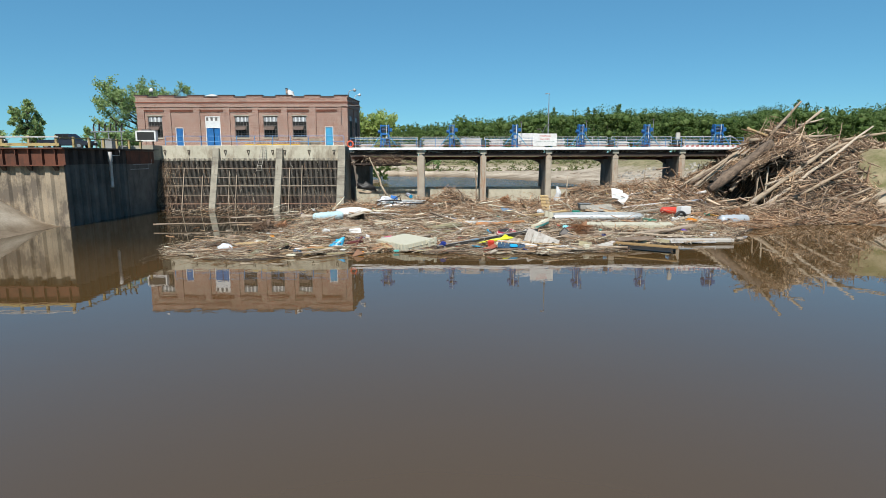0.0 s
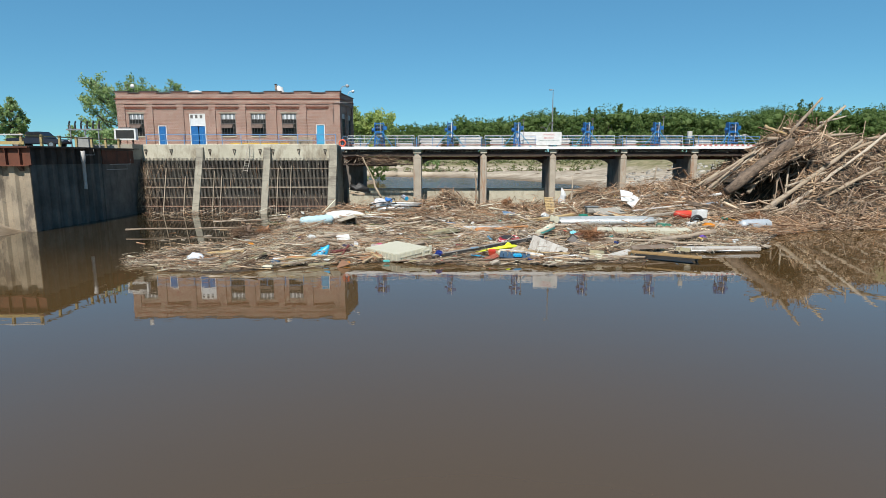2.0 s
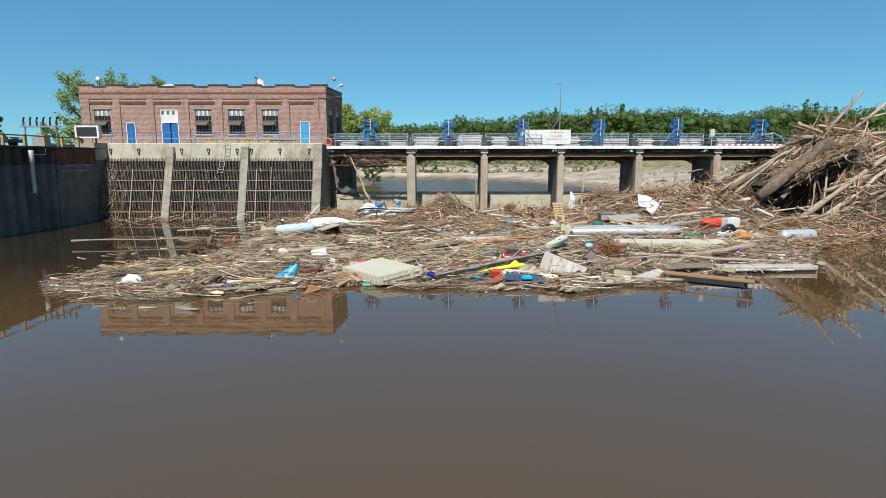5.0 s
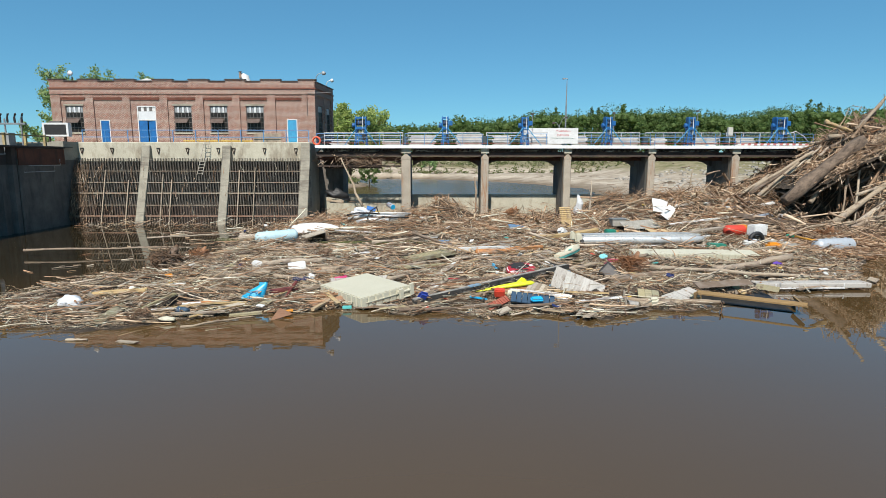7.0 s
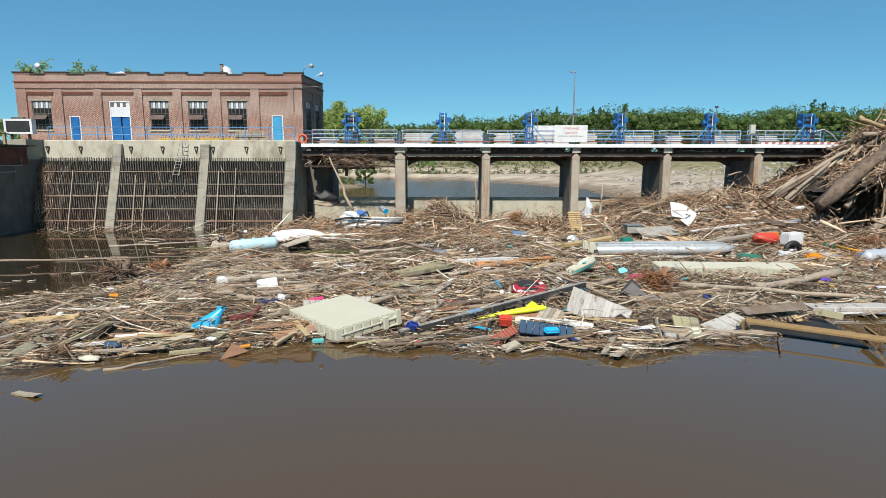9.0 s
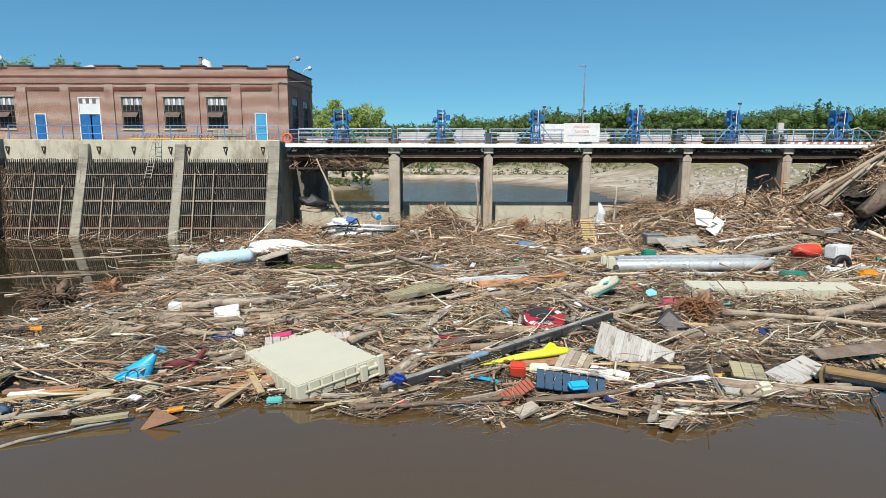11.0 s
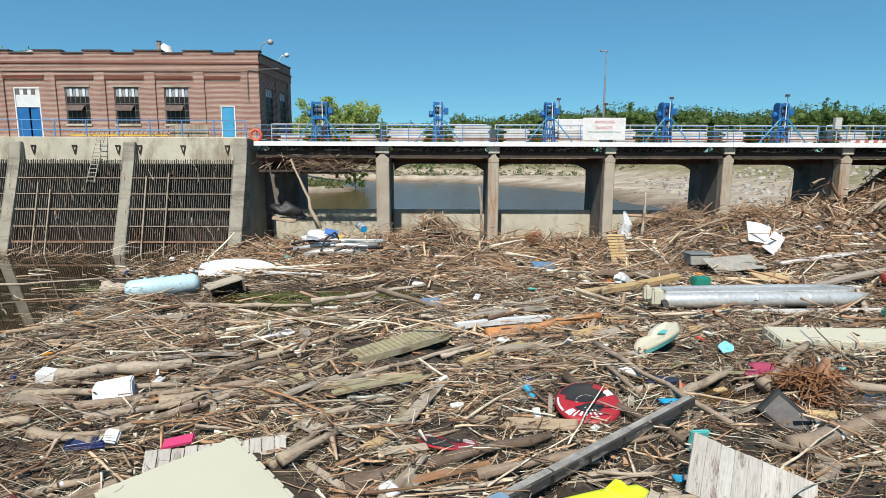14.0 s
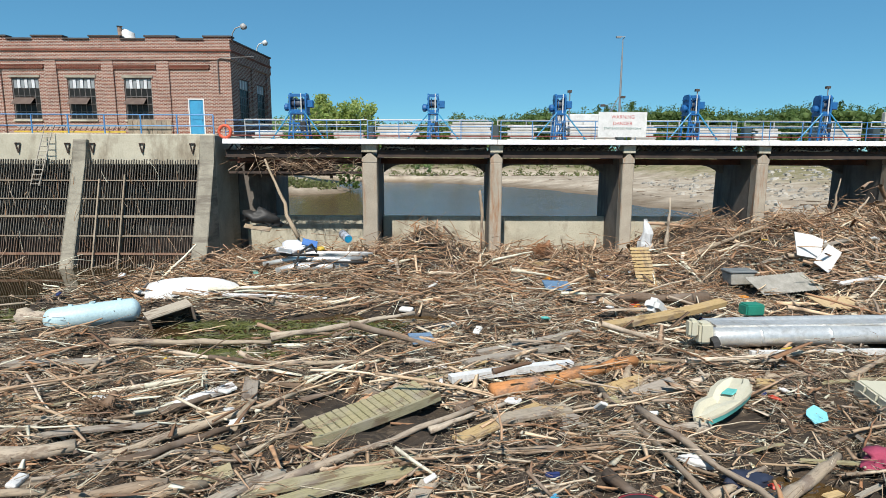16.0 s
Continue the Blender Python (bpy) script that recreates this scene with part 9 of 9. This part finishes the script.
for k, (x, y_, a, e, L, w, mt, lb) in enumerate(((25.2, 57.4, 14, -8, 1.6, 0.45, SILV, "bent silver sheet metal piece"), (26.0, 57.0, 30, -18, 1.5, 0.12, WHITE_CL, "white frame bar on the heap's foot"), (26.7, 57.0, -20, 22, 1.1, 0.4, SILV, "bent silver sheet metal piece"),
                                                  (24.3, 57.9, 5, 4, 1.3, 0.3, WHITE_CL, "white torn panel piece"), (25.9, 56.2, -35, 35, 0.7, 0.5, GREYP, "grey torn panel piece"))):
    block("metal_scrap", pose(x, y_, H(x, y_) + 0.45, 20, e, a), L, w, 0.035, mt, lb, "scrap metal", 0.008)
add_plank((23.0, 58.2, H(23.0, 58.2) + 0.35), (27.0, 55.0, H(27.0, 55.0) + 0.45), 0.12, 0.3, LOG_DK, "long dark brown plank on edge by the heap", 0)
add_plank((23.6, 60.0, H(23.6, 60.0) + 0.3), (27.6, 60.4, H(27.6, 60.4) + 0.5), 0.3, 0.12, PLANK_WH, "pale split board on the heap's foot", 15)
BRKWOOD = wood_mat("reddish_brown_board", [(0.27, 0.145, 0.085), (0.24, 0.13, 0.08)], grain_axis=(1, 8, 8))
bm = B()
prism(bm, [(-0.55, 0.0), (0.5, 0.30), (-0.12, 0.62)], "y", -0.025, 0.025)
solo("triangular_panel", bm, BRKWOOD, "brown triangular board piece sticking out of the water", "board", m=pose(-5.15, 34.5, -0.05, -28, 0, 8) @ Matrix.Diagonal((0.8, 1, 0.8, 1)))
block("sand_block", pose(38.4, 55.6, 0.1, 0, 0, 8), 3.2, 1.6, 1.9, CONC, "broken grey concrete block under the heap", "concrete block", 0.08)

# small coloured litter
cr = np.random.default_rng(31)
lit = []
bm = B(); tube(bm, [(-0.13, 0, 0.04), (0.06, 0, 0.04), (0.1, 0, 0.04), (0.14, 0, 0.04)], [0.04, 0.042, 0.018, 0.018], 9); lit.append(("plastic_bottle", done("plastic_bottle", bm, WHITE_CL, True), "bottle", "small plastic bottle in the reeds"))
bm = B(); box(bm, -0.16, 0.16, -0.09, 0.09, 0, 0.07); soften(bm, 0.02); lit.append(("foam_scrap", done("foam_scrap", bm, FOAM), "scrap", "small white foam scrap in the reeds"))
for mt, word in ((CYAN, "blue"), (REDP, "red"), (ORANGE, "orange"), (TEAL, "teal"), (YELLOW, "yellow"), (NAVYC, "navy")):
    bm = B()
    v = box(bm, -0.14, 0.14, -0.08, 0.08, 0, 0.05)
    v[4].co.z += 0.06
    soften(bm, 0.015)
    lit.append(("plastic_scrap", done("plastic_scrap", bm, mt), "scrap", "small %s plastic scrap in the reeds" % word))
xy = scatter(cr, 110, -15, 24, 35, 63)
for k, (x, y) in enumerate(xy):
    u = cr.random()
    nm, me, cat, lb = lit[1] if u < 0.5 else lit[0] if u < 0.72 else lit[2 + int(cr.integers(6))]
    s = cr.uniform(0.5, 1.3) if y < 50 else cr.uniform(0.8, 1.8)
    ob = solo(nm, me, None, lb, cat, "litter", m=pose(x, y, H(x, y) * min(1.0, float(cover(np.array([x]), np.array([y]))[0]) * 1.6) + 0.12, cr.normal(0, 15), cr.normal(0, 15), cr.uniform(0, 360)) @ Matrix.Diagonal((s, s * cr.uniform(0.7, 1.3), s, 1)))
